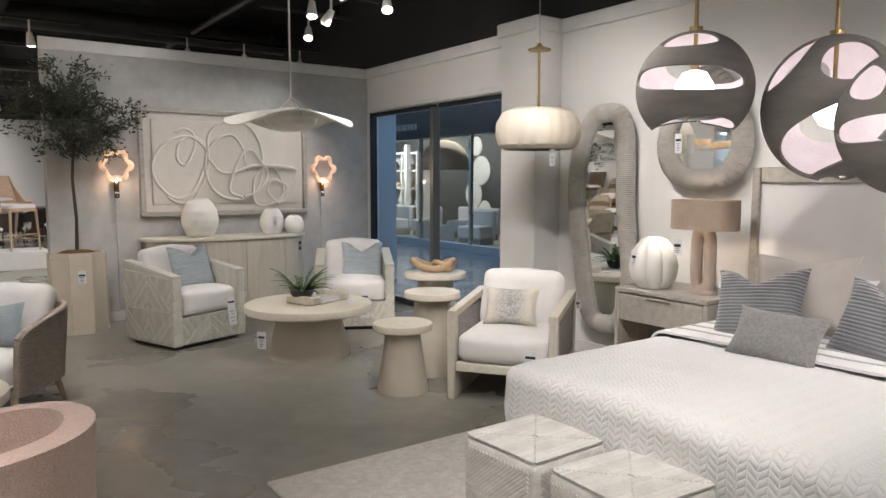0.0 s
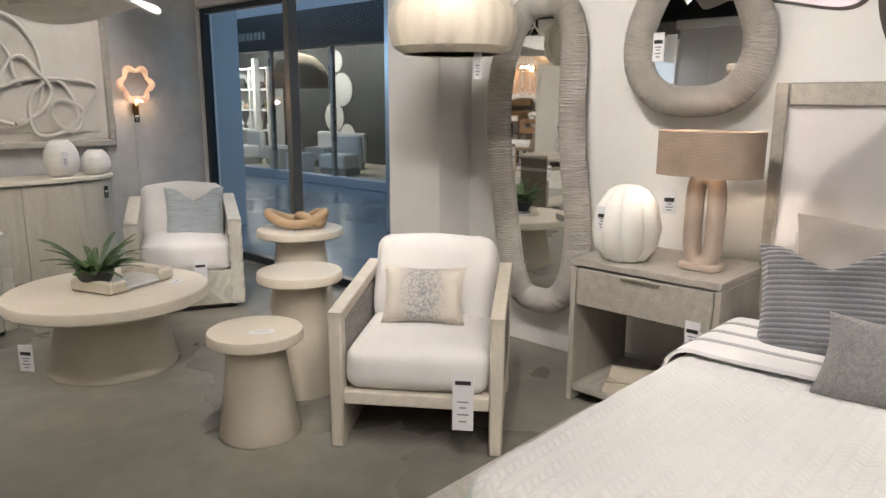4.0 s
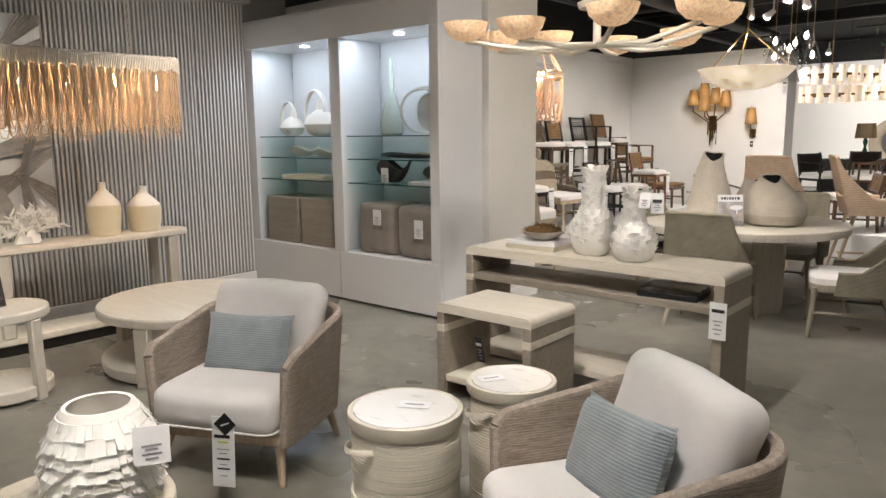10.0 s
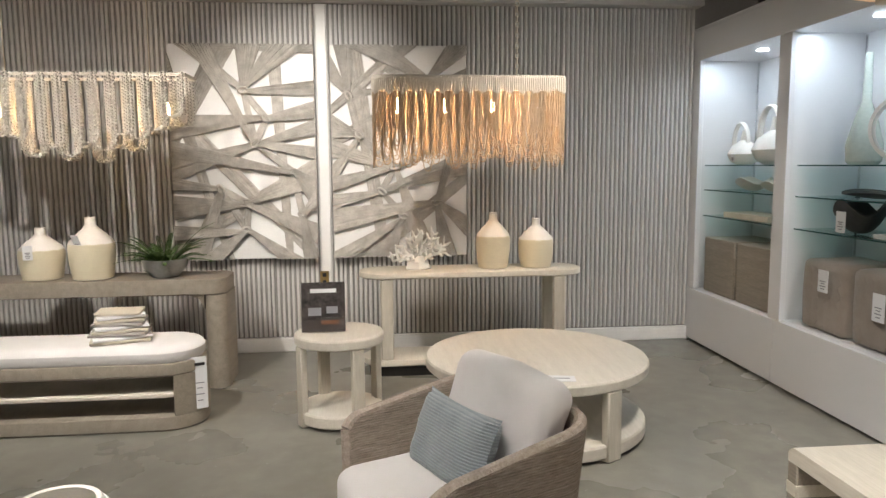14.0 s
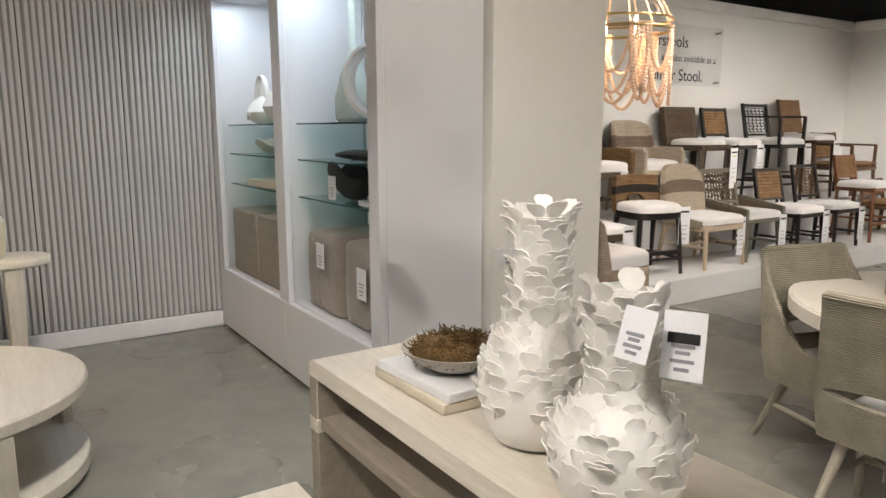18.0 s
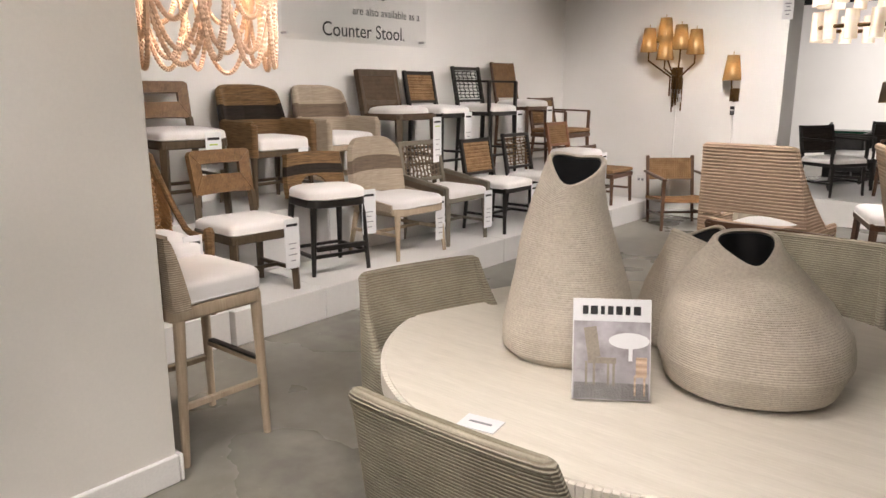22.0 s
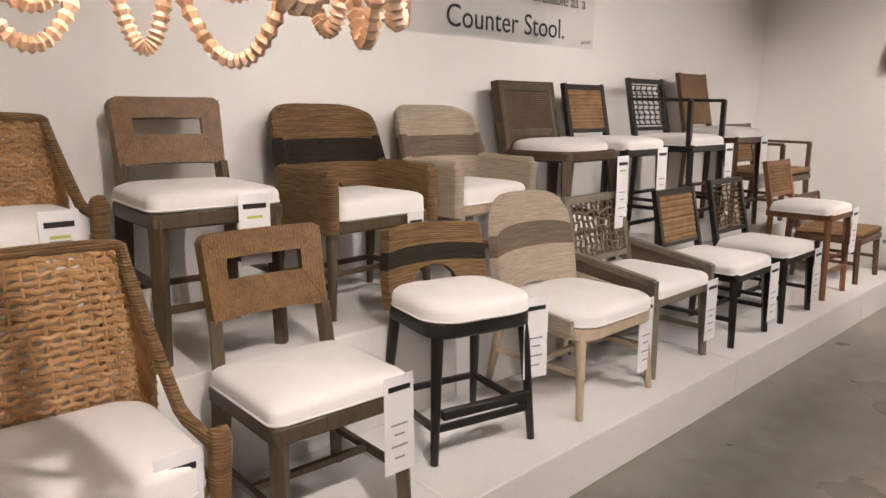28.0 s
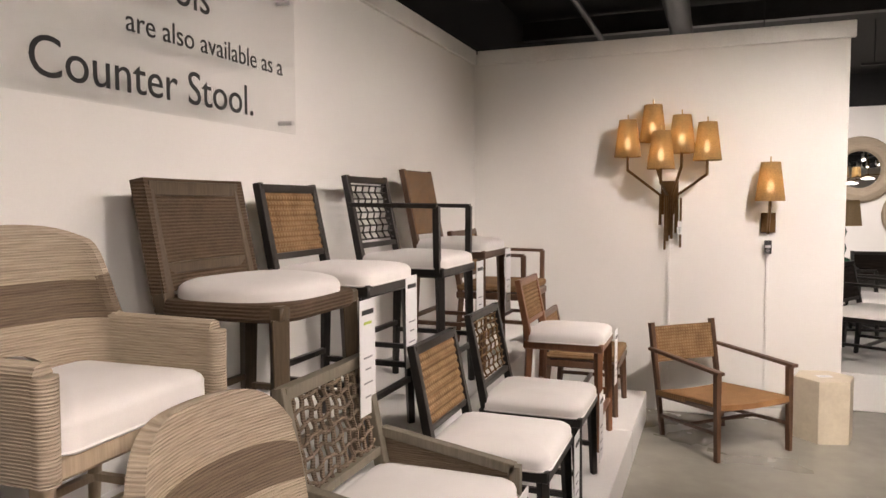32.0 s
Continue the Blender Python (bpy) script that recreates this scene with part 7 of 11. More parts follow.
# built-in shelf
def wall_unit():
    t = thing("wall_unit", "built-in white display cabinet with glass shelves", "cabinet", kind="structure")
    y0, y1 = 7.84, 8.42
    fr = [(-5.24, -5.1, 0.47, 2.4), (-3.93, -3.79, 0.47, 2.4), (-2.72, -2.62, 0.47, 2.4)]
    for a, b, z0, z1 in fr:
        part("stile", rbox(b - a, 0.04, z1 - z0, 0.003, (a + b) / 2, y0 + 0.02, (z0 + z1) / 2), M_SHELF, t)
    part("fascia", rbox(2.62, 0.04, 0.25, 0.003, -3.93, y0 + 0.02, 2.527), M_SHELF, t)
    part("base_panel", joinm(rbox(1.38, 0.04, 0.445, 0.003, -4.552, y0 + 0.02, 0.2445), rbox(1.236, 0.04, 0.445, 0.003, -3.24, y0 + 0.02, 0.2445)), M_SHELF, t)
    part("end_panel", rbox(0.03, y1 - y0 - 0.04, 2.65, 0.003, -2.637, (y0 + y1) / 2 + 0.02, 1.325), M_SHELF, t)
    part("partition", rbox(0.03, y1 - y0 - 0.045, 1.95, 0.002, -3.86, (y0 + y1) / 2 + 0.02, 1.44), M_SHELF, t)
    part("inner_side", rbox(0.03, y1 - y0 - 0.045, 1.95, 0.002, -5.2, (y0 + y1) / 2 + 0.02, 1.44), M_SHELF, t)
    part("back_panel", rbox(2.56, 0.02, 2.2, 0.002, -3.93, y1 - 0.012, 1.5), M_SHELF, t)
    part("floor_board", rbox(2.5, y1 - y0 - 0.06, 0.03, 0.003, -3.92, (y0 + y1) / 2 + 0.015, 0.452), M_SHELF, t)
    part("soffit", rbox(2.5, y1 - y0 - 0.06, 0.03, 0.003, -3.92, (y0 + y1) / 2 + 0.015, 2.42), M_SHELF, t)
    part("cap", rbox(2.62, y1 - y0, 0.02, 0.003, -3.93, (y0 + y1) / 2, 2.664), M_SHELF, t)
    for a, b in ((-5.18, -3.88), (-3.84, -2.66)):
        for z in (1.53, 1.32, 1.10):
            s = part("glass_shelf", rbox(b - a - 0.01, 0.42, 0.008, 0.001, (a + b) / 2, 8.16, z), M_SHGLASS, t, "clear green-edged glass shelf")
            part("glass_edge", rbox(b - a - 0.01, 0.004, 0.0085, 0.0005, (a + b) / 2, 7.948, z), M_GEDGE, s)
        m = (a + b) / 2
        part("downlight", at(lathe([(0.035, 0), (0.045, -0.004), (0.045, -0.01)], 18), m, 8.06, 2.404), G_COOL, t, "lit round downlight")
        dd = bpy.data.lights.new("shelf_light", "AREA")
        dd.energy, dd.size, dd.size_y, dd.shape, dd.color = 7.5, 1.1, 0.06, "RECTANGLE", (0.72, 0.86, 1.0)
        oo = new("shelf_light", dd)
        oo.matrix_world = look((m, 7.98, 2.395), (m, 8.16, 1.2))
        for xx in (a + 0.03, b - 0.03):
            part("shelf_standard", rbox(0.012, 0.01, 1.9, 0.001, xx, 8.38, 1.44), M_STEEL, t, "slotted metal shelf standard")


wall_unit()
for i, x in enumerate((-4.80, -4.26)):
    t = thing("cube_stool", "taupe wood-veneer cube stool in the wall unit", "stool", pose(x, 8.13, 0.468), "cubes in the wall unit")
    part("body", rbox(0.5, 0.44, 0.46, 0.008, 0, 0, 0.23), M_TAUPE, t)
    part("front_facet", fix(np.array([(-0.24, -0.222, 0.01), (0.24, -0.222, 0.01), (0.24, -0.222, 0.45), (-0.24, -0.222, 0.45), (0.02, -0.245, 0.24)]), [(0, 1, 4), (1, 2, 4), (2, 3, 4), (3, 0, 4), (0, 3, 2, 1)]), M_TAUPE, t)
for i, x in enumerate((-3.46, -2.96)):
    t = thing("ottoman", "taupe suede quilted cube ottoman in the wall unit", "ottoman", pose(x, 8.13, 0.468), "ottomans in the wall unit")
    part("body", cush(0.46, 0.42, 0.46, 0.05, 0.0, z=0.23, wob=0.006, seed=i), M_OTTO, t)
    for k in range(5):
        part("quilted_strip", joinm(*[at(cush(0.075, 0.012, 0.1, 0.005, n=3), -0.13 + 0.065 * k, -0.206, 0.09 + 0.09 * j, 0, 35 if k % 2 else -35, 0) for j in range(4)]), M_OTTO, t)
tag(-3.40, 7.885, 0.88, -90, 0.14, 0.1, False)
tag(-2.9, 7.885, 0.82, -90, 0.16, 0.1, False)


def ring_pot(x, y, z, r, label):
    t = thing("loop_vase", label, "vase", pose(x, y, z), "loop-handled vases")
    part("belly", lathe([(r * 0.45, 0), (r * 0.8, r * 0.2), (r, r * 0.65), (r * 0.75, r * 1.15), (r * 0.25, r * 1.5), (r * 0.16, r * 2.1), (r * 0.12, r * 2.1)], 36), M_MATTE, t)
    part("loop", tube(ring_path(36, lambda a: (-r * 0.45 + r * 0.85 * math.cos(a), 0.0, r * 1.35 + r * 1.25 * math.sin(a))), r * 0.16, 8, True, flat=0.5), M_MATTE, t, "flat ring handle")


def ring_sculpt(x, y, z, r, label, rz=0):
    t = thing("ring_sculpture", label, "sculpture", pose(x, y, z, 0, 0, rz))
    for k, (dx, q, a0) in enumerate(((0, 1.0, 25), (r * 0.55, 0.9, -30))):
        v, f = shell(lambda u, v: (q * r * math.cos(TAU * u), r * 0.35 * (v - 0.5) * 2, q * r * math.sin(TAU * u)), 48, 2, 0.02, True)
        part("ring", at((v, f), dx, 0.02 * k, q * r + 0.012, 0, 0, a0), M_MATTE, t, "flat cream ring")


ring_pot(-4.85, 8.12, 1.536, 0.13, "small cream vase with a ring handle on a glass shelf")
ring_pot(-4.4, 8.12, 1.536, 0.17, "cream vase with a ring handle on a glass shelf")
ring_sculpt(-3.02, 8.1, 1.536, 0.19, "cream double ring sculpture on a glass shelf", 20)
single("tall_bottle", lathe([(0.08, 0), (0.1, 0.02), (0.105, 0.12), (0.07, 0.26), (0.028, 0.38), (0.02, 0.68), (0.017, 0.68)], 36), M_CELADON, "tall pale green bottle vase on a glass shelf", "vase", pose(-3.42, 8.12, 1.535))


def leaf_bowl(x, y, z, rx, ry, mat, label, h=0.08):
    return single("bowl", shell(lambda u, v: (rx * (0.15 + 0.85 * v) * math.cos(TAU * u), ry * (0.15 + 0.85 * v) * math.sin(TAU * u), 0.012 + h * v * v * (1 + 0.3 * math.sin(3 * TAU * u))), 40, 8, 0.014, True), mat, label, "bowl", pose(x, y, z), "bowls on the glass shelves")


leaf_bowl(-4.65, 8.1, 1.326, 0.19, 0.11, M_PALETOP, "carved pale wood leaf bowl on a glass shelf", 0.075)
leaf_bowl(-4.3, 8.1, 1.326, 0.16, 0.1, M_PALETOP, "carved pale wood leaf bowl on a glass shelf", 0.06)
leaf_bowl(-3.15, 8.1, 1.326, 0.38, 0.14, M_DARKSTONE, "long charcoal tray bowl on a glass shelf", 0.03)
leaf_bowl(-2.95, 8.1, 1.335, 0.2, 0.09, M_NATURAL, "shallow brown wood bowl on a glass shelf", 0.025)
leaf_bowl(-3.38, 8.1, 1.106, 0.17, 0.14, M_DARKSTONE, "charcoal stoneware bowl on a glass shelf", 0.16)
leaf_bowl(-2.88, 8.1, 1.14, 0.12, 0.1, M_DARKSTONE, "small charcoal bowl on a book", 0.09)
books(-2.92, 8.1, 1.106, 0, ((0.36, 0.25, 0.028),), (M_PAPER,), "white book on a glass shelf")
books(-4.55, 8.1, 1.106, 2, ((0.62, 0.25, 0.045),), (M_BOOK,), "long cream box on a glass shelf")
tag(-3.35, 7.945, 1.25, -90, 0.13, 0.09, False)
tag(-4.70, 7.945, 1.62, -90, 0.06, 0.07, False)


# fibre wall panels
def rim_point(k, w, h):
    """A point on the rim of a w by h panel: k runs 0 to 4 from the top left corner clockwise."""
    k %= 4
    f = k - int(k)
    return np.array(((-w / 2 + w * f, h / 2), (w / 2, h / 2 - h * f), (w / 2 - w * f, -h / 2), (-w / 2, -h / 2 + h * f))[int(k)])


def fibre_panel(y0, y1, seed, label, knots, ties, spans):
    """White board with fans of cord drawn from the rim to knots (ties: knot, rim place, half width) and bands from rim to rim (spans: rim place, rim place, half width)."""
    t = thing("wall_art", label, "wall art", pose(-5.205, (y0 + y1) / 2, 1.655), "fibre wall panels")
    w, h = y1 - y0, 1.71
    part("board", rbox(0.05, w, h, 0.004, 0.03, 0, 0), M_TRIM, t)
    rnd = random.Random(seed)
    K = [np.array((-w / 2 + w * a, h / 2 - h * b)) for a, b in knots]
    bands = []
    for p, q, hw in spans:
        bands.append((rim_point(p, w, h), rim_point(q, w, h), hw, hw * rnd.uniform(0.55, 0.8), 0.0))
    for i, a in enumerate(K):
        near = sorted(range(len(K)), key=lambda j: np.linalg.norm(K[j] - a))[1:3]
        for j in near:
            if j > i:
                bands.append((a, K[j], 0.022, 0.03, 0.004))
    for i, p, hw in ties:
        bands.append((rim_point(p, w, h), K[i] + np.array((rnd.uniform(-0.012, 0.012), rnd.uniform(-0.012, 0.012))), hw, rnd.uniform(0.014, 0.022), 0.012))
    for b, (p, q, w0, w1, lift) in enumerate(bands):
        d = (q - p) / np.linalg.norm(q - p)
        nrm = np.array((-d[1], d[0]))
        w0, w1 = w0 * 1.0, w1 * 0.95
        n = max(5, int(w0 * 2 / 0.009))
        jit = [rnd.uniform(0.3, 1.7) for _ in range(n + 1)]
        rows = []
        for i in range(n * 4 + 1):
            k = (i / (n * 4) - 0.5) * 2
            a, c = p + nrm * w0 * k, q + nrm * w1 * k
            t0, t1 = (-0.4, 1.0) if lift > 0.01 else (-0.4, 1.4) if lift == 0.0 else (0.0, 1.0)
            for o, e, lim in ((a[0], c[0] - a[0], w / 2), (a[1], c[1] - a[1], h / 2)):
                if abs(e) > 1e-9:
                    s0, s1 = sorted(((-lim - o) / e, (lim - o) / e))
                    t0, t1 = max(t0, s0), min(t1, s1)
                elif abs(o) > lim:
                    t1 = -1
            if t1 - t0 > 0.05:
                rows.append((i, a + (c - a) * t0, a + (c - a) * t1))
        if len(rows) < 8:
            continue
        zz = 0.057 + 0.0011 * b

        def strip(u, v):
            i, a2, c2 = rows[min(len(rows) - 1, int(round(u * (len(rows) - 1))))]
            m2 = a2 + (c2 - a2) * v
            return zz + 0.0055 * jit[i // 4] * abs(math.sin(math.pi * i / 4)) + lift * v * v + 0.006 * math.sin(math.pi * v), m2[0], m2[1]
        part("cord_band", shell(strip, len(rows) - 1, 8, 0.003), M_GREYCORDS, t, "band of grey pulled cords")
    for a in K:
        part("knot", at(tube([(0, 0.035 * math.cos(c), 0.02 * math.sin(c)) for c in np.linspace(0.3, 5.6, 10)], 0.012, 7), 0.095, a[0], a[1], rnd.uniform(-60, 60)), M_GREYCORDS, t, "twisted cord knot")


M_GREYCORDS = material("greige fibre cord", (0.55, 0.52, 0.475), (0.36, 0.335, 0.3), rough=0.7, scale=14, fine=120, bump=0.5, random=0.14)
fibre_panel(3.51, 4.64, 8, "tall wall panel of criss-crossed grey fibre bands",
            ((0.51, 0.21), (0.66, 0.34), (0.58, 0.455), (0.33, 0.665), (0.52, 0.735), (0.83, 0.585), (0.9, 0.79), (0.5, 0.86)),
            ((0, 0.12, 0.05), (0, 0.55, 0.1), (0, 0.8, 0.11), (0, 1.2, 0.06), (1, 3.62, 0.1), (1, 1.3, 0.07), (2, 0.22, 0.075), (2, 3.42, 0.09), (2, 1.5, 0.05), (2, 1.38, 0.06), (3, 3.36, 0.05), (3, 2.85, 0.09), (4, 3.25, 0.1), (4, 1.88, 0.08), (4, 1.62, 0.07), (5, 1.68, 0.1), (5, 3.52, 0.07), (6, 2.05, 0.06), (6, 1.72, 0.05), (7, 3.13, 0.06), (7, 2.75, 0.07), (7, 2.2, 0.06)),
            ((0.38, 3.55, 0.09), (3.7, 2.0, 0.06), (0.72, 2.2, 0.05), (3.05, 1.55, 0.06), (0.93, 0.45, 0.07), (3.85, 2.62, 0.05)))
fibre_panel(4.77, 5.87, 9, "tall wall panel of criss-crossed grey fibre bands",
            ((0.13, 0.235), (0.2, 0.42), (0.46, 0.57), (0.36, 0.685), (0.77, 0.74), (0.52, 0.805), (0.72, 0.16)),
            ((0, 3.88, 0.06), (0, 0.1, 0.08), (1, 3.62, 0.09), (1, 3.4, 0.05), (2, 3.52, 0.07), (2, 3.35, 0.06), (2, 1.35, 0.07), (2, 2.3, 0.09), (3, 3.27, 0.06), (3, 1.55, 0.1), (4, 3.18, 0.1), (4, 1.3, 0.08), (4, 1.85, 0.07), (4, 2.15, 0.08), (5, 2.95, 0.07), (5, 2.6, 0.07), (6, 0.95, 0.09), (6, 0.3, 0.09), (6, 1.25, 0.06)),
            ((0.16, 2.62, 0.07), (0.28, 1.45, 0.06), (3.55, 1.12, 0.05), (2.75, 1.62, 0.06), (0.55, 3.7, 0.06)))
t = thing("wall_outlet", "brown and steel power outlet on the ribbed wall", "outlet", pose(-5.2, 4.68, 0.62))
part("plate", rbox(0.02, 0.07, 0.12, 0.004, 0.01, 0, 0), M_BRASS, t)
part("socket", joinm(rbox(0.01, 0.03, 0.03, 0.003, 0.022, 0, 0.03), rbox(0.01, 0.03, 0.03, 0.003, 0.022, 0, -0.03)), M_INK, t)


# consoles, bench, tables
def oval_console(x, y0, y1, label):
    t = thing("console_table", label, "console table", pose(x, (y0 + y1) / 2, 0))
    hy, hx, h = (y1 - y0) / 2, 0.2, 0.775
    part("top", slab(stadium(hx, hy, 0.19, 12), h - 0.045, h, 0.008), M_WHITEWOOD, t)
    part("base", slab(stadium(hx - 0.01, hy - 0.02, 0.18, 12), 0.08, 0.13, 0.008), M_WHITEWOOD, t)
    part("plinth", slab(stadium(hx - 0.04, hy - 0.06, 0.15, 12), 0, 0.08, 0.004), M_BLACKWOOD, t)
    for sy in (-1, 1):
        for sx in (-1, 1):
            part("leg", rbox(0.05, 0.09, h - 0.175, 0.008, sx * (hx - 0.035), sy * (hy - 0.2), 0.13 + (h - 0.175) / 2), M_WHITEWOODZ, t)


oval_console(-4.55, 4.98, 6.66, "long oval whitewashed console table before the ribbed wall")


def arch_console(x, y0, y1, label):
    t = thing("console_table", label, "console table", pose(x, (y0 + y1) / 2, 0))
    hy, h, d = (y1 - y0) / 2, 0.78, 0.42
    part("top", slab(stadium(d / 2, hy, 0.1, 8), h - 0.11, h, 0.006), M_TAUPE, t)
    for s in (-1, 1):
        part("leg", slab([(px, s * (hy - 0.075) + py) for px, py in stadium(d / 2, 0.075, 0.07, 8)], 0.0, h - 0.112, 0.004), M_TAUPE, t)
        part("corner_bracket", fix(np.array([(sx, s * (hy - 0.15 - a), h - 0.112 - b) for sx in (-d / 2 + 0.02, d / 2 - 0.02) for a, b in ((0, 0), (0.1, 0), (0.03, 0.03), (0, 0.1))]), [(0, 1, 2, 3), (4, 5, 6, 7), (0, 1, 5, 4), (1, 2, 6, 5), (2, 3, 7, 6), (3, 0, 4, 7)]), M_TAUPE, t)
    part("low_rail", rbox(d - 0.1, 2 * hy - 0.32, 0.05, 0.006, 0, 0, 0.05), M_TAUPE, t)


arch_console(-4.46, 2.0, 4.06, "taupe wood console table with rounded corners")


def oval_bench(x, y0, y1):
    t = thing("bench", "oval taupe bench with a white cushion and open shelves", "bench", pose(x, (y0 + y1) / 2, 0))
    hy, hx = (y1 - y0) / 2, 0.24
    o = stadium(hx, hy, 0.23, 14)
    part("base", slab(o, 0.0, 0.09, 0.012), M_TAUPE, t)
    part("shelf", slab([(a * 0.93, b * 0.97) for a, b in o], 0.2, 0.225, 0.006), M_WHITEWOOD, t)
    part("top_rail", slab(o, 0.33, 0.41, 0.012), M_TAUPE, t)
    for s in (-1, 1):
        part("end_post", shell(lambda u, v: (0.22 * math.cos(math.pi * (u * 0.76 + 0.12)), s * (hy - 0.235 + 0.222 * math.sin(math.pi * (u * 0.76 + 0.12))), 0.088 + 0.245 * v), 20, 4, 0.035), M_TAUPE, t)
    part("cushion", prism([(a * 0.98, b * 0.985) for a, b in o], [(0.41, 0.01), (0.425, 0.0), (0.47, 0.0), (0.495, 0.02), (0.508, 0.06), (0.512, 0.12)]), M_FABRIC, t, "white upholstered pad")


oval_bench(-3.68, 2.36, 4.05)
tag(-3.55, 4.03, 0.42, 20, 0.32, 0.09, True)
t = thing("fabric_swatches", "stack of folded cream fabric swatches on the bench", "fabric", pose(-3.68, 3.55, 0.512, 0, 0, 15))
for i in range(9):
    part("swatch", at(cush(0.3 - 0.012 * i, 0.34 - 0.01 * i, 0.022, 0.009, 0.003, n=5, wob=0.006, seed=i), 0, 0, 0.012 + 0.02 * i, 0, 0, 9 * math.sin(i * 2.1)), [M_BOOK, M_SHEET, M_TAUPEPIL][i % 3 if i < 8 else 0], t)


def cage_table(name, cat, label, x, y, r, h, ntop, leg_w, shelf, group=""):
    t = thing(name, label, cat, pose(x, y, 0), group)
    part("top", lathe([(r - 0.008, h - 0.06), (r, h - 0.052), (r, h - 0.01), (r - 0.008, h)], 64), M_PALETOP, t)
    part("base_ring", lathe([(r - 0.02, 0.02), (r - 0.012, 0.03), (r - 0.012, 0.085), (r - 0.02, 0.095)], 64), M_PALETOP, t)
    for k in range(ntop):
        a = TAU * (k + 0.3) / ntop
        part("post", at(rbox(leg_w * 0.55, leg_w, h - 0.062, 0.006), (r - leg_w * 0.3) * math.cos(a), (r - leg_w * 0.3) * math.sin(a), (h - 0.062) / 2, 0, 0, math.degrees(a)), M_WHITEWOODZ, t)
    return t


cage_table("side_table", "side table", "round whitewashed open drum side table", -3.55, 4.87, 0.27, 0.55, 4, 0.075, True)
cage_table("coffee_table", "coffee table", "large round whitewashed two-tier coffee table", -3.3, 6.03, 0.65, 0.44, 4, 0.1, True)
paper_slip(-2.78, 6.05, 0.44, 80, 0.14, 0.1)


def catalogue(x, y, z, yaw, w, h, photo, label):
    t = thing("catalogue", label, "magazine", pose(x, y, z, 0, -14, yaw))
    part("cover", rbox(0.006, w, h, 0.001, 0, 0, h / 2 + 0.004), M_PAPER if photo == M_PHOTO else photo, t)
    if photo == M_PHOTO:
        part("picture", rbox(0.002, w * 0.97, h * 0.78, 0.0005, 0.0042, 0, h * 0.4), M_PHOTO, t, "colour photo of a chair and a table")
        k = 0.0056
        part("table_picture", joinm(at(lathe([(w * 0.26, 0), (w * 0.26, 0.0006)], 24), k, w * 0.22, h * 0.6, 0, 90, 0, (0.4, 1, 1)), rbox(0.001, w * 0.05, h * 0.2, 0.0003, k, w * 0.24, h * 0.5)), M_PAPER, t, "printed white round table")
        part("chair_picture", joinm(fix(np.array([(k + q, y * w, z * h) for q in (0, 0.0006) for y, z in ((-0.36, 0.72), (-0.2, 0.74), (-0.14, 0.44), (-0.3, 0.42))]), [(0, 1, 2, 3), (4, 5, 6, 7), (0, 1, 5, 4), (1, 2, 6, 5), (2, 3, 7, 6), (3, 0, 4, 7)]), rbox(0.001, w * 0.36, h * 0.06, 0.0003, k, -w * 0.12, h * 0.4), *[rbox(0.001, w * 0.03, h * 0.24, 0.0003, k, w * q, h * 0.27) for q in (-0.32, -0.22, -0.04, 0.03)]), M_TAUPE, t, "printed taupe chair")
        part("second_chair_picture", joinm(rbox(0.001, w * 0.14, h * 0.2, 0.0003, k, w * 0.38, h * 0.34), *[rbox(0.001, w * 0.025, h * 0.2, 0.0003, k, w * q, h * 0.16) for q in (0.3, 0.42)]), M_BEIGE, t, "printed beige chair")
        part("rug_picture", rbox(0.001, w * 0.95, h * 0.16, 0.0003, 0.005, 0, h * 0.1), M_GREYKNIT, t, "printed grey carpet")
        for q, (ty, tw) in enumerate(((-0.34, 0.07), (-0.23, 0.09), (-0.12, 0.05), (-0.02, 0.07), (0.09, 0.08), (0.2, 0.06), (0.32, 0.09))):
            part("title_print", rbox(0.002, w * tw, h * 0.085, 0.0005, 0.0042, w * ty, h * 0.9), M_INK, t, "bold black title print")
    else:
        part("title_bar", rbox(0.002, w * 0.6, h * 0.08, 0.0005, 0.0042, 0, h * 0.84), M_PAPER, t, "white title print")
        part("picture", joinm(rbox(0.002, w * 0.3, h * 0.16, 0.0005, 0.0042, -w * 0.2, h * 0.42), rbox(0.002, w * 0.26, h * 0.14, 0.0005, 0.0042, w * 0.2, h * 0.45)), M_GREYINK, t)
        part("red_picture", rbox(0.002, w * 0.4, h * 0.08, 0.0005, 0.0042, w * 0.15, h * 0.2), M_TEAK, t)
    part("stand_back", rbox(0.004, w * 1.02, h * 0.5, 0.001, -0.006, 0, h * 0.25), M_ACRYL, t, "clear acrylic stand")
    part("stand_foot", rbox(0.016, w * 1.02, 0.004, 0.001, 0.005, 0, 0.002), M_ACRYL, t)
    part("stand_pocket", rbox(0.004, w * 1.02, h * 0.3, 0.001, 0.014, 0, h * 0.15 + 0.004), M_ACRYL, t)
    return t


catalogue(-3.52, 4.78, 0.552, 2, 0.26, 0.3, M_PHOTODK, "dark-covered catalogue standing on the drum side table")


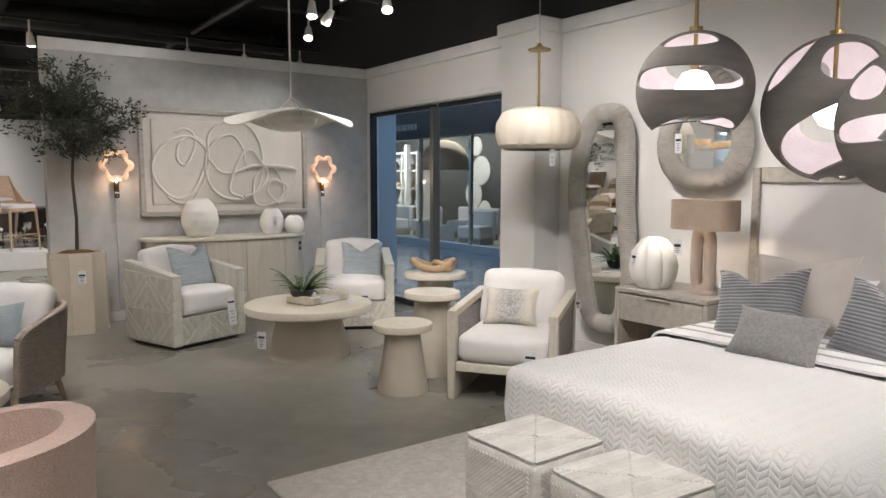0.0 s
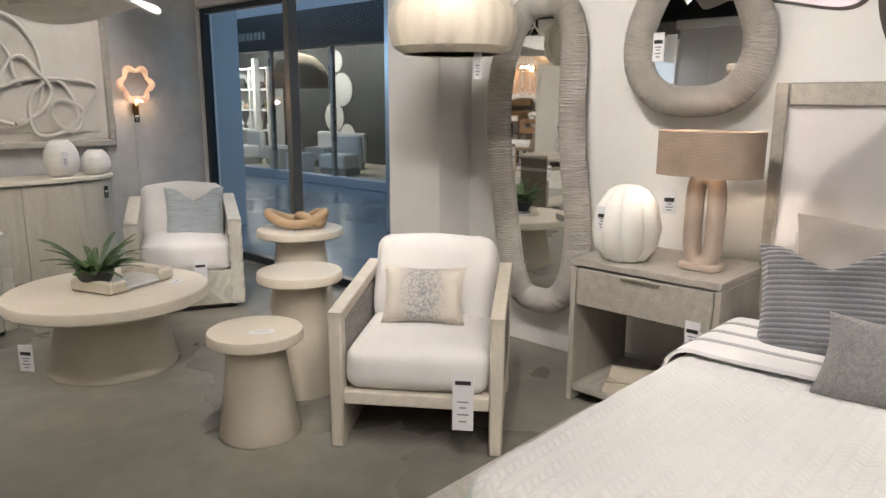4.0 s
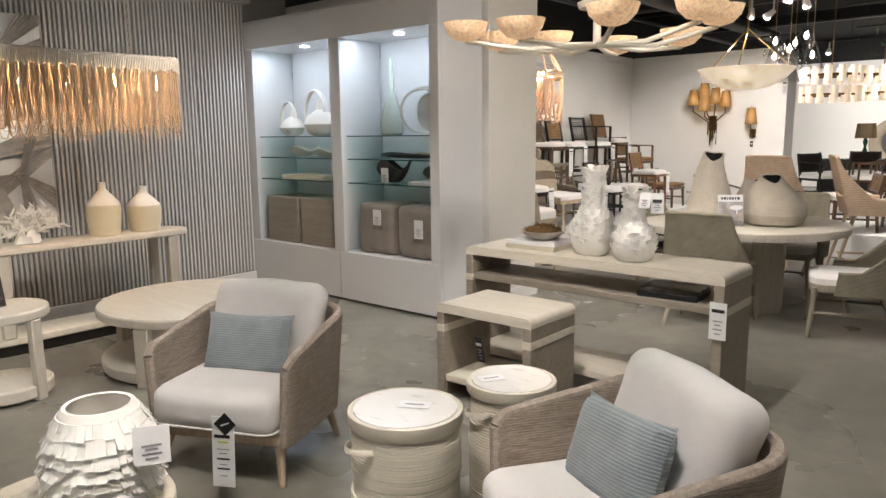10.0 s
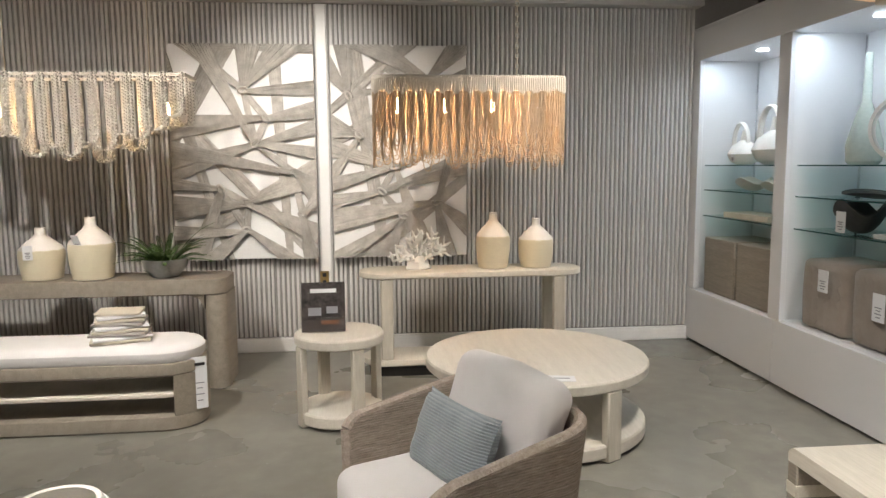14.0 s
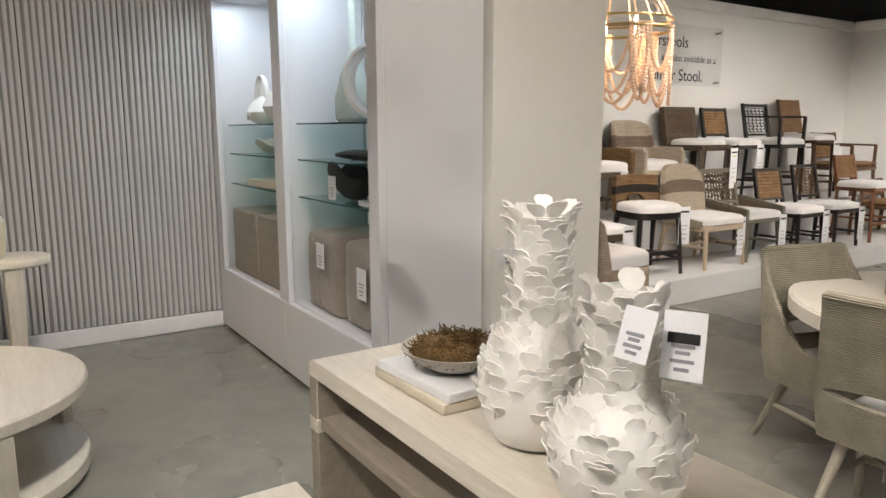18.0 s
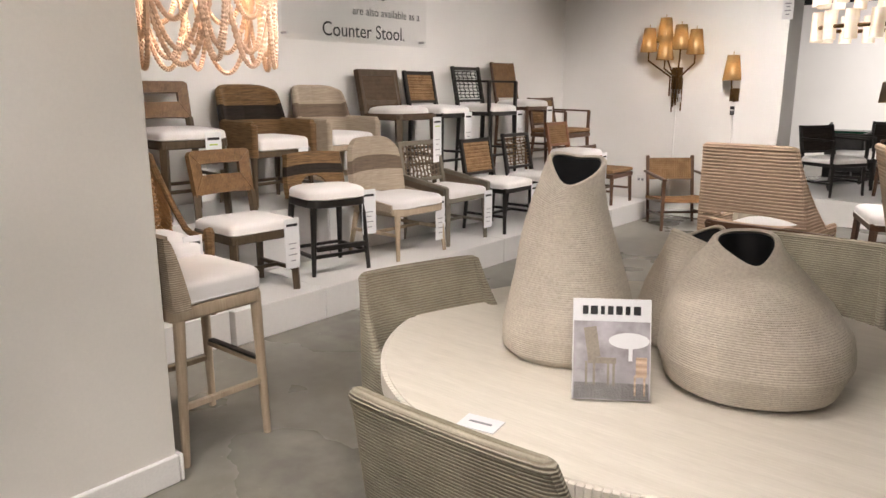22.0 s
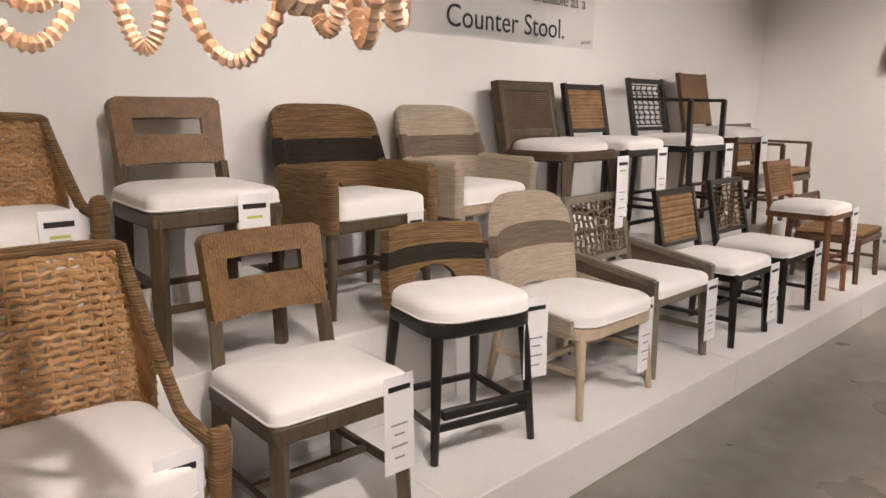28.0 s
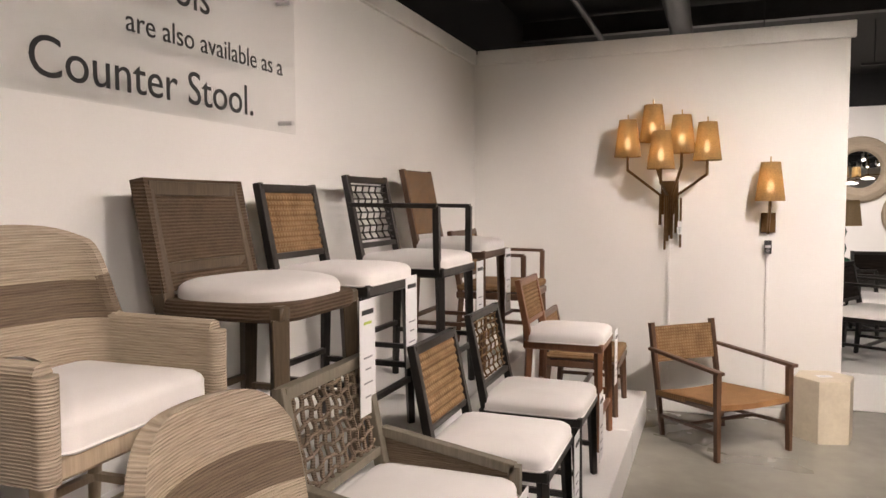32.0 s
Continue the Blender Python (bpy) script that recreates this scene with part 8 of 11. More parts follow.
def neck_vase(x, y, z, r, h, label):
    t = thing("vase", label, "vase", pose(x, y, z), "ivory bottle vases")
    part("body", lathe([(r * 0.78, 0), (r * 0.86, 0.005), (r * 0.97, h * 0.3), (r, h * 0.5), (r * 0.96, h * 0.58)], 40), M_IVORY, t, "glossy ivory glaze")
    part("shoulder", lathe([(r * 0.965, h * 0.575), (r * 0.9, h * 0.62), (r * 0.62, h * 0.73), (r * 0.34, h * 0.82), (r * 0.24, h * 0.87), (r * 0.23, h), (r * 0.17, h)], 40, lambda a, q: 1 + 0.012 * math.sin(11 * a + q * 190)), M_MATTE, t, "rough white shoulder and neck")


neck_vase(-4.45, 2.78, 0.78, 0.15, 0.36, "ivory bottle vase with a white neck on the taupe console")
neck_vase(-4.42, 3.13, 0.78, 0.155, 0.43, "taller ivory bottle vase with a white neck on the console")
neck_vase(-4.55, 5.99, 0.775, 0.13, 0.42, "ivory bottle vase with a rough white neck on the oval console")
neck_vase(-4.55, 6.32, 0.775, 0.135, 0.37, "ivory bottle vase with a rough white neck on the oval console")
fern(-4.42, 3.62, 0.78, 0.28, 52, 7, (0.155, 0.13, M_BOWL), "green fern in a grey stoneware bowl on the console")
tag(-4.29, 2.76, 1.03, 15, 0.1, 0.06, False)
tag(-4.25, 3.08, 1.1, -20, 0.14, 0.06, False, False, False, 25)


def coral(x, y, z):
    t = thing("coral_sculpture", "white branching coral sculpture on the oval console", "sculpture", pose(x, y, z))
    part("base", lathe([(0.08, 0), (0.09, 0.01), (0.07, 0.06), (0.05, 0.1), (0, 0.11)], 16, lambda a, q: 1 + 0.2 * math.sin(5 * a + q * 40)), M_CERAMIC, t)
    rnd = random.Random(3)
    for i in range(17):
        a, el = rnd.uniform(0, TAU), rnd.uniform(0.25, 1.3)
        L = rnd.uniform(0.16, 0.26)
        d = np.array((math.cos(a) * math.cos(el), math.sin(a) * math.cos(el), math.sin(el)))
        b = np.array((0, 0, 0.06)) + d * 0.03
        g = []
        pts = [b + d * L * s + np.array((0, 0, -0.05 * s * s)) for s in np.linspace(0, 1, 5)]
        g.append(tube(pts, [0.02, 0.018, 0.015, 0.013, 0.008], 6, flat=0.5))
        for j in range(4):
            p = pts[1 + j]
            for sg in (1, -1):
                s2 = np.cross(d, (rnd.gauss(0, 1), rnd.gauss(0, 1), 1)) * sg
                s2 = s2 / np.linalg.norm(s2) + d * 0.6
                g.append(tube([p, p + s2 * 0.03, p + s2 * 0.055 + np.array((0, 0, 0.012))], [0.012, 0.01, 0.005], 5, flat=0.6))
        tagged(part("branch", joinm(*g), M_CERAMIC, t), kind="stuff")


coral(-4.55, 5.42, 0.775)


# chandeliers of the ribbed room
def fringe_box(x, y0, y1, z0, z1, zf):
    t = thing("chandelier", "rectangular chandelier with a beaded band and tan cord fringe, lit", "chandelier", pose(x, (y0 + y1) / 2, 0))
    w, d = y1 - y0, 0.34
    rnd = random.Random(6)
    P = np.array(stadium(d / 2, w / 2, 0.03, 4))
    seg = np.linalg.norm(np.roll(P, -1, 0) - P, axis=1)
    cum = np.concatenate([[0], np.cumsum(seg)])
    Q = np.vstack([P, P[:1]])

    def on(s):
        s %= cum[-1]
        return float(np.interp(s, cum, Q[:, 0])), float(np.interp(s, cum, Q[:, 1]))

    # the band: short upright runs of beads side by side, rolled over the top edge
    g = []
    n = int(cum[-1] / 0.0125)
    for i in range(n):
        a, b = on(cum[-1] * i / n)
        dep = 0.105 + 0.012 * math.sin(i * 0.9) + rnd.uniform(-0.006, 0.006)
        zs = np.linspace(0, 1, 13)
        g.append(tube([(a * (1 - 0.12 * max(0, 0.12 - q) / 0.12), b * (1 - 0.02 * max(0, 0.12 - q) / 0.12), z1 - dep * q) for q in zs], [0.0078 if k % 2 else 0.0058 for k in range(13)], 5))
    tagged(part("band", joinm(*g), M_BEAD, t, "woven ivory bead band"), kind="stuff")
    part("top_panel", rbox(d - 0.03, w - 0.03, 0.006, 0.002, 0, 0, z1 - 0.012), M_BEAD, t)
    part("frame_bar", bar((-d / 2, 0, z1 - 0.02), (d / 2, 0, z1 - 0.02), 0.012), M_BRONZE, t)
    part("frame_bar", bar((0, -w / 2, z1 - 0.026), (0, w / 2, z1 - 0.026), 0.012), M_BRONZE, t)
    # festoons: nested loops of cord that gather to soft points
    m = int(cum[-1] / 0.062)
    for i in range(m):
        c = cum[-1] * (i + 0.5) / m
        g = []
        deep = (z1 - zf - 0.1) * rnd.uniform(0.82, 1.0)
        for k in range(8):
            half = 0.006 + 0.0042 * k * 1.5
            ln = deep * (0.42 + 0.58 * (k + 1) / 8) * rnd.uniform(0.93, 1.0)
            off = 0.012 * rnd.random()
            sway = rnd.uniform(-0.012, 0.012)
            pts = []
            for q in np.linspace(-1, 1, 17):
                a, b = on(c + half * math.copysign(abs(q) ** 0.8, q) + sway * (1 - q * q))
                e = 1 - off / 0.17
                pts.append((a * e, b * (1 - off / (w / 2)), z1 - 0.1 - ln * (1 - abs(q) ** 3.0)))
            g.append(tube(pts, 0.0032, 4))
        tagged(part("fringe", joinm(*g), G_FRINGE, t, "looped tan cord fringe"), kind="stuff")
    for k in range(4):
        y = -w / 2 + w * (k + 0.5) / 4
        part("bulb", at(lathe([(0.008, -0.04), (0.015, 0), (0.011, 0.035), (0.002, 0.06)], 10), 0.1, y, z1 - 0.2), G_FLAME, t, "warm candle bulb")
        part("candle", leg((0.1, y, z1 - 0.24), (0.1, y, z1 - 0.33), 0.011), M_CREAM, t)
    cy = (y0 + y1) / 2
    for dy in (-0.3, 0.3):
        bulb("fringe_glow", x, cy + dy, z1 - 0.2, 8, 0.05, (1.0, 0.7, 0.42))
    links = [tube(ring_path(10, lambda a, k=k: (0.012 * math.cos(a) * (k % 2), 0.34 + 0.012 * math.cos(a) * ((k + 1) % 2), z1 + 0.012 + 0.034 * k + 0.022 * math.sin(a))), 0.003, 4, True) for k in range(int((CEIL - z1) / 0.034))]
    tagged(part("chain", joinm(*links), M_CREAM, t, "pale link chain"), kind="stuff")


fringe_box(-4.1, 5.1, 6.37, 1.9, 2.13, 1.5)


def loop_chandelier():
    t = thing("chandelier", "linear chandelier of hanging white beaded loops, lit", "chandelier", pose(-4.2, 3.2, 0))
    for p, q in (((0.15, -0.72, 2.14), (0.15, 0.7, 2.14)), ((-0.15, -0.72, 2.14), (-0.15, 0.7, 2.14)), ((-0.15, 0.7, 2.14), (0.15, 0.7, 2.14)), ((-0.15, -0.72, 2.14), (0.15, -0.72, 2.14))):
        part("frame_bar", bar(p, q, 0.02), M_BEAD, t)
    rnd = random.Random(12)
    for i in range(13):
        y = -0.66 + 0.106 * i
        for side in (1, -1):
            # flat ribbons of beads that hang as loops, deepest at the middle
            dep = 0.27 + 0.27 * math.sin(math.pi * (i + 0.5) / 13) * (1 if (i + (side > 0)) % 2 else 0.72) + rnd.uniform(-0.03, 0.03)
            span = 0.13 if side == 1 else 0.1
            wd = np.array((0.62 * side, 0.78, 0.0)) * 0.021
            g = []
            m = int(dep * 2.1 / 0.0105)
            for c in range(3):
                off = wd * (c - 1.0)
                pts = []
                for k in range(m):
                    q = k / (m - 1)
                    if q < 0.42:
                        zz, yy = q / 0.42, 0.0
                    elif q > 0.58:
                        zz, yy = (1 - q) / 0.42, 1.0
                    else:
                        e = (q - 0.42) / 0.16
                        zz, yy = 1 + 0.16 * math.sin(math.pi * e), 0.5 - 0.5 * math.cos(math.pi * e)
                    pts.append((side * 0.15 + off[0], y - span / 2 + span * yy + off[1], 2.155 - dep * zz * 0.88))
                g.append(tube(pts, [0.0125 if (k + c) % 2 else 0.0045 for k in range(m)], 6))
            tagged(part("beaded_loop", joinm(*g), M_BEADW, t, "hanging ribbon of white beads"), kind="stuff")
    for k in range(4):
        y = -0.5 + 0.35 * k
        part("bulb", at(lathe([(0.008, -0.04), (0.018, 0), (0.012, 0.035), (0.003, 0.055)], 12), 0, y, 1.92), G_FLAME, t, "warm lit bulb")
    for dy in (-0.4, 0.3):
        bulb("loop_glow", -4.2, 3.2 + dy, 1.92, 3.6, 0.05, (1.0, 0.66, 0.36))
    for dy in (-0.45, 0.45):
        part("cable", leg((0, dy, 2.14), (0, dy, CEIL), 0.004, n=6), M_CREAM, t)


loop_chandelier()


def bowl_chandelier():
    t = thing("chandelier", "pale branching chandelier with lit woven bowls", "chandelier", pose(-0.81, 7.07, 0))
    part("canopy", lathe([(0.03, 2.2), (0.1, 2.21), (0.11, 2.24), (0.05, 2.27), (0.02, 2.28)], 24), M_CREAM, t)
    part("stem", leg((0, 0, 2.0), (0, 0, 2.21), 0.022), M_CREAM, t)
    part("cable", leg((0, 0, 2.27), (0, 0, CEIL), 0.006), M_CREAM, t)
    for k, (a, L, dz) in enumerate(((185, 0.62, 0.0), (215, 0.72, 0.02), (255, 0.55, -0.02), (305, 0.6, 0.0), (345, 0.66, 0.03), (20, 0.62, 0.05), (65, 0.6, 0.0), (105, 0.5, -0.02), (145, 0.6, 0.03))):
        c, s = math.cos(radians(a)), math.sin(radians(a))
        part("arm", tube([(0, 0, 2.02), (c * L * 0.5, s * L * 0.5, 2.0), (c * L, s * L, 2.03 + dz)], 0.014, 8), M_CREAM, t)
        b = at(lathe([(0.02, 0), (0.07, 0.015), (0.11, 0.055), (0.125, 0.1), (0.118, 0.1), (0.1, 0.055), (0.0, 0.02)], 24), c * L, s * L, 2.03 + dz)
        part("bowl", b, G_BASKET, t, "lit woven bowl shade")
    bulb("bowl_glow", -0.81, 7.07, 2.3, 16, 0.2, (1.0, 0.76, 0.5))


bowl_chandelier()

# small table with a fringed vase and a glass bowl, pink chair, drum
t = thing("side_table", "round cream side table with vases", "side table", pose(-0.98, 4.22, 0))
part("top", lathe([(0.295, 0.42), (0.3, 0.425), (0.3, 0.455), (0.295, 0.46)], 48), M_CREAM, t)
part("pedestal", lathe([(0.24, 0), (0.2, 0.2), (0.16, 0.42)], 36), M_CREAM, t)


def fringed_vase(x, y, z):
    t = thing("vase", "white ceramic vase with tiers of fringed clay strips", "vase", pose(x, y, z))
    pr = [(0.1, 0), (0.135, 0.03), (0.15, 0.1), (0.15, 0.18), (0.132, 0.25), (0.108, 0.29), (0.1, 0.302), (0.088, 0.3), (0.11, 0.26), (0.125, 0.16)]
    part("body", lathe(pr, 40), M_MATTE, t)
    P = np.array(pr[:7])
    rnd = random.Random(4)
    for j in range(7):
        zz = 0.058 + 0.0365 * j
        rr = float(np.interp(zz, P[:, 1], P[:, 0]))
        g = []
        a = rnd.random()
        end = a + TAU
        while a < end:
            da = rnd.uniform(0.014, 0.026) / rr
            ln = rnd.uniform(0.034, 0.048)
            out = rnd.uniform(0.018, 0.031)
            v = []
            for th in (0.0, 0.004):
                for q, w in ((0.0, 0.95), (0.5, 1.0), (1.0, rnd.uniform(0.75, 1.0))):
                    for sgn in (-0.5, 0.5):
                        aa = a + da * (0.5 + sgn * w)
                        rad = rr - 0.002 + out * q ** 1.4 + th
                        v.append((rad * math.cos(aa), rad * math.sin(aa), zz + 0.004 - ln * q + rnd.uniform(-0.003, 0.003) * q))
            f = [(0, 1, 3, 2), (2, 3, 5, 4), (7, 6, 8, 9), (9, 8, 10, 11), (0, 2, 8, 6), (2, 4, 10, 8), (3, 1, 7, 9), (5, 3, 9, 11), (4, 5, 11, 10), (1, 0, 6, 7)]
            g.append((np.array(v), f))
            a += da
        tagged(part("fringe_tier", joinm(*g), M_CERAMIC, t, "tier of white clay fringe"), kind="stuff")


fringed_vase(-0.95, 4.32, 0.46)
tag(-0.76, 4.38, 0.72, -30, 0.11, 0.1, False, False, False, -10)
single("glass_bowl", lathe([(0.06, 0), (0.1, 0.004), (0.13, 0.05), (0.14, 0.09), (0.134, 0.09), (0.12, 0.05), (0.0, 0.01)], 40), M_ACRYL, "clear glass bowl on the side table", "bowl", pose(-1.12, 4.06, 0.461))


cone_table(-0.2, 4.05, 0.5, 0.44, 0.34, 0.25, "wide round cream pedestal table")


def barrel_chair(x, y, rz):
    t = thing("armchair", "blush boucle barrel armchair", "armchair", pose(x, y, 0, 0, 0, rz))
    part("shell", shell(lambda u, v: ((0.33 + 0.02 * v) * math.cos(math.pi * (0.30 + 1.4 * u)), (0.33 + 0.02 * v) * math.sin(math.pi * (0.30 + 1.4 * u)), 0.06 + (0.62 - 0.08 * abs(2 * u - 1) ** 3) * v), 44, 10, 0.1), M_PINK, t, "blush boucle wrap-round back")
    part("seat", cush(0.56, 0.52, 0.3, 0.08, 0.02, x=0.03, z=0.3), M_BOUCLE, t)
    part("base", lathe([(0.3, 0), (0.31, 0.06)], 32), M_NATURAL, t)


barrel_chair(0.02, 2.78, 150)
# ---- dining corner and the stool platform ----
def back_shell(w, z0, z1, depth, lean, top_round=0.0, hole=None, nu=28, nv=14):
    """Curved backrest sheet: w wide, leaning back; corners of the top rounded."""
    def fn(u, v):
        a = (u - 0.5) * 2
        y = a * w / 2
        top = z1 - top_round * abs(a) ** 4
        z = z0 + (top - z0) * v
        x = -depth * (1 - a * a) - lean * (z - z0)
        return x, y * (1 + 0.04 * v), z
    return fn


def legs4(t, mat, h, fx, bx, w, s0, s1, splay=0.02, rnd_=False, stretch=None, smat=None):
    for x in (fx, bx):
        for s in (-1, 1):
            dx = splay if x == fx else -splay * 2
            p, q = (x, s * w, h), (x + dx, s * (w + splay), 0)
            part("leg", leg(p, q, s0 / 2, s1 / 2) if rnd_ else bar(p, q, s0, s1), mat, t)
    if stretch:
        for z, kind in stretch:
            f = 1 - z / h
            fx2, bx2, w2 = fx + splay * f, bx - 2 * splay * f, w + splay * f
            m = smat or mat
            d = 0.024
            if "s" in kind:
                for s in (-1, 1):
                    part("stretcher", bar((fx2, s * w2, z), (bx2, s * w2, z), d), m, t)
            if "f" in kind:
                part("footrest", bar((fx2, -w2, z), (fx2, w2, z), d), m, t)
            if "b" in kind:
                part("stretcher", bar((bx2, -w2, z), (bx2, w2, z), d), m, t)
            if "h" in kind:
                part("stretcher", bar(((fx2 + bx2) / 2, -w2, z), ((fx2 + bx2) / 2, w2, z), d), m, t)


def seat_pad(t, h, d, w, x=0.0, th=0.085, mat=None, r=0.03, n=10, corner=0.07):
    """An upholstered pad with round corners, piped lower edge and a crowned top."""
    o = stadium(d / 2, w / 2, corner, 7)
    lv = [(h - th, 0.012), (h - th + 0.012, 0.0), (h - 0.034, 0.0), (h - 0.02, 0.005), (h - 0.009, 0.018), (h, 0.045), (h + 0.007, 0.09), (h + 0.012, 0.15), (h + 0.014, 0.2)]
    m = len(o)
    v, f = [], []
    for z, ins in lv:
        kx, ky = 1 - ins / (d / 2), 1 - ins / (w / 2)
        v += [(x + a * kx, b * ky, z + 0.0025 * math.sin(9 * a + 7 * b) * (ins > 0.02)) for a, b in o]
    for i in range(len(lv) - 1):
        f += [(i * m + k, i * m + (k + 1) % m, (i + 1) * m + (k + 1) % m, (i + 1) * m + k) for k in range(m)]
    f += [tuple(range(m - 1, -1, -1)), tuple((len(lv) - 1) * m + k for k in range(m))]
    c = part("seat_cushion", (np.array(v), f), mat or M_FABRIC, t, "white upholstered seat")
    part("piping", tube([(x + a, b, h - th + 0.012) for a, b in o], 0.0045, 5, True), mat or M_FABRIC, c)


def seat_frame(t, h, d, w, mat, th=0.05, x=0.0):
    part("seat_frame", rbox(d, w, th, 0.008, x, 0, h), mat, t)


def sheet_frame(t, w, z0, z1, depth, lean, bt, mat, post=0.035):
    """Two back posts and two rails of a framed backrest, as one part each."""
    def P(s, z):
        return (bt - lean * (z - z0), s * w / 2, z)
    for s in (-1, 1):
        part("back_post", bar(P(s, z0 - 0.1), P(s, z1), post, post * 0.85), mat, t)
    part("top_rail", bar(P(-1, z1 - 0.02), P(1, z1 - 0.02), post * 0.9, up=(1, 0, 0)), mat, t)
    part("lower_rail", bar(P(-1, z0 + 0.02), P(1, z0 + 0.02), post * 0.7, up=(1, 0, 0)), mat, t)


def wrap_chair(m, h, total, label, w=0.5, d=0.5, stool=False):
    """Chair with a slotted back bound in rawhide on two posts; dark legs."""
    t = thing("chair", label, "stool" if stool else "chair", m, "chairs on the platform")
    sh = h - 0.1
    seat_frame(t, sh, d, w, M_DARKWOOD, 0.06)
    seat_pad(t, h, d + 0.005, w + 0.005, th=0.075, corner=0.045)
    bt, lean = -d / 2 + 0.02, 0.2
    Hb = 0.27 if stool else 0.3
    z0, z1 = total - Hb, total
    hw = w / 2 - 0.02

    def P(a, z):
        return (bt - lean * (z - h) - 0.025 * (1 - a * a), a * hw * (0.96 + 0.04 * (z - z0) / Hb), z)

    def top(u, v):
        a = 2 * u - 1
        hi = z1 - 0.025 * max(0.0, (abs(a) - 0.86) / 0.14) ** 2.2
        return P(a, z1 - Hb * 0.3 + (hi - z1 + Hb * 0.3) * v)

    def low(u, v):
        a = 2 * u - 1
        lo = z0 + 0.012 * (1 - abs(a) ** 4)
        return P(a, lo + (z0 + Hb * 0.46 - lo) * v)

    part("top_panel", shell(top, 30, 6, 0.04), M_LEATHER, t, "brown rawhide-wrapped top rail")
    part("lower_panel", shell(low, 30, 6, 0.04), M_LEATHER, t, "brown rawhide-wrapped lower rail")
    for s in (-1, 1):
        part("side_stile", shell(lambda u, v: P(s * (0.64 + 0.36 * u), z0 + Hb * (0.45 + 0.26 * v)), 6, 4, 0.041), M_LEATHER, t, "brown rawhide-wrapped stile")
        for k, (q0, q1) in enumerate(((0.7, 0.97), (0.46, 0.06))):
            a, b = P(s * 0.64, z0 + Hb * q0), P(s * 0.97, z0 + Hb * q1)
            part("seam", tube([(a[0] + 0.02, a[1], a[2]), (b[0] + 0.02, b[1], b[2])], 0.0035, 5), M_LEATHER, t, "mitred rawhide seam")
        part("back_post", bar(P(s * 0.93, z0 + 0.015), (bt, s * (w / 2 - 0.035), sh), 0.042), M_DARKWOOD, t)
    st = ((h * 0.28, "sh"),) if not stool else ((0.2, "fb"), (0.28, "s"))
    legs4(t, M_DARKWOOD, sh, d / 2 - 0.03, -d / 2 + 0.04, w / 2 - 0.03, 0.05, 0.042, 0.012, False, st)
    return t


def striped_shell(t, w, z0, z1, depth, lean, x, light, dark, topr, cut=0.0, th=0.045, arms=None, parent=None):
    """A corded back in three bands, the middle one dark; optional low cut-out and arms."""
    H = z1 - z0
    for a0, a1, m in ((0.0, 0.5, light), (0.5, 0.72, dark), (0.72, 1.0, light)):
        def fn(u, v, a0=a0, a1=a1):
            vv = a0 + (a1 - a0) * v
            a = (u - 0.5) * 2
            lo = z0 + (cut * max(0, 1 - abs(a / 0.6) ** 3.5) if cut and a0 == 0.0 else z0 * 0)
            z = lo + (z0 + H * a1 - lo) * v if a0 == 0.0 else z0 + H * vv
            z -= topr * abs(a) ** 5 * vv ** 5 + 0.012 * a * a * vv
            k = 0.93 + 0.07 * math.sin(math.pi * min(1, vv * 0.9 + 0.2))
            return x - depth * (1 - a * a) - lean * (z - z0), a * w / 2 * k, z
        p = part("backrest" if a0 == 0.0 else "back_band", shell(fn, 30, 10, th), m, t)


def striped_chair(m, h, total, label, light, dark, legm, w=0.52, d=0.52, stool=False, cut=0.1):
    t = thing("chair", label, "stool" if stool else "chair", m, "chairs on the platform")
    sh = h - 0.1
    part("seat_frame", slab([(a, b) for a, b in stadium(d / 2, w / 2 - 0.01, 0.1, 6)], sh - 0.035, sh + 0.025, 0.008), legm, t)
    seat_pad(t, h, d, w - 0.01, 0.01, 0.08, corner=0.13)
    striped_shell(t, w, h - 0.1, total, 0.06, 0.15, -d / 2 + 0.075, light, dark, 0.0 if stool else 0.11, cut)
    if not stool:
        for s in (-1, 1):
            part("corded_side", bar((-d / 2 + 0.02, s * (w / 2 + 0.004), h - 0.03), (d / 2 - 0.06, s * (w / 2 + 0.004), h - 0.07), 0.02, d0=0.1, d1=0.06), light, t)
    st = ((0.14, "fbs"),) if stool else ((0.2, "sh"),)
    legs4(t, legm, sh - 0.03, d / 2 - 0.05, -d / 2 + 0.05, w / 2 - 0.05, 0.05, 0.032, 0.03, True, st)
    if stool:
        part("foot_plate", bar((d / 2 - 0.012, -w / 2 + 0.05, 0.2), (d / 2 - 0.012, w / 2 - 0.05, 0.2), 0.035), legm, t)
    return t


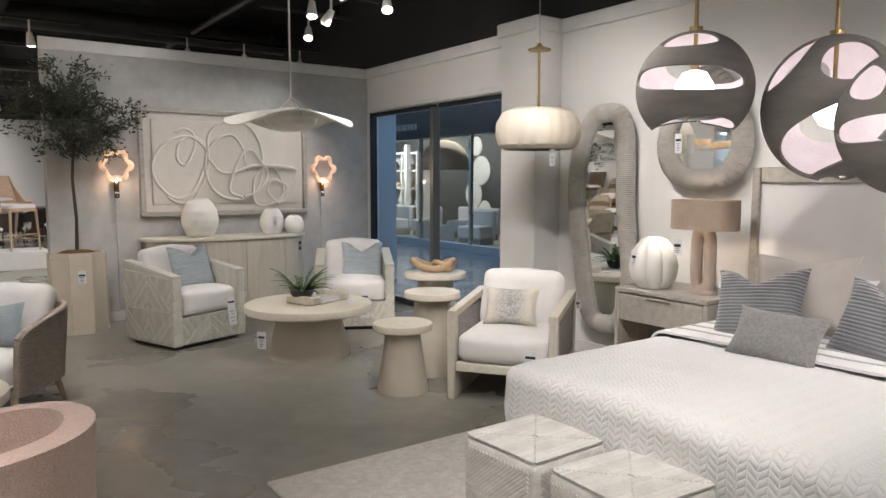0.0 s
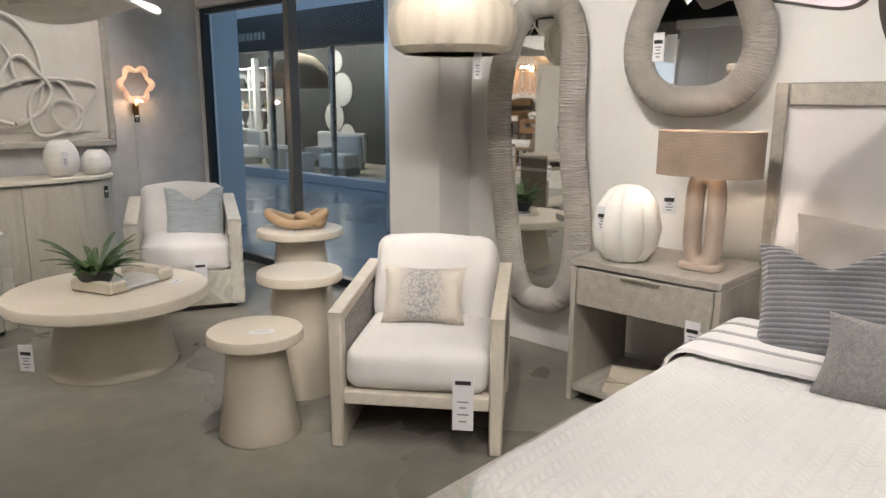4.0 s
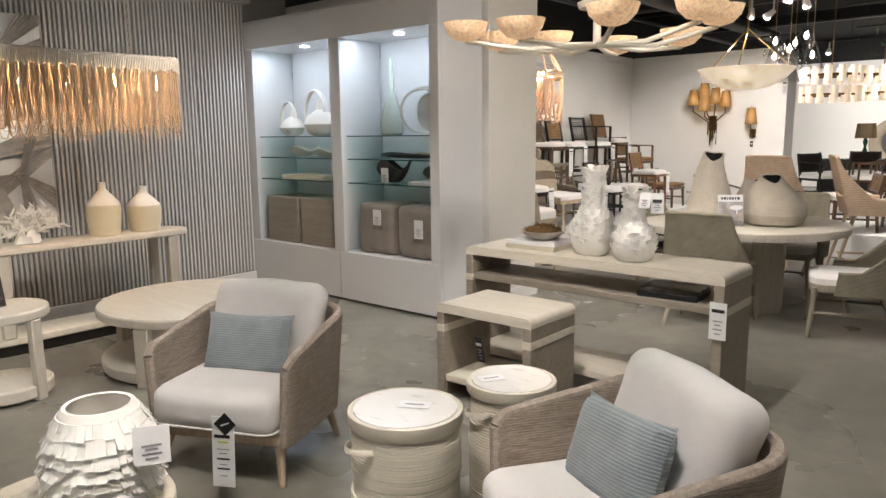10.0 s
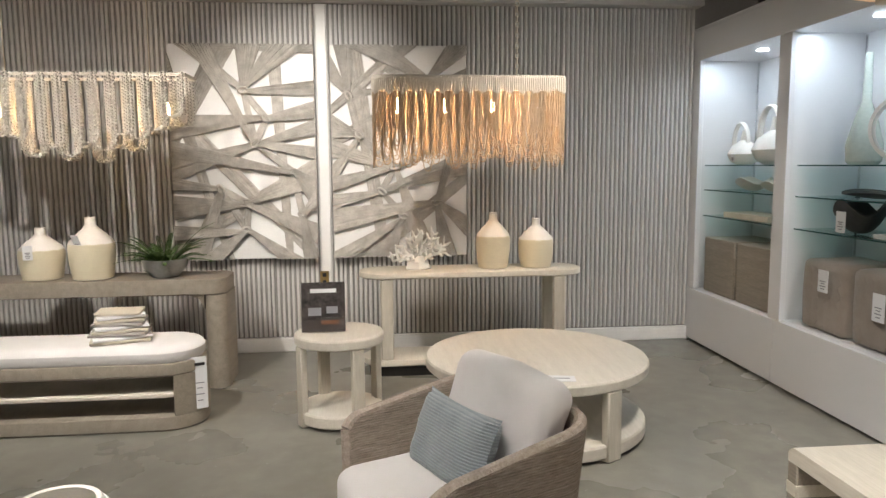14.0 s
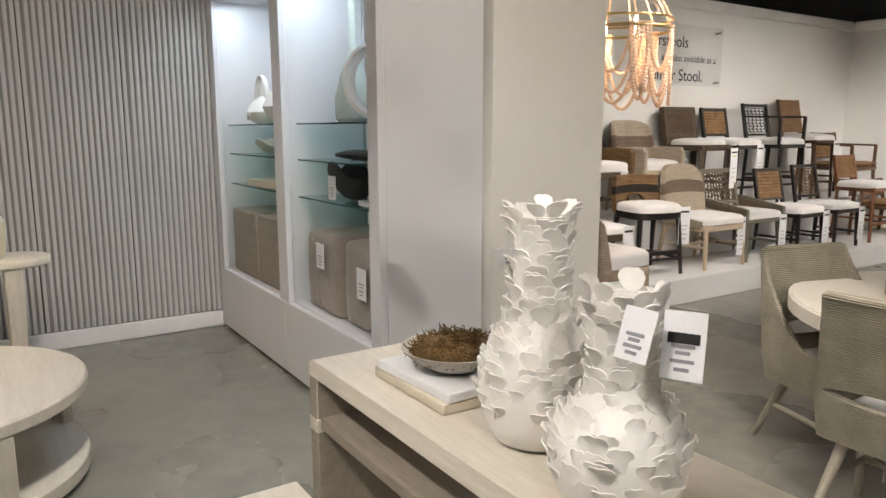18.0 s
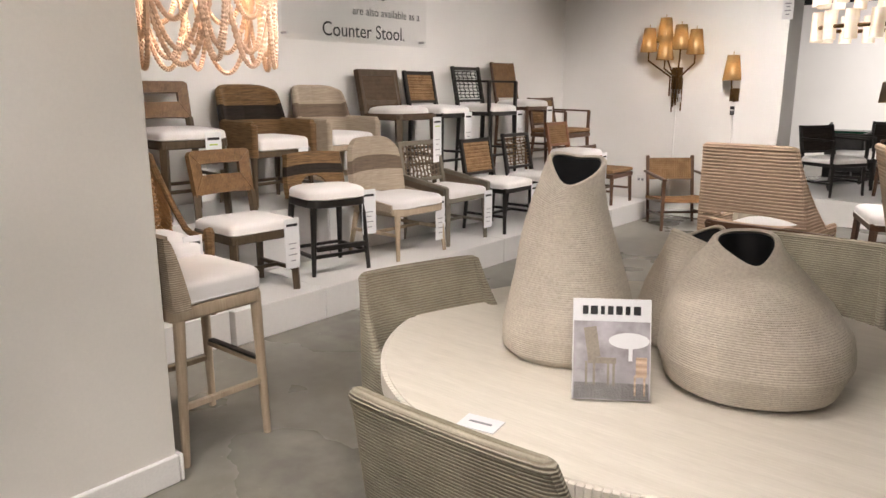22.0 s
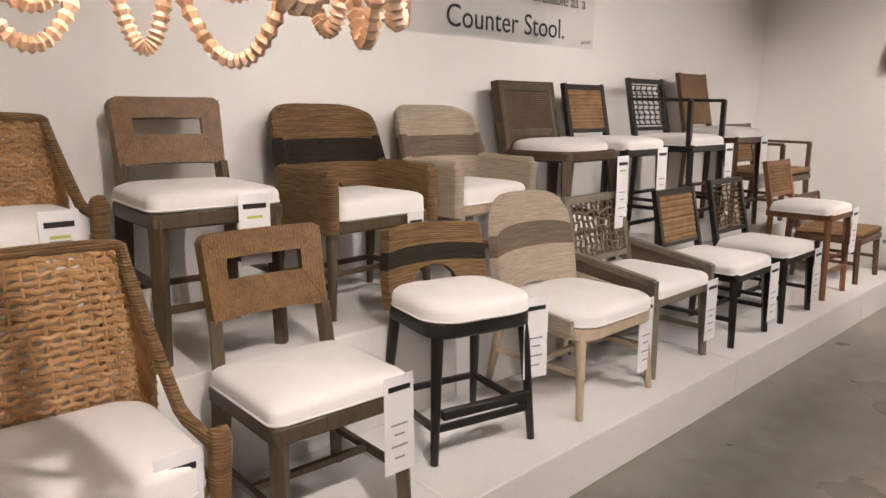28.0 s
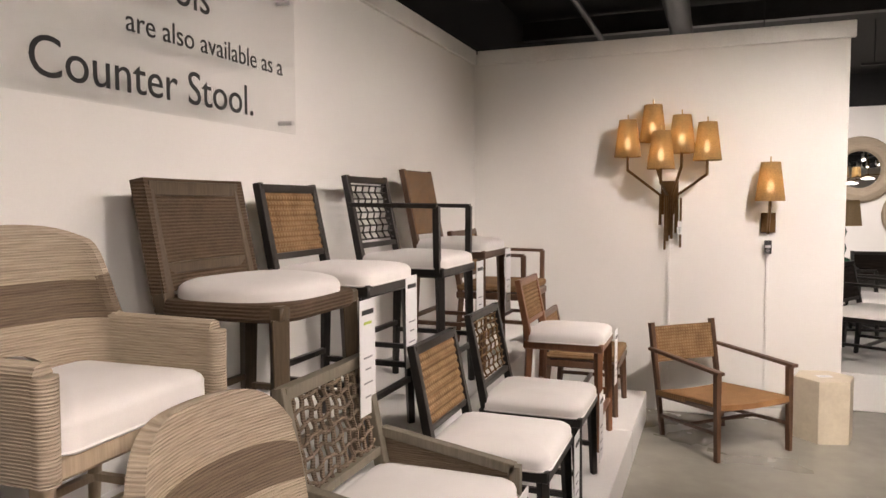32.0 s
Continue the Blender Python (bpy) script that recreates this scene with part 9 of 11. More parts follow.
def striped_armchair(m, h, total, label, light, dark, legm, w=0.63, d=0.48):
    """A corded wrap-round armchair: arms and back are one bent sheet with a dark band across the back."""
    t = thing("armchair", label, "armchair", m, "chairs on the platform")
    sh = h - 0.12
    part("seat_frame", rbox(d, w - 0.02, 0.06, 0.01, 0, 0, sh), legm, t)
    seat_pad(t, h, d - 0.02, w - 0.13, 0.02, 0.1, corner=0.04)
    r, hw, bx = 0.13, w / 2 - 0.026, -d / 2 + 0.01
    side, arc, back = d / 2 - bx - r, r * math.pi / 2, 2 * (hw - r)
    full = 2 * side + 2 * arc + back
    z0, zt = h - 0.14, h + 0.1
    zd0, zd1 = z0 + (total - z0) * 0.5, z0 + (total - z0) * 0.72

    def plan(u):
        """Place along the bend, and how far round the corner it is (0 on an arm, 1 on the back)."""
        e = full * min(u, 1 - u)
        sg = 1 if u > 0.5 else -1
        if e < side:
            return d / 2 - e, sg * hw, 0.0
        if e < side + arc:
            q = (e - side) / r
            return bx + r - r * math.sin(q), sg * (hw - r + r * math.cos(q)), q / (math.pi / 2)
        return bx - 0.03 * min(1.0, (e - side - arc) / (back / 2)), sg * (back / 2 - (e - side - arc)), 1.0

    def top(u):
        x, y, q = plan(u)
        k = min(1.0, max(0.0, (q - 0.02) / 0.42))
        k = k * k * (3 - 2 * k)
        arm = zt + 0.02 * (d / 2 - x)
        return arm + (total - 0.075 * min(1.0, abs(y) / hw) ** 5 - arm) * k

    def sheet(lo, hi, u0, u1):
        def fn(u, v):
            uu = u0 + (u1 - u0) * u
            x, y, q = plan(uu)
            a, b = lo(uu), min(hi, top(uu))
            z = a + (max(b, a + 0.002) - a) * v
            return x - 0.16 * max(0.0, z - zt) * q, y * (1 + 0.1 * max(0.0, z - zt)), z
        return fn

    def reach(z):
        return next(i / 400 for i in range(200) if top(i / 400) > z)

    def low(u):
        a = (u - 0.5) * full / (0.3 * w)
        return z0 + 0.18 * max(0.0, 1 - abs(a) ** 3.5)
    part("backrest", shell(sheet(low, zd0, 0.0, 1.0), 72, 10, 0.05), light, t, "corded wrap-round arms and lower back")
    e = reach(zd0 + 0.004)
    part("back_band", shell(sheet(lambda u: zd0, zd1, e, 1 - e), 40, 5, 0.05), dark, t, "dark corded band")
    e = reach(zd1 + 0.004)
    part("back_top", shell(sheet(lambda u: zd1, 9.0, e, 1 - e), 40, 6, 0.05), light, t)
    for sg in (-1, 1):
        part("arm_edge", tube([(d / 2, sg * hw, z0), (d / 2 + 0.004, sg * hw, zt - 0.004)], 0.029, 10), light, t, "rounded corded arm end")
    rim = [sheet(low, 9.0, 0.0, 1.0)(i / 160, 1.0) for i in range(161)]
    cuts = [next(i for i in range(81) if rim[i][2] > z) for z in (zd0, zd1)]
    c0, c1 = cuts
    for i, j, mt in ((0, c0, light), (c0, c1, dark), (c1, 160 - c1, light), (160 - c1, 160 - c0, dark), (160 - c0, 160, light)):
        if j > i:
            part("top_edge", tube(rim[i:j + 1], 0.0262, 8), mt, t)
    legs4(t, legm, sh - 0.02, d / 2 - 0.04, -d / 2 + 0.06, w / 2 - 0.05, 0.055, 0.032, 0.02, True, ((0.14, "sbh"),))
    return t


def framed_chair(m, h, total, label, frame, fill, fillm, w=0.48, d=0.48, stool=False, arms=None, legd=0.038, lean=0.2, seat=None):
    """Framed back with a woven infill: fill is panel, lattice or loose."""
    t = thing("chair", label, "stool" if stool else "chair", m, "chairs on the platform")
    sh = h - 0.085
    seat_frame(t, sh, d, w - 0.01, frame, 0.05)
    if seat:
        part("woven_seat", cush(d, w, 0.05, 0.02, 0.006, x=0, z=h - 0.03), seat, t, "woven cord seat")
    else:
        seat_pad(t, h, d, w, 0.0, 0.075, corner=0.2 if fill == "slab" else 0.06)
    bt = -d / 2 + 0.015
    z0, z1 = h + 0.02, total
    sheet_frame(t, w - 0.05, z0, z1, 0.02, lean, bt, frame, legd)
    wi = w - 0.05 - legd

    def P(y, z, o=0.0):
        return (bt - lean * (z - z0) + o, y, z)
    if fill == "panel":
        part("back_panel", shell(lambda u, v: P((u - 0.5) * wi, z0 + 0.035 + (z1 - z0 - 0.07) * v, 0.004 * math.sin(v * 50)), 4, 60, 0.016), fillm, t, "woven cord back")
    elif fill == "lattice":
        rnd = random.Random(int(total * 1000))
        g = []
        for i in range(10):
            y = -wi / 2 + wi * (i + 0.5) / 10
            g.append(tube([P(y + 0.008 * math.sin(k * 2.2 + i), z0 + 0.03 + (z1 - z0 - 0.06) * k / 10, 0.008 * math.sin(k * math.pi + i * math.pi)) for k in range(11)], 0.0085, 5))
        for j in range(7):
            z = z0 + 0.05 + (z1 - z0 - 0.1) * j / 6
            g.append(tube([P(-wi / 2 + wi * k / 10, z + 0.012 * math.sin(k * 2 + j), -0.008 * math.sin(k * math.pi + j * math.pi)) for k in range(11)], 0.007, 5))
        part("back_weave", joinm(*g), fillm, t, "open knotted cord lattice")
    elif fill == "loose":
        g = []
        for j in range(9):
            z = z0 + 0.05 + (z1 - z0 - 0.1) * j / 8
            g.append(tube([P(-wi / 2 - 0.02, z), P(wi / 2 + 0.02, z)], 0.005, 5))
        for i in range(5):
            y = -wi / 2 + wi * (i + 0.7) / 5.4
            g.append(tube([P(y + 0.015 * (-1) ** k, z0 + 0.05 + (z1 - z0 - 0.1) * k / 8, 0.008) for k in range(9)], 0.005, 5))
        part("back_weave", joinm(*g), fillm, t, "sparse knotted cord weave")
    elif fill == "slab":
        part("back_panel", shell(lambda u, v: P((u - 0.5) * (w + 0.01), z0 - 0.06 + (z1 - z0 + 0.07) * v, 0.006 - 0.03 * (1 - (2 * u - 1) ** 2)), 16, 14, 0.05), fillm, t, "dark woven wrapped back")
        part("seat_ring", slab(stadium(d / 2 + 0.015, w / 2 + 0.012, 0.12, 8), sh - 0.03, sh + 0.03, 0.012), fillm, t, "dark woven seat rim")
    elif fill == "leather":
        lp = part("back_panel", rbox(0.02, w - 0.03, z1 - z0 - 0.01, 0.006), fillm, t, "stitched leather back")
        lp.matrix_local = pose(bt - lean * (z1 - z0) / 2 + 0.012, 0, (z0 + z1) / 2, 0, -math.degrees(math.atan(lean)), 0)
    if arms == "low":
        for s in (-1, 1):
            part("arm", bar((bt, s * (w / 2 + 0.005), h + 0.1), (d / 2 - 0.02, s * (w / 2 + 0.005), h + 0.02), 0.04, d0=0.035), frame, t)
            part("arm_panel", shell(lambda u, v: (bt + (d - 0.06) * u, s * (w / 2), h - 0.1 + (0.19 - 0.07 * u) * v), 6, 6, 0.012), fillm, t)
            part("arm_post", bar((d / 2 - 0.02, s * (w / 2 + 0.005), h + 0.03), (d / 2 - 0.02, s * (w / 2 + 0.005), h - 0.12), 0.04), frame, t)
    elif arms:
        za = h + arms
        for s in (-1, 1):
            part("arm", bar(P(s * (w / 2 - 0.01), za + 0.01), (d / 2 - 0.03, s * (w / 2), za), 0.032, d0=0.022), frame, t)
            part("arm_post", bar((d / 2 - 0.035, s * (w / 2 - 0.005), za), (d / 2 - 0.035, s * (w / 2 - 0.015), sh), 0.032), frame, t)
    st = ((0.2, "f"), (0.26, "s"), (0.3, "b")) if stool else ((0.16, "sh"),)
    legs4(t, frame, sh - 0.02, d / 2 - 0.03, -d / 2 + 0.03, w / 2 - 0.035, legd, legd * 0.75, 0.014, False, st)
    return t


def rattan_chair(m, h, total, label, w=0.6, d=0.56, stool=False):
    """Curved back of woven honey rattan, rope-bound rim."""
    t = thing("chair", label, "chair", m, "chairs on the platform")
    sh = h - 0.12
    part("seat_frame", slab(stadium(d / 2, w / 2 - 0.02, 0.1, 6), sh - 0.03, sh + 0.03, 0.01), M_RATTAN, t)
    seat_pad(t, h, d, w - 0.08, 0.03, 0.11, corner=0.11)

    def fn(u, v):
        a = (u - 0.5) * 2
        s = abs(a)
        arm = max(0.0, (s - 0.62) / 0.38)
        top = total - 0.06 * s ** 3 - (total - h - 0.03) * min(1.0, arm * 1.7) ** 0.75
        z = sh + (top - sh) * v
        y = (w / 2) * math.sin(min(1.0, s / 0.72) * math.pi / 2) * (0.86 + 0.14 * min(1, v * 1.5) - 0.12 * v * (1 - arm))
        x = -d / 2 + 0.03 + (d - 0.06) * arm - 0.11 * max(0, v) * (1 - arm) * max(0, 1 - 0.2 * s)
        return x, math.copysign(y, a), z
    g, g2 = [], []
    rows, cols = 25, 19
    for j in range(1, rows):
        v = j / rows
        pts = []
        for i in range(61):
            u = 0.15 + 0.7 * i / 60
            p = np.array(fn(u, v))
            p[0] += 0.006 * math.cos(i * math.pi * cols / 60 + j * math.pi)
            p[2] += 0.004 * math.sin(i * 1.7 + j * 2.3)
            pts.append(p)
        part("strand", tube(pts, 0.0102, 6, flat=0.85), M_RATTAN, t, "thick woven honey rattan strand")
    for i in range(cols + 1):
        u = 0.15 + 0.7 * i / cols
        part("upright", tube([fn(u, v) for v in np.linspace(0, 1, 8)], 0.0065, 5), M_RATTAN, t)
    part("rim", tube([fn(i / 60, 1.0) for i in range(61)], 0.02, 8), M_TANROPE, t, "rope-bound rim")
    for s in (-1, 1):
        part("front_post", tube([(d / 2 - 0.03, s * (w / 2 - 0.01), h + 0.035), (d / 2 - 0.015, s * (w / 2 - 0.012), h + 0.02), (d / 2 - 0.005, s * (w / 2 - 0.02), h - 0.08), (d / 2, s * (w / 2 - 0.03), 0)], [0.03, 0.034, 0.03, 0.02], 8), M_TANROPE, t, "rope-bound front post")
    legs4(t, M_RATTAN, sh, d / 2 - 0.05, -d / 2 + 0.06, w / 2 - 0.07, 0.045, 0.04, 0.02, True, ((0.12, "shb"),))
    return t


LO, HI = 0.222, 0.669
# front tier
rattan_chair(pose(-4.05, 9.865, LO, 0, 0, -3), 0.475, 0.93, "honey rattan dining chair with a white seat on the platform")
wrap_chair(pose(-4.05, 10.59, LO, 0, 0, -3), 0.50, 0.925, "dining chair with a brown rawhide-wrapped back and white seat", 0.5, 0.47)
striped_chair(pose(-4.11, 11.35, LO, 0, 0, -13), 0.63, 0.865, "counter stool with a tan and black corded back", M_TANROPE, M_DARKROPE, M_BLACKWOOD, 0.5, 0.45, True, 0.15)
striped_chair(pose(-4.08, 12.10, LO, 0, 0, 0), 0.485, 0.94, "dining chair with a sand corded back and brown band", M_SANDROPE, M_MIDROPE, M_NATURAL, 0.61, 0.56, False, 0.1)
framed_chair(pose(-4.12, 12.76, LO, 0, 0, 0), 0.48, 0.87, "grey wood armchair with an open knotted cord back", M_OLIVEWOOD, "lattice", M_MIDROPE, 0.58, 0.54, arms="low", legd=0.045)
framed_chair(pose(-4.04, 13.48, LO, 0, 0, 0), 0.49, 0.86, "dark wood dining chair with a woven tan back", M_BLACKWOOD, "panel", M_CANE, 0.5, 0.5)
framed_chair(pose(-4.04, 14.18, LO, 0, 0, 0), 0.49, 0.88, "dark wood dining chair with a sparse knotted cord back", M_BLACKWOOD, "loose", M_TANROPE, 0.5, 0.5)
framed_chair(pose(-4.04, 14.95, LO, 0, 0, 0), 0.68, 0.97, "chestnut counter stool with a woven cord back", M_TEAK, "panel", M_CANE, 0.46, 0.46, True)
framed_chair(pose(-4.06, 15.70, LO, 0, 0, 0), 0.42, 0.66, "low walnut chair with a woven cord seat", M_WALNUT, "panel", M_CANE, 0.54, 0.5, seat=M_CANE)
# back tier
rattan_chair(pose(-4.82, 9.88, HI, 0, 0, -2), 0.555, 0.86, "honey rattan chair with a white seat on the upper tier", 0.6, 0.44)
wrap_chair(pose(-4.71, 10.54, HI, 0, 0, -5), 0.615, 0.935, "counter stool with a brown rawhide-wrapped back", 0.48, 0.48, True)
striped_armchair(pose(-4.80, 11.33, HI, 0, 0, 2), 0.52, 0.895, "armchair of tan cord with a black band", M_TANROPE, M_DARKROPE, M_DARKWOOD)
striped_armchair(pose(-4.80, 12.06, HI, 0, 0, 2), 0.52, 0.895, "armchair of sand cord with a brown band", M_SANDROPE, M_MIDROPE, M_NATURAL)
framed_chair(pose(-4.72, 12.80, HI, 0, 0, 0), 0.72, 1.05, "swivel stool with a dark brown woven back and round seat", M_DARKWOOD, "slab", M_BROWNCANE, 0.52, 0.5, True, legd=0.055)
framed_chair(pose(-4.7, 13.36, HI, 0, 0, 0), 0.72, 1.06, "black wood stool with a woven tan back", M_BLACKWOOD, "panel", M_CANE, 0.46, 0.46, True)
framed_chair(pose(-4.7, 14.16, HI, 0, 0, 0), 0.72, 1.12, "black wood stool with arms and a sparse cord back", M_BLACKWOOD, "loose", M_BLACKWOOD, 0.5, 0.48, True, arms=0.24)
framed_chair(pose(-4.7, 14.84, HI, 0, 0, 0), 0.76, 1.18, "dark wood stool with a brown leather back", M_WALNUT, "leather", M_LEATHER, 0.46, 0.46, True)
framed_chair(pose(-4.66, 15.66, HI, 0, 0, 0), 0.42, 0.78, "dark wood low armchair with a woven cord seat", M_WALNUT, "panel", M_CANE, 0.58, 0.52, seat=M_CANE, arms=0.2)
# hanging cards along the platform
for x, y, z, a, hh, yl in ((-3.752, 10.017, 0.723, -3, 0.3, True), (-3.798, 10.77, 0.715, -3, 0.34, False), (-3.862, 11.548, 0.821, -13, 0.34, False), (-3.82, 12.33, 0.68, 0, 0.36, False), (-3.83, 13.02, 0.66, 0, 0.34, False), (-3.77, 13.7, 0.66, 0, 0.36, False), (-3.77, 14.41, 0.66, 0, 0.36, False), (-3.79, 15.16, 0.86, 0, 0.34, False),
                           (-4.43, 10.63, 1.262, -5, 0.26, True), (-4.56, 10.02, 1.245, -2, 0.2, True), (-4.4, 12.98, 1.3, 0, 0.42, True), (-4.468, 13.54, 1.33, 0, 0.4, False), (-4.43, 14.4, 1.33, 0, 0.4, False), (-4.45, 15.04, 1.36, 0, 0.4, False)):
    tag(x, y, z, a, hh, 0.12, True, yl)
tag(-4.54, 11.5, 1.10, 2, 0.13, 0.1, True, False)


# acrylic sign
def sign():
    t = thing("wall_sign", "clear acrylic wall sign with black lettering on steel standoffs", "sign")
    z0, z1, y0, y1 = 1.97, 2.62, 11.78, 13.62
    p = part("sheet", rbox(0.008, y1 - y0, z1 - z0, 0.002, -5.09, (y0 + y1) / 2, (z0 + z1) / 2), M_ACRYL, t, "clear acrylic sheet")
    for y in (y0 + 0.04, y1 - 0.04):
        for z in (z0 + 0.05, z1 - 0.05):
            part("standoff", leg((-5.155, y, z), (-5.08, y, z), 0.011), M_STEEL, t)
    for s, size, y, z in (("Counter Stool.", 0.178, 13.29, 2.02), ("are also available as a", 0.108, 13.51, 2.225), ("Barstools", 0.178, 13.02, 2.375)):
        m = Matrix(((0, 0, 1, -5.083), (-1 * -1, 0, 0, y), (0, 1, 0, z), (0, 0, 0, 1)))
        words(s, size, M_INK, t, m, 0.001, "lettering", "RIGHT", "black sans lettering")


sign()


# wall lamps
def shade_sconce(x, z, arms, label):
    t = thing("wall_sconce", label, "wall lamp", pose(x, 16.515, z))
    part("backplate", rbox(0.1 if len(arms) == 1 else 0.13, 0.03, 0.15 if len(arms) == 1 else 0.26, 0.004, 0, -0.018, 0), M_BRONZE, t)
    for dx, dz, dy in arms:
        if len(arms) > 1:
            part("rod", tube([(dx * 0.22, -0.05 - 0.1 * dy, -0.36 + 0.5 * abs(dx)), (dx * 0.22, -0.05 - 0.1 * dy, 0.02), (dx, -dy, dz - 0.1), (dx, -dy, dz + 0.02)], 0.011, 6), M_BRONZE, t)
            part("drop_rod", leg((dx * 0.2 + 0.03, -0.06, 0.0), (dx * 0.2 + 0.03, -0.06, -0.22 - 0.6 * abs(dx)), 0.009), M_BRONZE, t)
        else:
            part("rod", tube([(0, -0.03, -0.08), (0, -0.1, 0.02), (0, -dy, dz - 0.05), (0, -dy, dz)], 0.011, 6), M_BRONZE, t)
        part("shade", at(shell(lambda u, v: ((0.1 - 0.036 * v) * math.cos(TAU * u), (0.1 - 0.036 * v) * math.sin(TAU * u), 0.28 * v), 28, 4, 0.004, True), dx, -dy, dz), G_AMBER, t, "lit amber woven shade")
        part("finial", leg((dx, -dy, dz + 0.24), (dx, -dy, dz + 0.32), 0.005), M_BRASS, t)
        part("bulb", at(lathe([(0.01, 0), (0.024, 0.03), (0.02, 0.06), (0.004, 0.09)], 12), dx, -dy, dz + 0.06), G_DIM, t, "lit bulb")
    part("cord_cover", rbox(0.02, 0.012, z - 0.45, 0.002, 0, -0.008, -0.25 - (z - 0.45) / 2 + 0.02), M_TRIM, t)


shade_sconce(-3.56, 1.68, ((-0.3, 0.31, 0.2), (-0.12, 0.42, 0.16), (-0.05, 0.21, 0.3), (0.09, 0.33, 0.2), (0.27, 0.27, 0.2)), "five-shade bronze wall sconce with lit amber shades")
shade_sconce(-2.86, 1.49, ((0.0, 0.16, 0.16),), "single-shade bronze wall sconce, lit")
for dx, dz, dy in ((-0.3, 0.31, 0.2), (-0.12, 0.42, 0.16), (-0.05, 0.21, 0.3), (0.09, 0.33, 0.2), (0.27, 0.27, 0.2)):
    bulb("sconce_glow", -3.56 + dx, 16.515 - dy, 1.68 + dz + 0.16, 0.6, 0.02, (1.0, 0.74, 0.46))
bulb("sconce_glow", -2.86, 16.355, 1.49 + 0.16 + 0.16, 0.8, 0.02, (1.0, 0.74, 0.46))
tag(-2.86, 16.46, 1.36, -90, 0.1, 0.05, True, False, True)
tag(-3.48, 16.42, 1.5, -90, 0.1, 0.03, False)


def lounge_chair(m, label):
    t = thing("lounge_chair", label, "chair", m)
    w, d = 0.6, 0.58
    for s in (-1, 1):
        part("front_leg", bar((d / 2, s * w / 2, 0.56), (d / 2 + 0.01, s * w / 2, 0), 0.042, 0.026, 0.036), M_WALNUT, t)
        part("rear_leg", bar((-d / 2 - 0.12, s * (w / 2 - 0.03), 0.78), (-d / 2 + 0.02, s * (w / 2 - 0.03), 0), 0.036, 0.028), M_WALNUT, t)
        part("arm", bar((d / 2 + 0.04, s * (w / 2 + 0.005), 0.57), (-d / 2 - 0.09, s * (w / 2), 0.6), 0.055, 0.035, 0.022), M_WALNUT, t)
        part("side_rail", bar((d / 2, s * w / 2, 0.33), (-d / 2 - 0.04, s * (w / 2 - 0.03), 0.28), 0.03), M_WALNUT, t)
        part("stretcher", bar((d / 2, s * w / 2, 0.18), (-d / 2, s * (w / 2 - 0.03), 0.14), 0.022), M_WALNUT, t)
    part("front_rail", bar((d / 2, -w / 2, 0.33), (d / 2, w / 2, 0.33), 0.03), M_WALNUT, t)
    part("cross_stretcher", bar((0, -w / 2, 0.16), (0, w / 2, 0.16), 0.022), M_WALNUT, t)
    part("seat", shell(lambda u, v: (-d / 2 - 0.02 + (d + 0.04) * u, (v - 0.5) * (w - 0.0), 0.30 + 0.05 * u - 0.015 * math.sin(math.pi * v)), 10, 12, 0.035), M_CANEX, t, "woven tan cord seat")
    part("backrest", shell(lambda u, v: (-d / 2 - 0.075 - 0.045 * v - 0.01 * math.sin(math.pi * u), (u - 0.5) * (w - 0.09), 0.5 + 0.25 * v), 12, 6, 0.03), M_CANE, t, "woven tan cord back")
    return t


M_CANEX = material("woven tan cord seat", (0.36, 0.215, 0.105), (0.26, 0.15, 0.07), rough=0.8, scale=12, fine=120, bump=0.3, weave=("X", "Y", 0.022, 0.003, 0.55), spec=0.2)
lounge_chair(pose(-3.17, 15.86, 0, 0, 0, -48), "walnut lounge armchair with woven tan cord seat and back")
single("side_block", prism([(0.2 * math.cos(radians(a)), 0.2 * math.sin(radians(a))) for a in range(15, 375, 60)], [(0, 0), (0.425, 0), (0.43, 0.005)]), M_STONE, "six-sided cream travertine side table block", "side table", pose(-2.5, 16.22, 0))
paper_slip(-2.5, 16.2, 0.43, 20)
t = thing("wall_outlet", "white power outlet plate on the wall", "outlet", pose(-3.95, 16.515, 0.42))
part("plate", rbox(0.12, 0.008, 0.12, 0.003, 0, -0.005, 0), M_TRIM, t)
part("socket", joinm(rbox(0.03, 0.004, 0.03, 0.002, -0.025, -0.011, 0), rbox(0.03, 0.004, 0.03, 0.002, 0.025, -0.011, 0)), M_GREYINK, t)


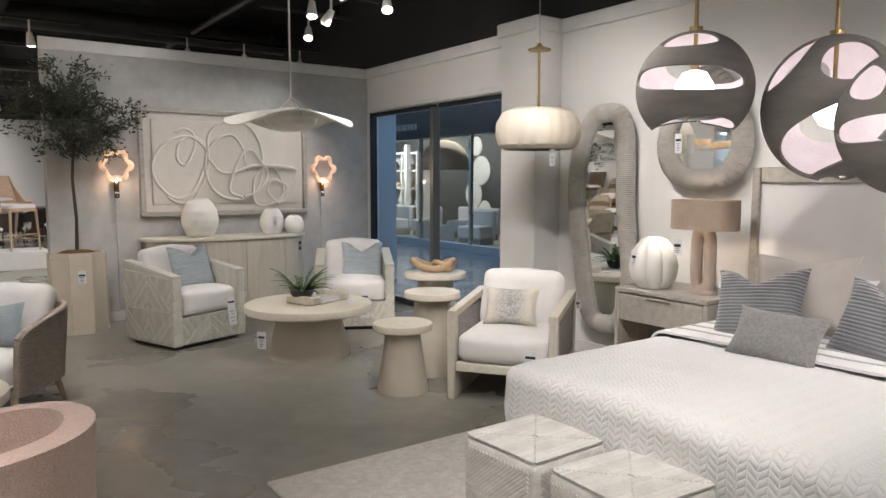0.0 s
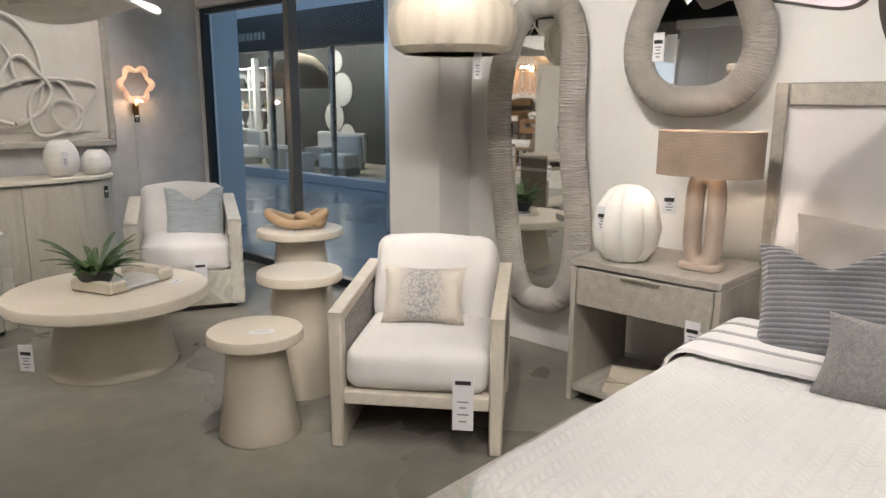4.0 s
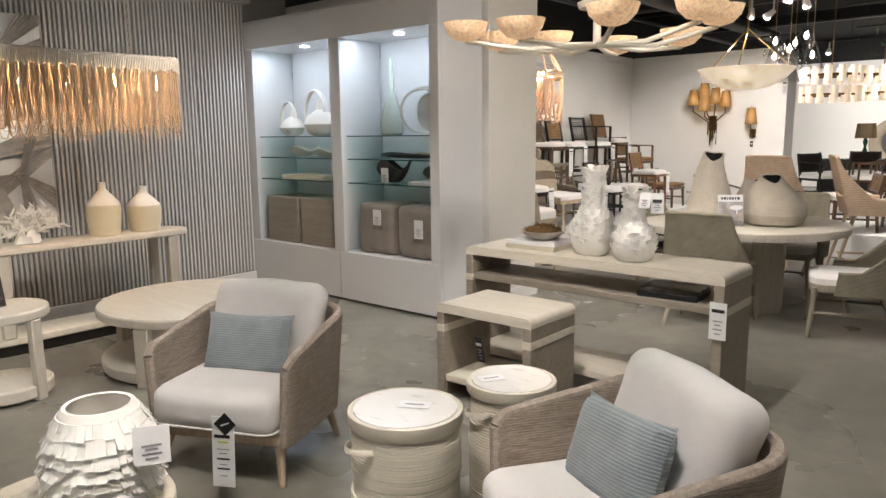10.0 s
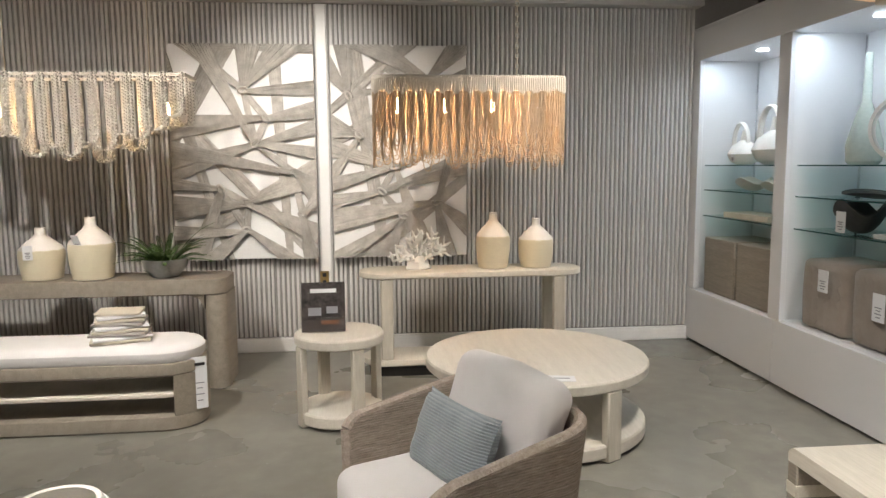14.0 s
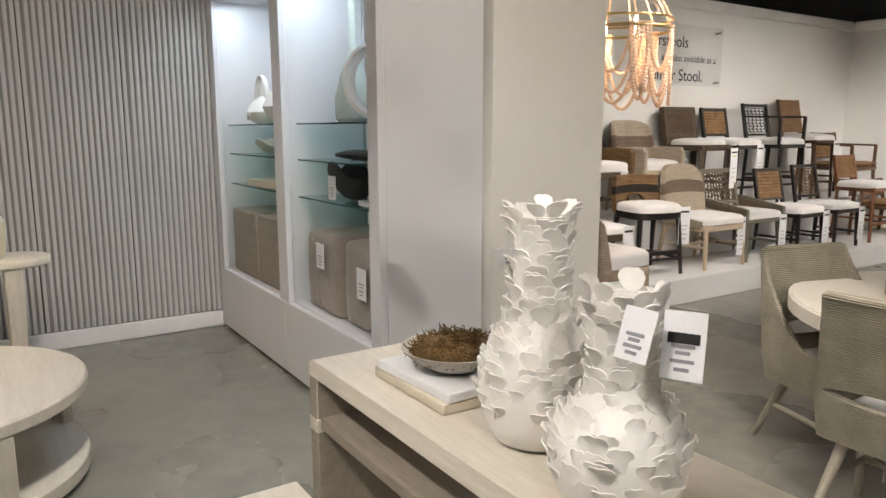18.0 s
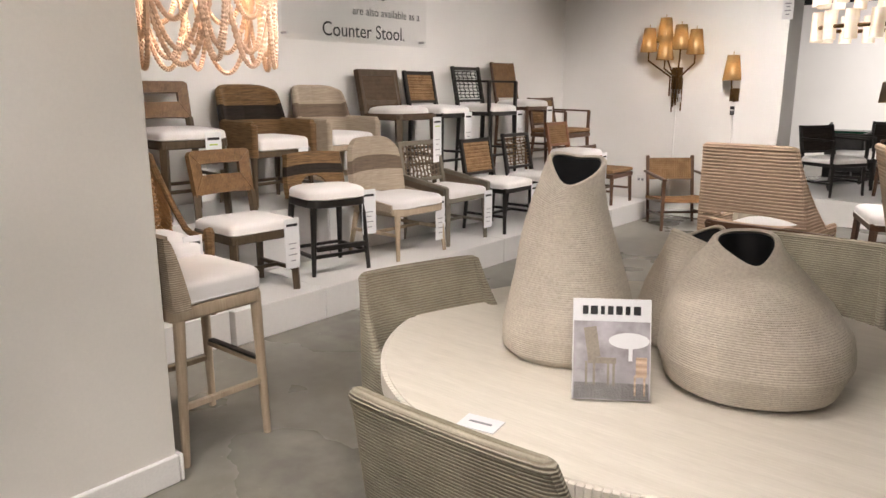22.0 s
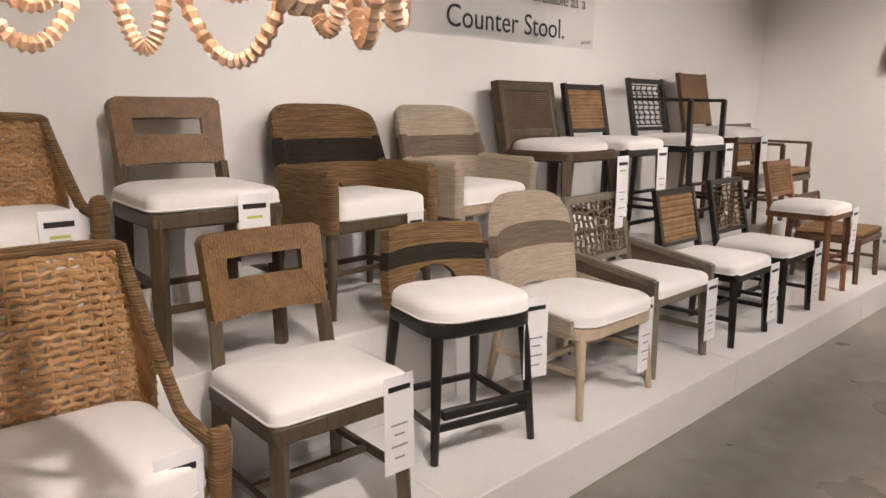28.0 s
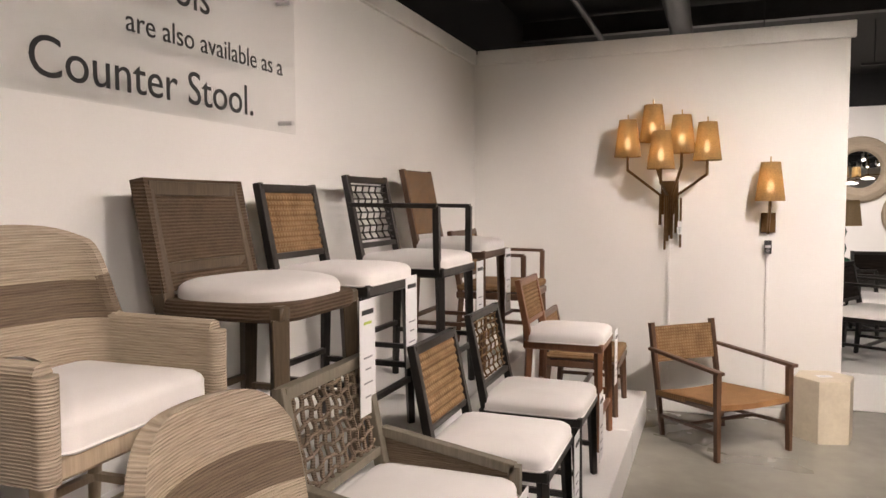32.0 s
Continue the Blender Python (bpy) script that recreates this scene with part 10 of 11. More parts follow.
def bar_stool(m):
    t = thing("bar_stool", "pale wood bar stool with corded back and white seat", "stool", m)
    h, d, w = 0.79, 0.45, 0.48
    part("seat_rail", slab(stadium(d / 2, w / 2, 0.05, 6), h - 0.16, h - 0.1, 0.01), M_NATURAL, t)
    seat_pad(t, h, d + 0.01, w - 0.01, 0.01, 0.1, corner=0.07)

    def fn(u, v):
        a = (u - 0.5) * 2
        s = abs(a)
        arm = max(0, (s - 0.5) / 0.5)
        top = h + 0.2 - 0.27 * arm ** 1.4
        return -d / 2 + 0.02 + 0.06 * arm - 0.02 * v * (1 - arm), math.copysign((w / 2 + 0.008) * math.sin(min(1, s / 0.55) * math.pi / 2), a), h - 0.11 + (top - h + 0.11) * v
    part("backrest", shell(fn, 40, 8, 0.03), M_ROPE, t, "light corded back")
    legs4(t, M_NATURAL, h - 0.12, d / 2 - 0.03, -d / 2 + 0.05, w / 2 - 0.03, 0.05, 0.034, 0.014, True, ((0.34, "f"), (0.26, "s")))
    part("foot_plate", rbox(0.036, w - 0.1, 0.012, 0.004, d / 2 - 0.021, 0, 0.357), M_BLACKWOOD, t, "dark metal plate on the footrest")
    return t


bar_stool(pose(-2.85, 9.45, 0, 0, 0, 90))


# dining table with rope vases
def dining_table(x, y, r, h):
    t = thing("dining_table", "round pale oak dining table with a fluted rim", "dining table", pose(x, y, 0))
    part("top", lathe([(r - 0.02, h - 0.06), (r - 0.004, h - 0.055), (r - 0.004, h - 0.006), (r - 0.008, h)], 96), M_PALETOP, t, "pale oak top")
    n = 290
    me = mesh("edge_strip", bar((r, 0, h - 0.062), (r, 0, h - 0.004), 0.0155, d0=0.016, up=(1, 0, 0)), M_PALETOP)
    for i in range(n):
        ob = new("edge_strip", me)
        ob.parent = t
        ob.matrix_local = pose(0, 0, 0, 0, 0, 360 * i / n)
    for k in range(8):
        part("pedestal_panel", at(rbox(0.03, 0.285, h - 0.062, 0.004, 0.345, 0, (h - 0.062) / 2), rz=45 * k + 10), M_WHITEWOODZ, t, "pale upright pedestal board")


dining_table(-0.876, 9.866, 0.845, 0.76)


def rope_vase(x, y, z, prof, sx, label, rz=0, lip=0.03, tip=0.0, slope=0.0, way=40):
    t = thing("rope_vase", label, "vase", pose(x, y, z, 0, 0, rz), "rope vases")
    P = np.array(prof)
    k = np.concatenate([[0], np.cumsum(np.linalg.norm(np.diff(P, axis=0), axis=1))])
    n = int(k[-1] / 0.0065)
    pr = []
    for i in range(n * 4):
        q = k[-1] * i / (n * 4 - 1)
        r, zz = float(np.interp(q, k, P[:, 0])), float(np.interp(q, k, P[:, 1]))
        pr.append((r + 0.0019 * (1 + 0.4 * noise.noise(Vector((i * 0.21, 0, 3)))) * abs(math.sin(math.pi * i / 4)), zz))
    H = P[:, 1].max()
    rr = pr[-1][0]

    def bend(geo):
        v, f = geo
        a = np.arctan2(v[:, 1], v[:, 0])
        u = np.clip(v[:, 2] / H, 0, 1)
        v[:, 1] *= sx
        v[:, 0] += 0.02 * np.sin(5 * u + 1) * u + slope * u ** 1.5 * math.cos(radians(way - rz))
        v[:, 1] += slope * u ** 1.5 * math.sin(radians(way - rz))
        sq = 1 + 0.13 * u ** 4 * np.cos(2 * a) + 0.03 * np.sin(3 * a + 4 * u) + 0.012 * np.sin(9 * u + 2 * a)
        v[:, 0] *= sq
        v[:, 1] *= 2 - sq
        v[:, 2] += lip * u ** 6 * np.cos(2 * a) - tip * u ** 5 * np.cos(a - radians(-62 - rz))
        return v, f

    v, f = bend(lathe(pr + [(rr - 0.006, pr[-1][1] + 0.004), (rr - 0.012, pr[-1][1] - 0.002)], 72))
    part("coil", (v, f[:-1]), M_ROPEV, t, "coiled sand-coloured rope")
    # black lining paints the deep shade of the hollow below the mouth
    v, f = bend(lathe([(0.0, H - 0.14), (rr * 0.9, H - 0.14), (rr - 0.0125, H - 0.006)], 72))
    part("inside", (v, f[:-1]), M_INK, t, "inside blackened to stand for shade")


rope_vase(-1.105, 9.69, 0.761, [(0.165, 0), (0.192, 0.025), (0.197, 0.09), (0.175, 0.21), (0.142, 0.34), (0.107, 0.45), (0.082, 0.53), (0.073, 0.58)], 0.95, "tall sand rope vase with a pinched mouth on the dining table", 20, 0.016, 0.035, 0.07, -45)
rope_vase(-0.58, 9.78, 0.761, [(0.18, 0), (0.22, 0.02), (0.245, 0.09), (0.24, 0.17), (0.2, 0.25), (0.14, 0.32), (0.09, 0.37), (0.072, 0.395)], 0.95, "squat sand rope vase with a pinched mouth on the dining table", 30, 0.012, 0.035, -0.03)
rope_vase(-0.83, 10.02, 0.761, [(0.14, 0), (0.18, 0.03), (0.19, 0.1), (0.15, 0.2), (0.1, 0.29), (0.08, 0.35)], 0.92, "small sand rope vase on the dining table", 60, 0.02)
catalogue(-0.82, 9.44, 0.762, -56, 0.2, 0.26, M_PHOTO, "catalogue in a clear stand on the dining table")
paper_slip(-1.0, 9.12, 0.76, 10, 0.1, 0.07)


def cord_dining_chair(m, label, cord, wd, h=0.48, total=0.92, w=0.6, d=0.53, group="chairs round the dining table", seatm=None):
    """Dining chair with a wrapped curved back that narrows to the arms and a slit above the seat."""
    t = thing("dining_chair", label, "dining chair", m, group)

    def fn(u, v):
        a = (u - 0.5) * 2
        s = abs(a)
        arm = max(0.0, (s - 0.52) / 0.48)
        top = total - 0.012 * s ** 2 - (total - h - 0.03) * min(1.0, arm * 1.5) ** 0.6
        z0 = h - 0.14
        z = z0 + (top - z0) * v
        x = -d / 2 - 0.02 + 0.05 * s ** 2 + (d * 0.62) * arm ** 1.2 - 0.15 * ((z - z0) / (total - z0)) * (1 - 0.5 * arm)
        k = 1 - 0.2 * max(0, (z - h) / (total - h))
        y = math.copysign((w / 2) * math.sin(min(1.0, s / 0.55) * math.pi / 2) * k, a)
        return x, y, z

    def band(v0, v1, u0=0.0, u1=1.0, slit=0):
        def g(u, v):
            uu = u0 + (u1 - u0) * u
            a = abs(uu - 0.5) * 2
            q0, q1 = v0, v1
            if slit:
                open_ = 0.055 * max(0, 1 - (a / 0.42) ** 2)
                if slit > 0:
                    q0 = v0 + open_
                else:
                    q1 = v1 - open_
            return fn(uu, q0 + (q1 - q0) * v)
        return g
    part("backrest", shell(band(0.36, 1.0, slit=1), 48, 12, 0.028), cord, t, "cord-wrapped curved back")
    part("lower_back", shell(band(0.0, 0.36, slit=-1), 48, 8, 0.028), cord, t)
    part("rim", tube([fn(i / 48, 1.0) for i in range(49)], 0.018, 8), cord, t)
    part("seat_frame", slab(stadium(d / 2 - 0.01, w / 2 - 0.03, 0.1, 6), h - 0.13, h - 0.07, 0.01), wd, t)
    part("seat_cushion", prism(stadium(d / 2 - 0.01, w / 2 - 0.04, 0.1, 8), [(h - 0.07, 0.0), (h - 0.03, 0.0), (h - 0.008, 0.02), (h + 0.004, 0.08)]), seatm or M_FABRIC, t, "white upholstered seat")
    for s in (-1, 1):
        part("leg", leg((d / 2 - 0.05, s * (w / 2 - 0.06), h - 0.1), (d / 2 - 0.02, s * (w / 2 - 0.03), 0), 0.024, 0.015), wd, t)
        part("leg", leg((-d / 2 + 0.06, s * (w / 2 - 0.08), h - 0.1), (-d / 2 - 0.12, s * (w / 2 - 0.04), 0), 0.024, 0.015), wd, t)
        part("stretcher", leg((d / 2 - 0.035, s * (w / 2 - 0.045), 0.19), (-d / 2 - 0.02, s * (w / 2 - 0.06), 0.19), 0.013), wd, t)
    part("stretcher", leg((-0.02, -w / 2 + 0.05, 0.19), (-0.02, w / 2 - 0.05, 0.19), 0.013), wd, t)
    return t


GREYLEG = wood("grey green wood", (0.34, 0.305, 0.24), (0.25, 0.22, 0.17), "Z")
for x, y, a in ((-0.866, 9.235, 90), (-1.31, 9.60, -16), (0.04, 9.5, 195), (-0.72, 10.75, -90)):
    cord_dining_chair(pose(x, y, 0, 0, 0, a), "grey-green corded dining chair with a slit back", M_GREYROPE, GREYLEG)

# hanging lamps of the dining corner
t = thing("pendant_lamp", "lit alabaster bowl pendant on three chains", "pendant lamp", pose(-0.82, 9.6, 1.9))
part("bowl", lathe([(0.02, -0.03), (0.17, -0.01), (0.3, 0.06), (0.375, 0.14), (0.36, 0.145), (0.27, 0.08), (0.0, 0.01)], 56), G_ALAB, t, "glowing alabaster bowl")
for k in range(3):
    a = TAU * k / 3
    part("chain", leg((0.35 * math.cos(a), 0.35 * math.sin(a), 0.13), (0, 0, 0.46), 0.006, n=6), M_BRASS, t)
part("rod", leg((0, 0, 0.42), (0, 0, CEIL - 1.9), 0.008), M_BRASS, t)
bulb("alabaster_glow", -0.82, 9.6, 2.15, 12, 0.15, (1.0, 0.85, 0.66))


def bead_chandelier(x, y, z):
    t = thing("chandelier", "round chandelier of draped coral-pink beads, lit", "chandelier", pose(x, y, z))
    R = 0.31
    part("hoop", joinm(tube(ring_path(40, lambda a: (R * math.cos(a), R * math.sin(a), 0)), 0.012, 6, True), tube(ring_path(40, lambda a: (R * math.cos(a), R * math.sin(a), 0.06)), 0.008, 6, True)), M_BRASS, t)
    rnd = random.Random(8)
    for k in range(12):
        # six narrow deep bundles, and between them wide nested drapes
        wide = k % 2
        c = radians(277 + 30 * k)
        for i, dep in enumerate((0.47, 0.4, 0.27) if wide else (0.455, 0.36)):
            half = (0.5 - 0.05 * i if wide else 0.21 - 0.04 * i) + rnd.uniform(-0.03, 0.03)
            dep += rnd.uniform(-0.025, 0.012)
            sh = rnd.uniform(-0.05, 0.05)
            n = 96
            a, b = c - half + sh, c + half + sh
            pts = []
            for j in range(n):
                q = j / (n - 1)
                e = 0.5 - 0.5 * math.cos(math.pi * q)
                pts.append((R * (math.cos(a) * (1 - e) + math.cos(b) * e), R * (math.sin(a) * (1 - e) + math.sin(b) * e), 0.02 - dep * (1 - (2 * e - 1) ** 2) ** (0.75 if wide else 0.6)))
            part("bead_swag", tube(pts, [0.0135 if j % 2 else 0.0085 for j in range(n)], 6), M_CORAL, t, "draped bead swag")
    for k in range(12):
        a = TAU * k / 12
        part("bead_strand", tube([(R * math.cos(a), R * math.sin(a), 0.05), (0.14 * math.cos(a), 0.14 * math.sin(a), 0.35), (0.02 * math.cos(a), 0.02 * math.sin(a), 0.6)], 0.007, 5), M_CORAL, t)
    for k in range(4):
        a = TAU * k / 4
        part("bulb", at(lathe([(0.008, -0.04), (0.018, 0), (0.004, 0.06)], 10), 0.13 * math.cos(a), 0.13 * math.sin(a), 0.02), G_FLAME, t)
    part("rod", leg((0, 0, 0.55), (0, 0, CEIL - z), 0.006), M_BRASS, t)
    bulb("bead_glow", x, y, z + 0.05, 10, 0.08, (1.0, 0.72, 0.45))


M_CORAL = material("blush wooden beads", (0.7, 0.5, 0.36), (0.58, 0.4, 0.28), rough=0.5, scale=30, fine=200, bump=0.2)
bead_chandelier(-2.95, 9.68, 2.08)
# ---- showroom beyond the dining table ----
PALELEG = wood("pale blond wood", (0.52, 0.4, 0.28), (0.42, 0.32, 0.215), "Z")


def cord_stool(m):
    t = cord_dining_chair(m, "beige corded counter stool with a slit back", M_BEIGE, PALELEG, 0.80, 1.26, 0.58, 0.56, "beige corded stools")
    part("footrest", leg((0.24, -0.22, 0.28), (0.24, 0.22, 0.28), 0.015), PALELEG, t)
    return t


cord_stool(pose(-1.16, 12.12, 0, 0, 0, 84))
cord_stool(pose(-0.22, 12.15, 0, 0, 0, 20))
cord_stool(pose(1.05, 14.2, 0.3, 0, 0, -60))
single("display_plinth", rbox(0.9, 0.9, 0.3, 0.006, 1.05, 14.2, 0.15), M_WHITEPAINTWOOD, "low white display plinth", "plinth")


def sling_chair(m, label):
    t = thing("lounge_chair", label, "chair", m)
    for s in (-1, 1):
        part("back_rail", bar((0.1, s * 0.3, 0.2), (-0.32, s * 0.3, 0.86), 0.03), M_WALNUT, t)
        part("seat_rail", bar((-0.1, s * 0.3, 0.32), (0.4, s * 0.3, 0.4), 0.03), M_WALNUT, t)
        part("leg", bar((0.38, s * 0.3, 0.4), (0.34, s * 0.3, 0), 0.03), M_WALNUT, t)
        part("leg", bar((0.02, s * 0.3, 0.32), (-0.3, s * 0.3, 0), 0.03), M_WALNUT, t)
    part("top_rail", bar((-0.31, -0.3, 0.85), (-0.31, 0.3, 0.85), 0.03), M_WALNUT, t)
    part("back_sling", shell(lambda u, v: (0.04 - 0.35 * v - 0.02 * math.sin(math.pi * v), (u - 0.5) * 0.58, 0.3 + 0.54 * v), 6, 16, 0.018), M_CHESTNUT, t, "ribbed chestnut leather back")
    part("seat_sling", shell(lambda u, v: (-0.05 + 0.43 * v, (u - 0.5) * 0.58, 0.345 + 0.06 * v - 0.02 * math.sin(math.pi * v)), 6, 12, 0.018), M_CHESTNUT, t, "ribbed chestnut leather seat")


M_CHESTNUT = material("ribbed chestnut leather", (0.16, 0.06, 0.025), (0.1, 0.036, 0.015), rough=0.35, scale=6, fine=60, bump=0.2, ribs=("Z", 0.014, 0.003, 0.4))
sling_chair(pose(-1.05, 12.3 - 0.35, 0, 0, 0, 86), "chestnut leather sling lounge chair")
single("display_plinth", rbox(1.7, 1.5, 0.3, 0.006, -0.25, 13.85, 0.15), M_WHITEPAINTWOOD, "wide low white display plinth", "plinth")
framed_chair(pose(-0.7, 13.5, 0.302, 0, 0, 200), 0.45, 0.7, "walnut bench chair with a white seat", M_WALNUT, "panel", M_CANE, 0.6, 0.5)
framed_chair(pose(0.1, 13.6, 0.302, 0, 0, 160), 0.46, 0.8, "walnut armchair with a white seat", M_WALNUT, "panel", M_LEATHER, 0.6, 0.5, arms=0.2)
framed_chair(pose(-0.2, 14.3, 0.302, 0, 0, 180), 0.46, 0.8, "walnut armchair with a white seat", M_WALNUT, "panel", M_LEATHER, 0.6, 0.5, arms=0.2)
single("display_plinth", rbox(0.55, 0.55, 0.55, 0.006, 0.0, 16.6, 0.275), M_WHITEPAINTWOOD, "white display pedestal block", "plinth")
framed_chair(pose(0.0, 16.6, 0.552, 0, 0, 210), 0.46, 0.8, "dark wood armchair on a white pedestal", M_WALNUT, "panel", M_LEATHER, 0.5, 0.48, arms=0.2)
single("display_plinth", rbox(1.9, 2.4, 0.3, 0.006, -1.5, 18.2, 0.15), M_WHITEPAINTWOOD, "wide low white display plinth", "plinth")
for x, y, a, fm in ((-1.95, 17.5, -30, M_BLACKWOOD), (-1.2, 17.5, 200, M_WALNUT), (-1.9, 18.4, 10, M_BLACKWOOD), (-1.1, 18.5, 180, M_WALNUT), (-1.6, 19.0, -90, M_BLACKWOOD)):
    framed_chair(pose(x, y, 0.302, 0, 0, a), 0.46, 0.82, "dark wood armchair with a white seat on a plinth", fm, "panel", M_DARKROPE, 0.56, 0.5, arms=0.2)


def round_table(x, y, r, h, top, base, label):
    t = thing("dining_table", label, "dining table", pose(x, y, 0))
    part("top", lathe([(r - 0.01, h - 0.04), (r, h - 0.03), (r, h - 0.006), (r - 0.006, h)], 56), top, t)
    part("pedestal", lathe([(r * 0.45, 0), (r * 0.42, 0.04), (r * 0.16, 0.2), (r * 0.14, h - 0.1), (r * 0.4, h - 0.041)], 40), base, t)


def barrel(x, y, a, mat, label):
    t = thing("dining_chair", label, "dining chair", pose(x, y, 0, 0, 0, a), "dark barrel chairs")
    part("shell", shell(lambda u, v: (0.28 * math.cos(math.pi * (0.35 + 1.3 * u)), 0.29 * math.sin(math.pi * (0.35 + 1.3 * u)), 0.36 + (0.42 - 0.1 * abs(2 * u - 1) ** 2) * v), 30, 6, 0.04), mat, t, "dark woven barrel back")
    part("seat_cushion", cush(0.5, 0.5, 0.1, 0.04, 0.015, x=0.02, z=0.43, n=6), M_FABRIC, t, "white seat cushion")
    for s in (-1, 1):
        for fx in (0.2, -0.22):
            part("leg", leg((fx, s * 0.2, 0.4), (fx * 1.15, s * 0.23, 0), 0.018, 0.012), M_BLACKWOOD, t)


round_table(0.9, 19.3, 0.75, 0.75, M_DARKSTONE, M_BLACKWOOD, "round dark dining table in the far showroom")
for a in (20, 110, 200, 290):
    barrel(0.9 + 0.95 * math.cos(radians(a)), 19.3 + 0.95 * math.sin(radians(a)), a + 180, M_DARKROPE, "black barrel dining chair with a white seat")
round_table(-0.9, 21.2, 0.7, 0.75, M_PALETOP, M_BLACKWOOD, "round pale dining table in the far showroom")
for a in (60, 180, 300):
    barrel(-0.9 + 0.9 * math.cos(radians(a)), 21.2 + 0.9 * math.sin(radians(a)), a + 180, M_GREYROPE, "grey barrel dining chair with a white seat")
round_table(2.2, 22.6, 0.8, 0.75, M_WALNUT, M_WALNUT, "round walnut dining table in the far showroom")
for a in (200, 290):
    barrel(2.2 + 0.95 * math.cos(radians(a)), 22.6 + 0.95 * math.sin(radians(a)), a + 180, M_DARKROPE, "black barrel dining chair with a white seat")
# white vases and a green one on the far tables
for x, y, z, r, h, m, lb in ((-0.9, 21.1, 0.75, 0.15, 0.38, M_CERAMIC, "white vase on a far dining table"), (-0.55, 21.3, 0.75, 0.13, 0.32, M_CERAMIC, "white vase on a far dining table"), (0.85, 19.2, 0.75, 0.07, 0.48, M_GREEN, "dark green glass vase on a far dining table")):
    single("vase", lathe([(r * 0.6, 0), (r, h * 0.3), (r * 0.8, h * 0.6), (r * 0.35, h * 0.85), (r * 0.4, h), (r * 0.3, h)], 24), m, lb, "vase", pose(x, y, z))


def ring_mirror(x, z, r, w, mat, label):
    t = thing("wall_mirror", label, "mirror", pose(x, 24.97, z), "ring mirrors")
    part("frame", tube(ring_path(40, lambda a: ((r + w / 2) * math.cos(a), -0.03, (r + w / 2) * math.sin(a))), w / 2, 8, True), mat, t, "pale woven ring frame")
    part("glass", at(lathe([(r, 0), (r, 0.008)], 40), 0, -0.02, 0, 90), M_MIRROR, t)


ring_mirror(-0.87, 2.2, 0.32, 0.26, M_SANDROPE, "round mirror with a wide pale woven frame")
ring_mirror(0.0, 1.42, 0.36, 0.16, M_SANDROPE, "round mirror with a pale woven frame")
ring_mirror(-1.9, 1.2, 0.36, 0.28, M_SANDROPE, "round mirror with a thick sand-coloured frame")


def crystal(x, y, z):
    t = thing("chandelier", "two-tier drum chandelier of lit glass tubes", "chandelier", pose(x, y, z), "glass tube chandeliers")
    part("rings", joinm(*[tube(ring_path(36, lambda a: (0.33 * math.cos(a), 0.33 * math.sin(a), q)), 0.016, 6, True) for q in (0.09, -0.16)]), M_BRONZE, t)
    for q in (0.0, -0.25):
        for k in range(13):
            a = TAU * (k + (0.5 if q else 0)) / 13
            part("glass_tube", at(lathe([(0.045, 0.0), (0.045, 0.2)], 12), 0.33 * math.cos(a), 0.33 * math.sin(a), q), G_TUBE, t, "lit frosted glass tube")
    part("rod", leg((0, 0, 0.1), (0, 0, CEIL - z), 0.008), M_BRONZE, t)
    part("spokes", joinm(bar((-0.33, 0, 0.09), (0.33, 0, 0.09), 0.012), bar((0, -0.33, 0.09), (0, 0.33, 0.09), 0.012)), M_BRONZE, t)


G_TUBE = glow("lit frosted glass", (1.0, 0.76, 0.5), 0.5, (0.7, 0.66, 0.6), 8)
crystal(-1.15, 14.0, 2.15)
crystal(-0.75, 15.2, 2.2)
t = thing("chandelier", "cluster of clear textured glass bell pendants, lit", "chandelier", pose(-1.3, 12.6, 2.1))
M_BELL = glass("textured clear glass", (0.93, 0.93, 0.93), 0.12)
for k, (dx, dy, dz) in enumerate(((0, 0, 0), (0.22, 0.1, 0.14), (-0.2, 0.12, 0.16), (0.05, -0.2, 0.2), (-0.12, -0.16, 0.3), (0.2, -0.12, 0.34), (0.0, 0.2, 0.3))):
    part("bell", at(shell(lambda u, v: ((0.13 - 0.085 * v ** 0.8) * math.cos(TAU * u), (0.13 - 0.085 * v ** 0.8) * math.sin(TAU * u), 0.27 * v), 20, 6, 0.005, True), dx, dy, dz), M_BELL, t, "clear glass bell")
    part("bulb", at(lathe([(0.006, 0), (0.025, 0.03), (0.01, 0.08)], 10), dx, dy, dz + 0.12), G_BULB, t)
    part("cord", leg((dx, dy, dz + 0.26), (dx, dy, CEIL - 2.1), 0.004, n=5), M_BRASS, t)
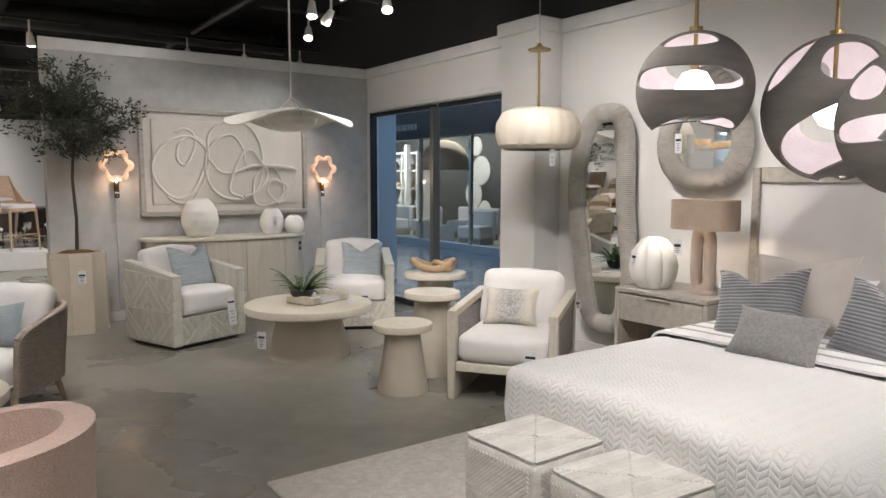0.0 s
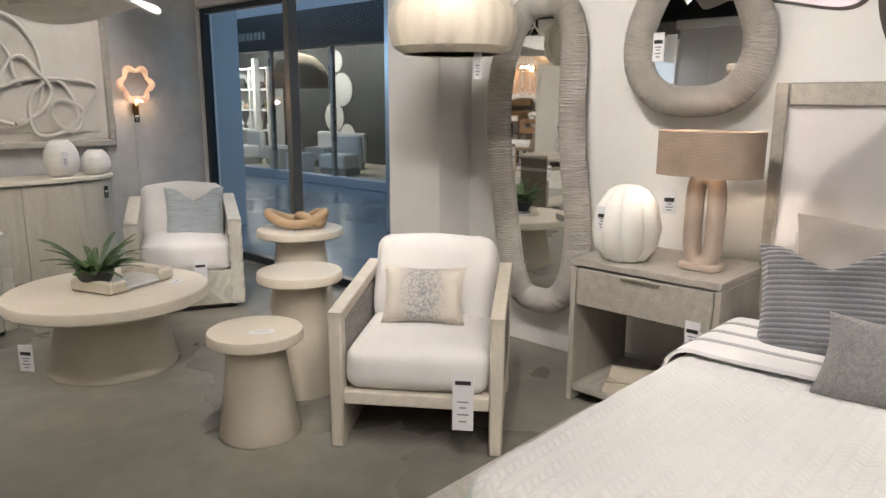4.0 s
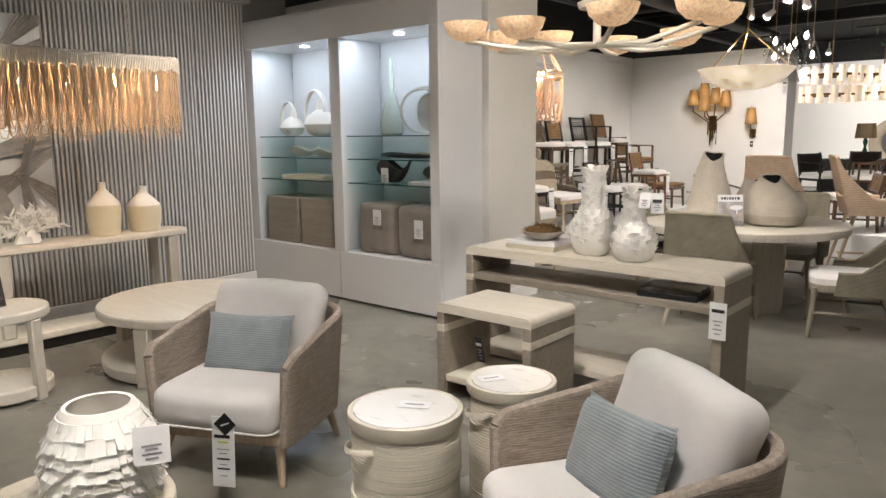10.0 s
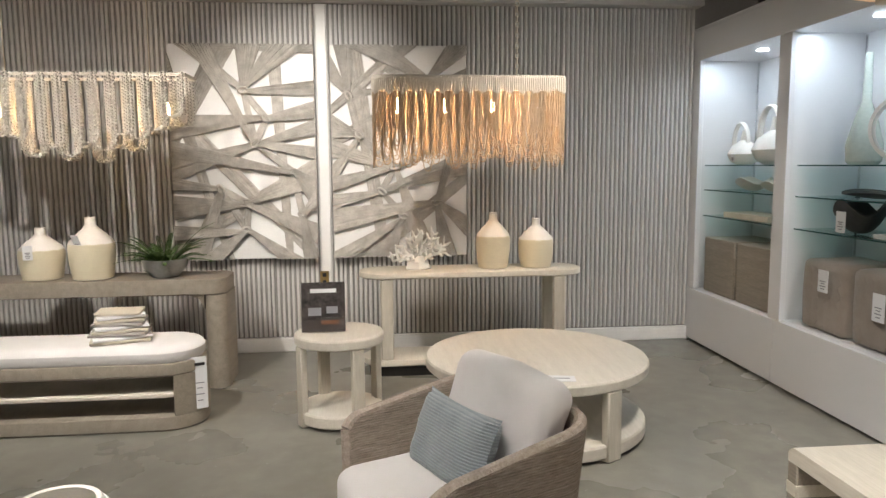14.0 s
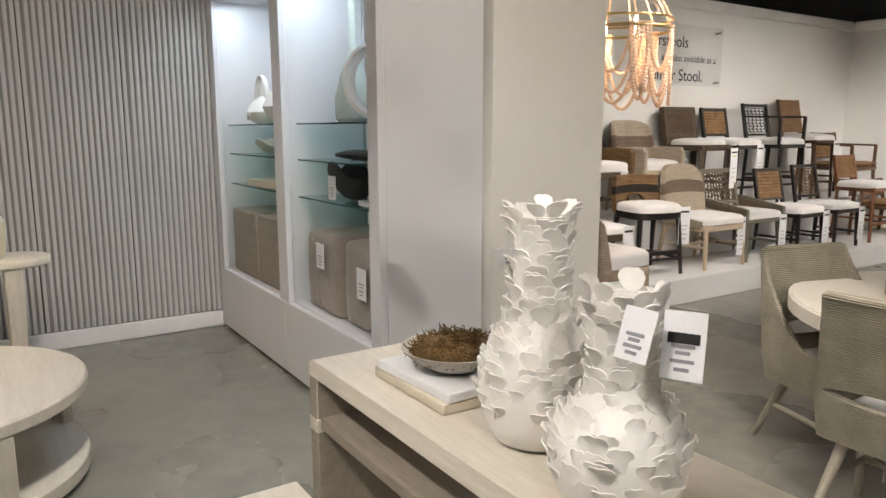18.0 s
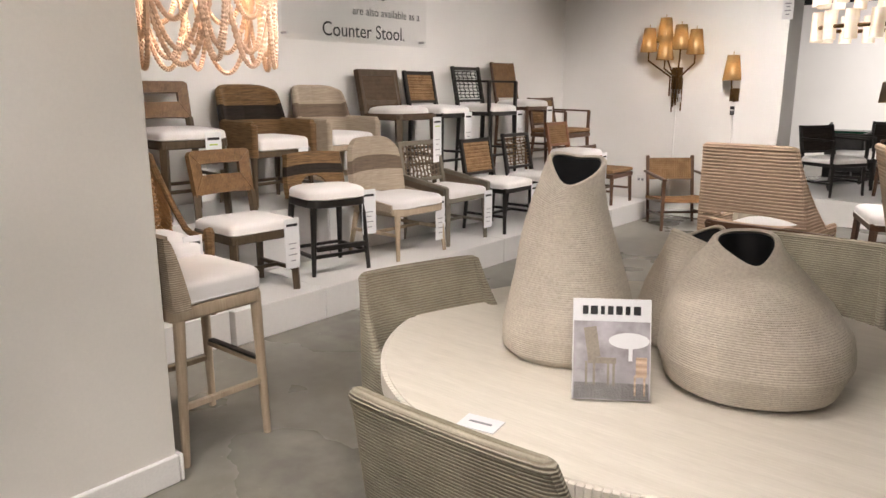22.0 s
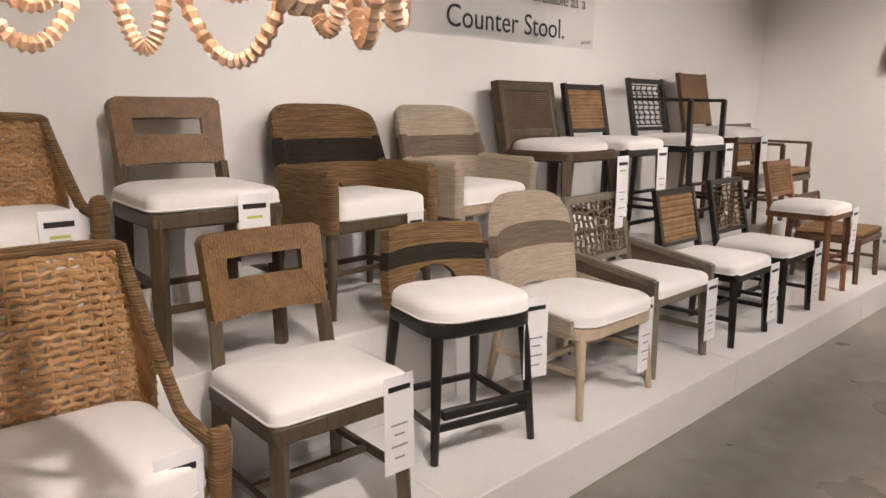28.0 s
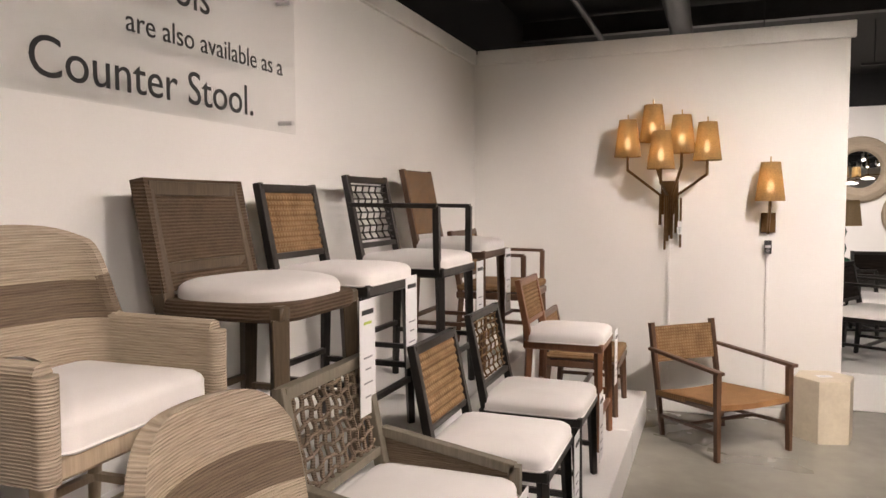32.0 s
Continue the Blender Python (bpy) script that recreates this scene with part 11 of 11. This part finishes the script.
tag(-1.3, 12.49, 2.13, -80, 0.18, 0.06)
t = thing("pendant_lamp", "linear lamp with three amber shades", "pendant lamp", pose(0.0, 17.6, 2.3))
for k in range(3):
    part("shade", at(lathe([(0.12, 0), (0.09, 0.26)], 20), 0.28 * (k - 1), 0, 0), G_AMBER, t, "lit amber shade")
    part("stem", leg((0.28 * (k - 1), 0, -0.08), (0.28 * (k - 1), 0, 0.02), 0.01), M_BRONZE, t)
part("bar", bar((-0.4, 0, -0.08), (0.4, 0, -0.08), 0.02), M_BRONZE, t)
part("rod", leg((0, 0, -0.08), (0, 0, CEIL - 2.3), 0.008), M_BRONZE, t)
t = thing("pendant_lamp", "branching lamp with lit white discs", "pendant lamp", pose(0.3, 19.0, 2.25))
for k, (dx, dz) in enumerate(((-0.6, -0.1), (-0.35, -0.16), (0.0, -0.05), (0.3, -0.14), (0.6, 0.02))):
    part("disc", at(lathe([(0.02, 0.05), (0.14, 0.02), (0.15, 0.0), (0.0, -0.02)], 20), dx, 0, dz), G_WHITE, t, "lit white disc")
    part("arm", leg((0, 0, 0.06), (dx, 0, dz + 0.04), 0.01), M_BRONZE, t)
part("rod", leg((0, 0, 0.05), (0, 0, CEIL - 2.25), 0.008), M_BRONZE, t)
# low cabinet and table lamp behind the lamp wall
t = thing("cabinet", "dark green cabinet beyond the lamp wall", "cabinet", pose(-1.95, 20.3, 0))
part("body", rbox(1.3, 0.45, 0.9, 0.008, 0, 0, 0.45), M_DARKSTONE, t)
part("top", rbox(1.36, 0.5, 0.04, 0.006, 0, 0, 0.92), M_GREEN, t)
t = thing("table_lamp", "table lamp with an amber shade on the cabinet", "table lamp", pose(-1.8, 20.3, 0.94))
part("base", lathe([(0.1, 0), (0.1, 0.02), (0.02, 0.05), (0.05, 0.15), (0.02, 0.25), (0.05, 0.35), (0.012, 0.45)], 20), M_GREEN, t)
part("shade", at(lathe([(0.2, 0), (0.17, 0.3)], 24), 0, 0, 0.42), G_AMBER, t, "lit amber shade")
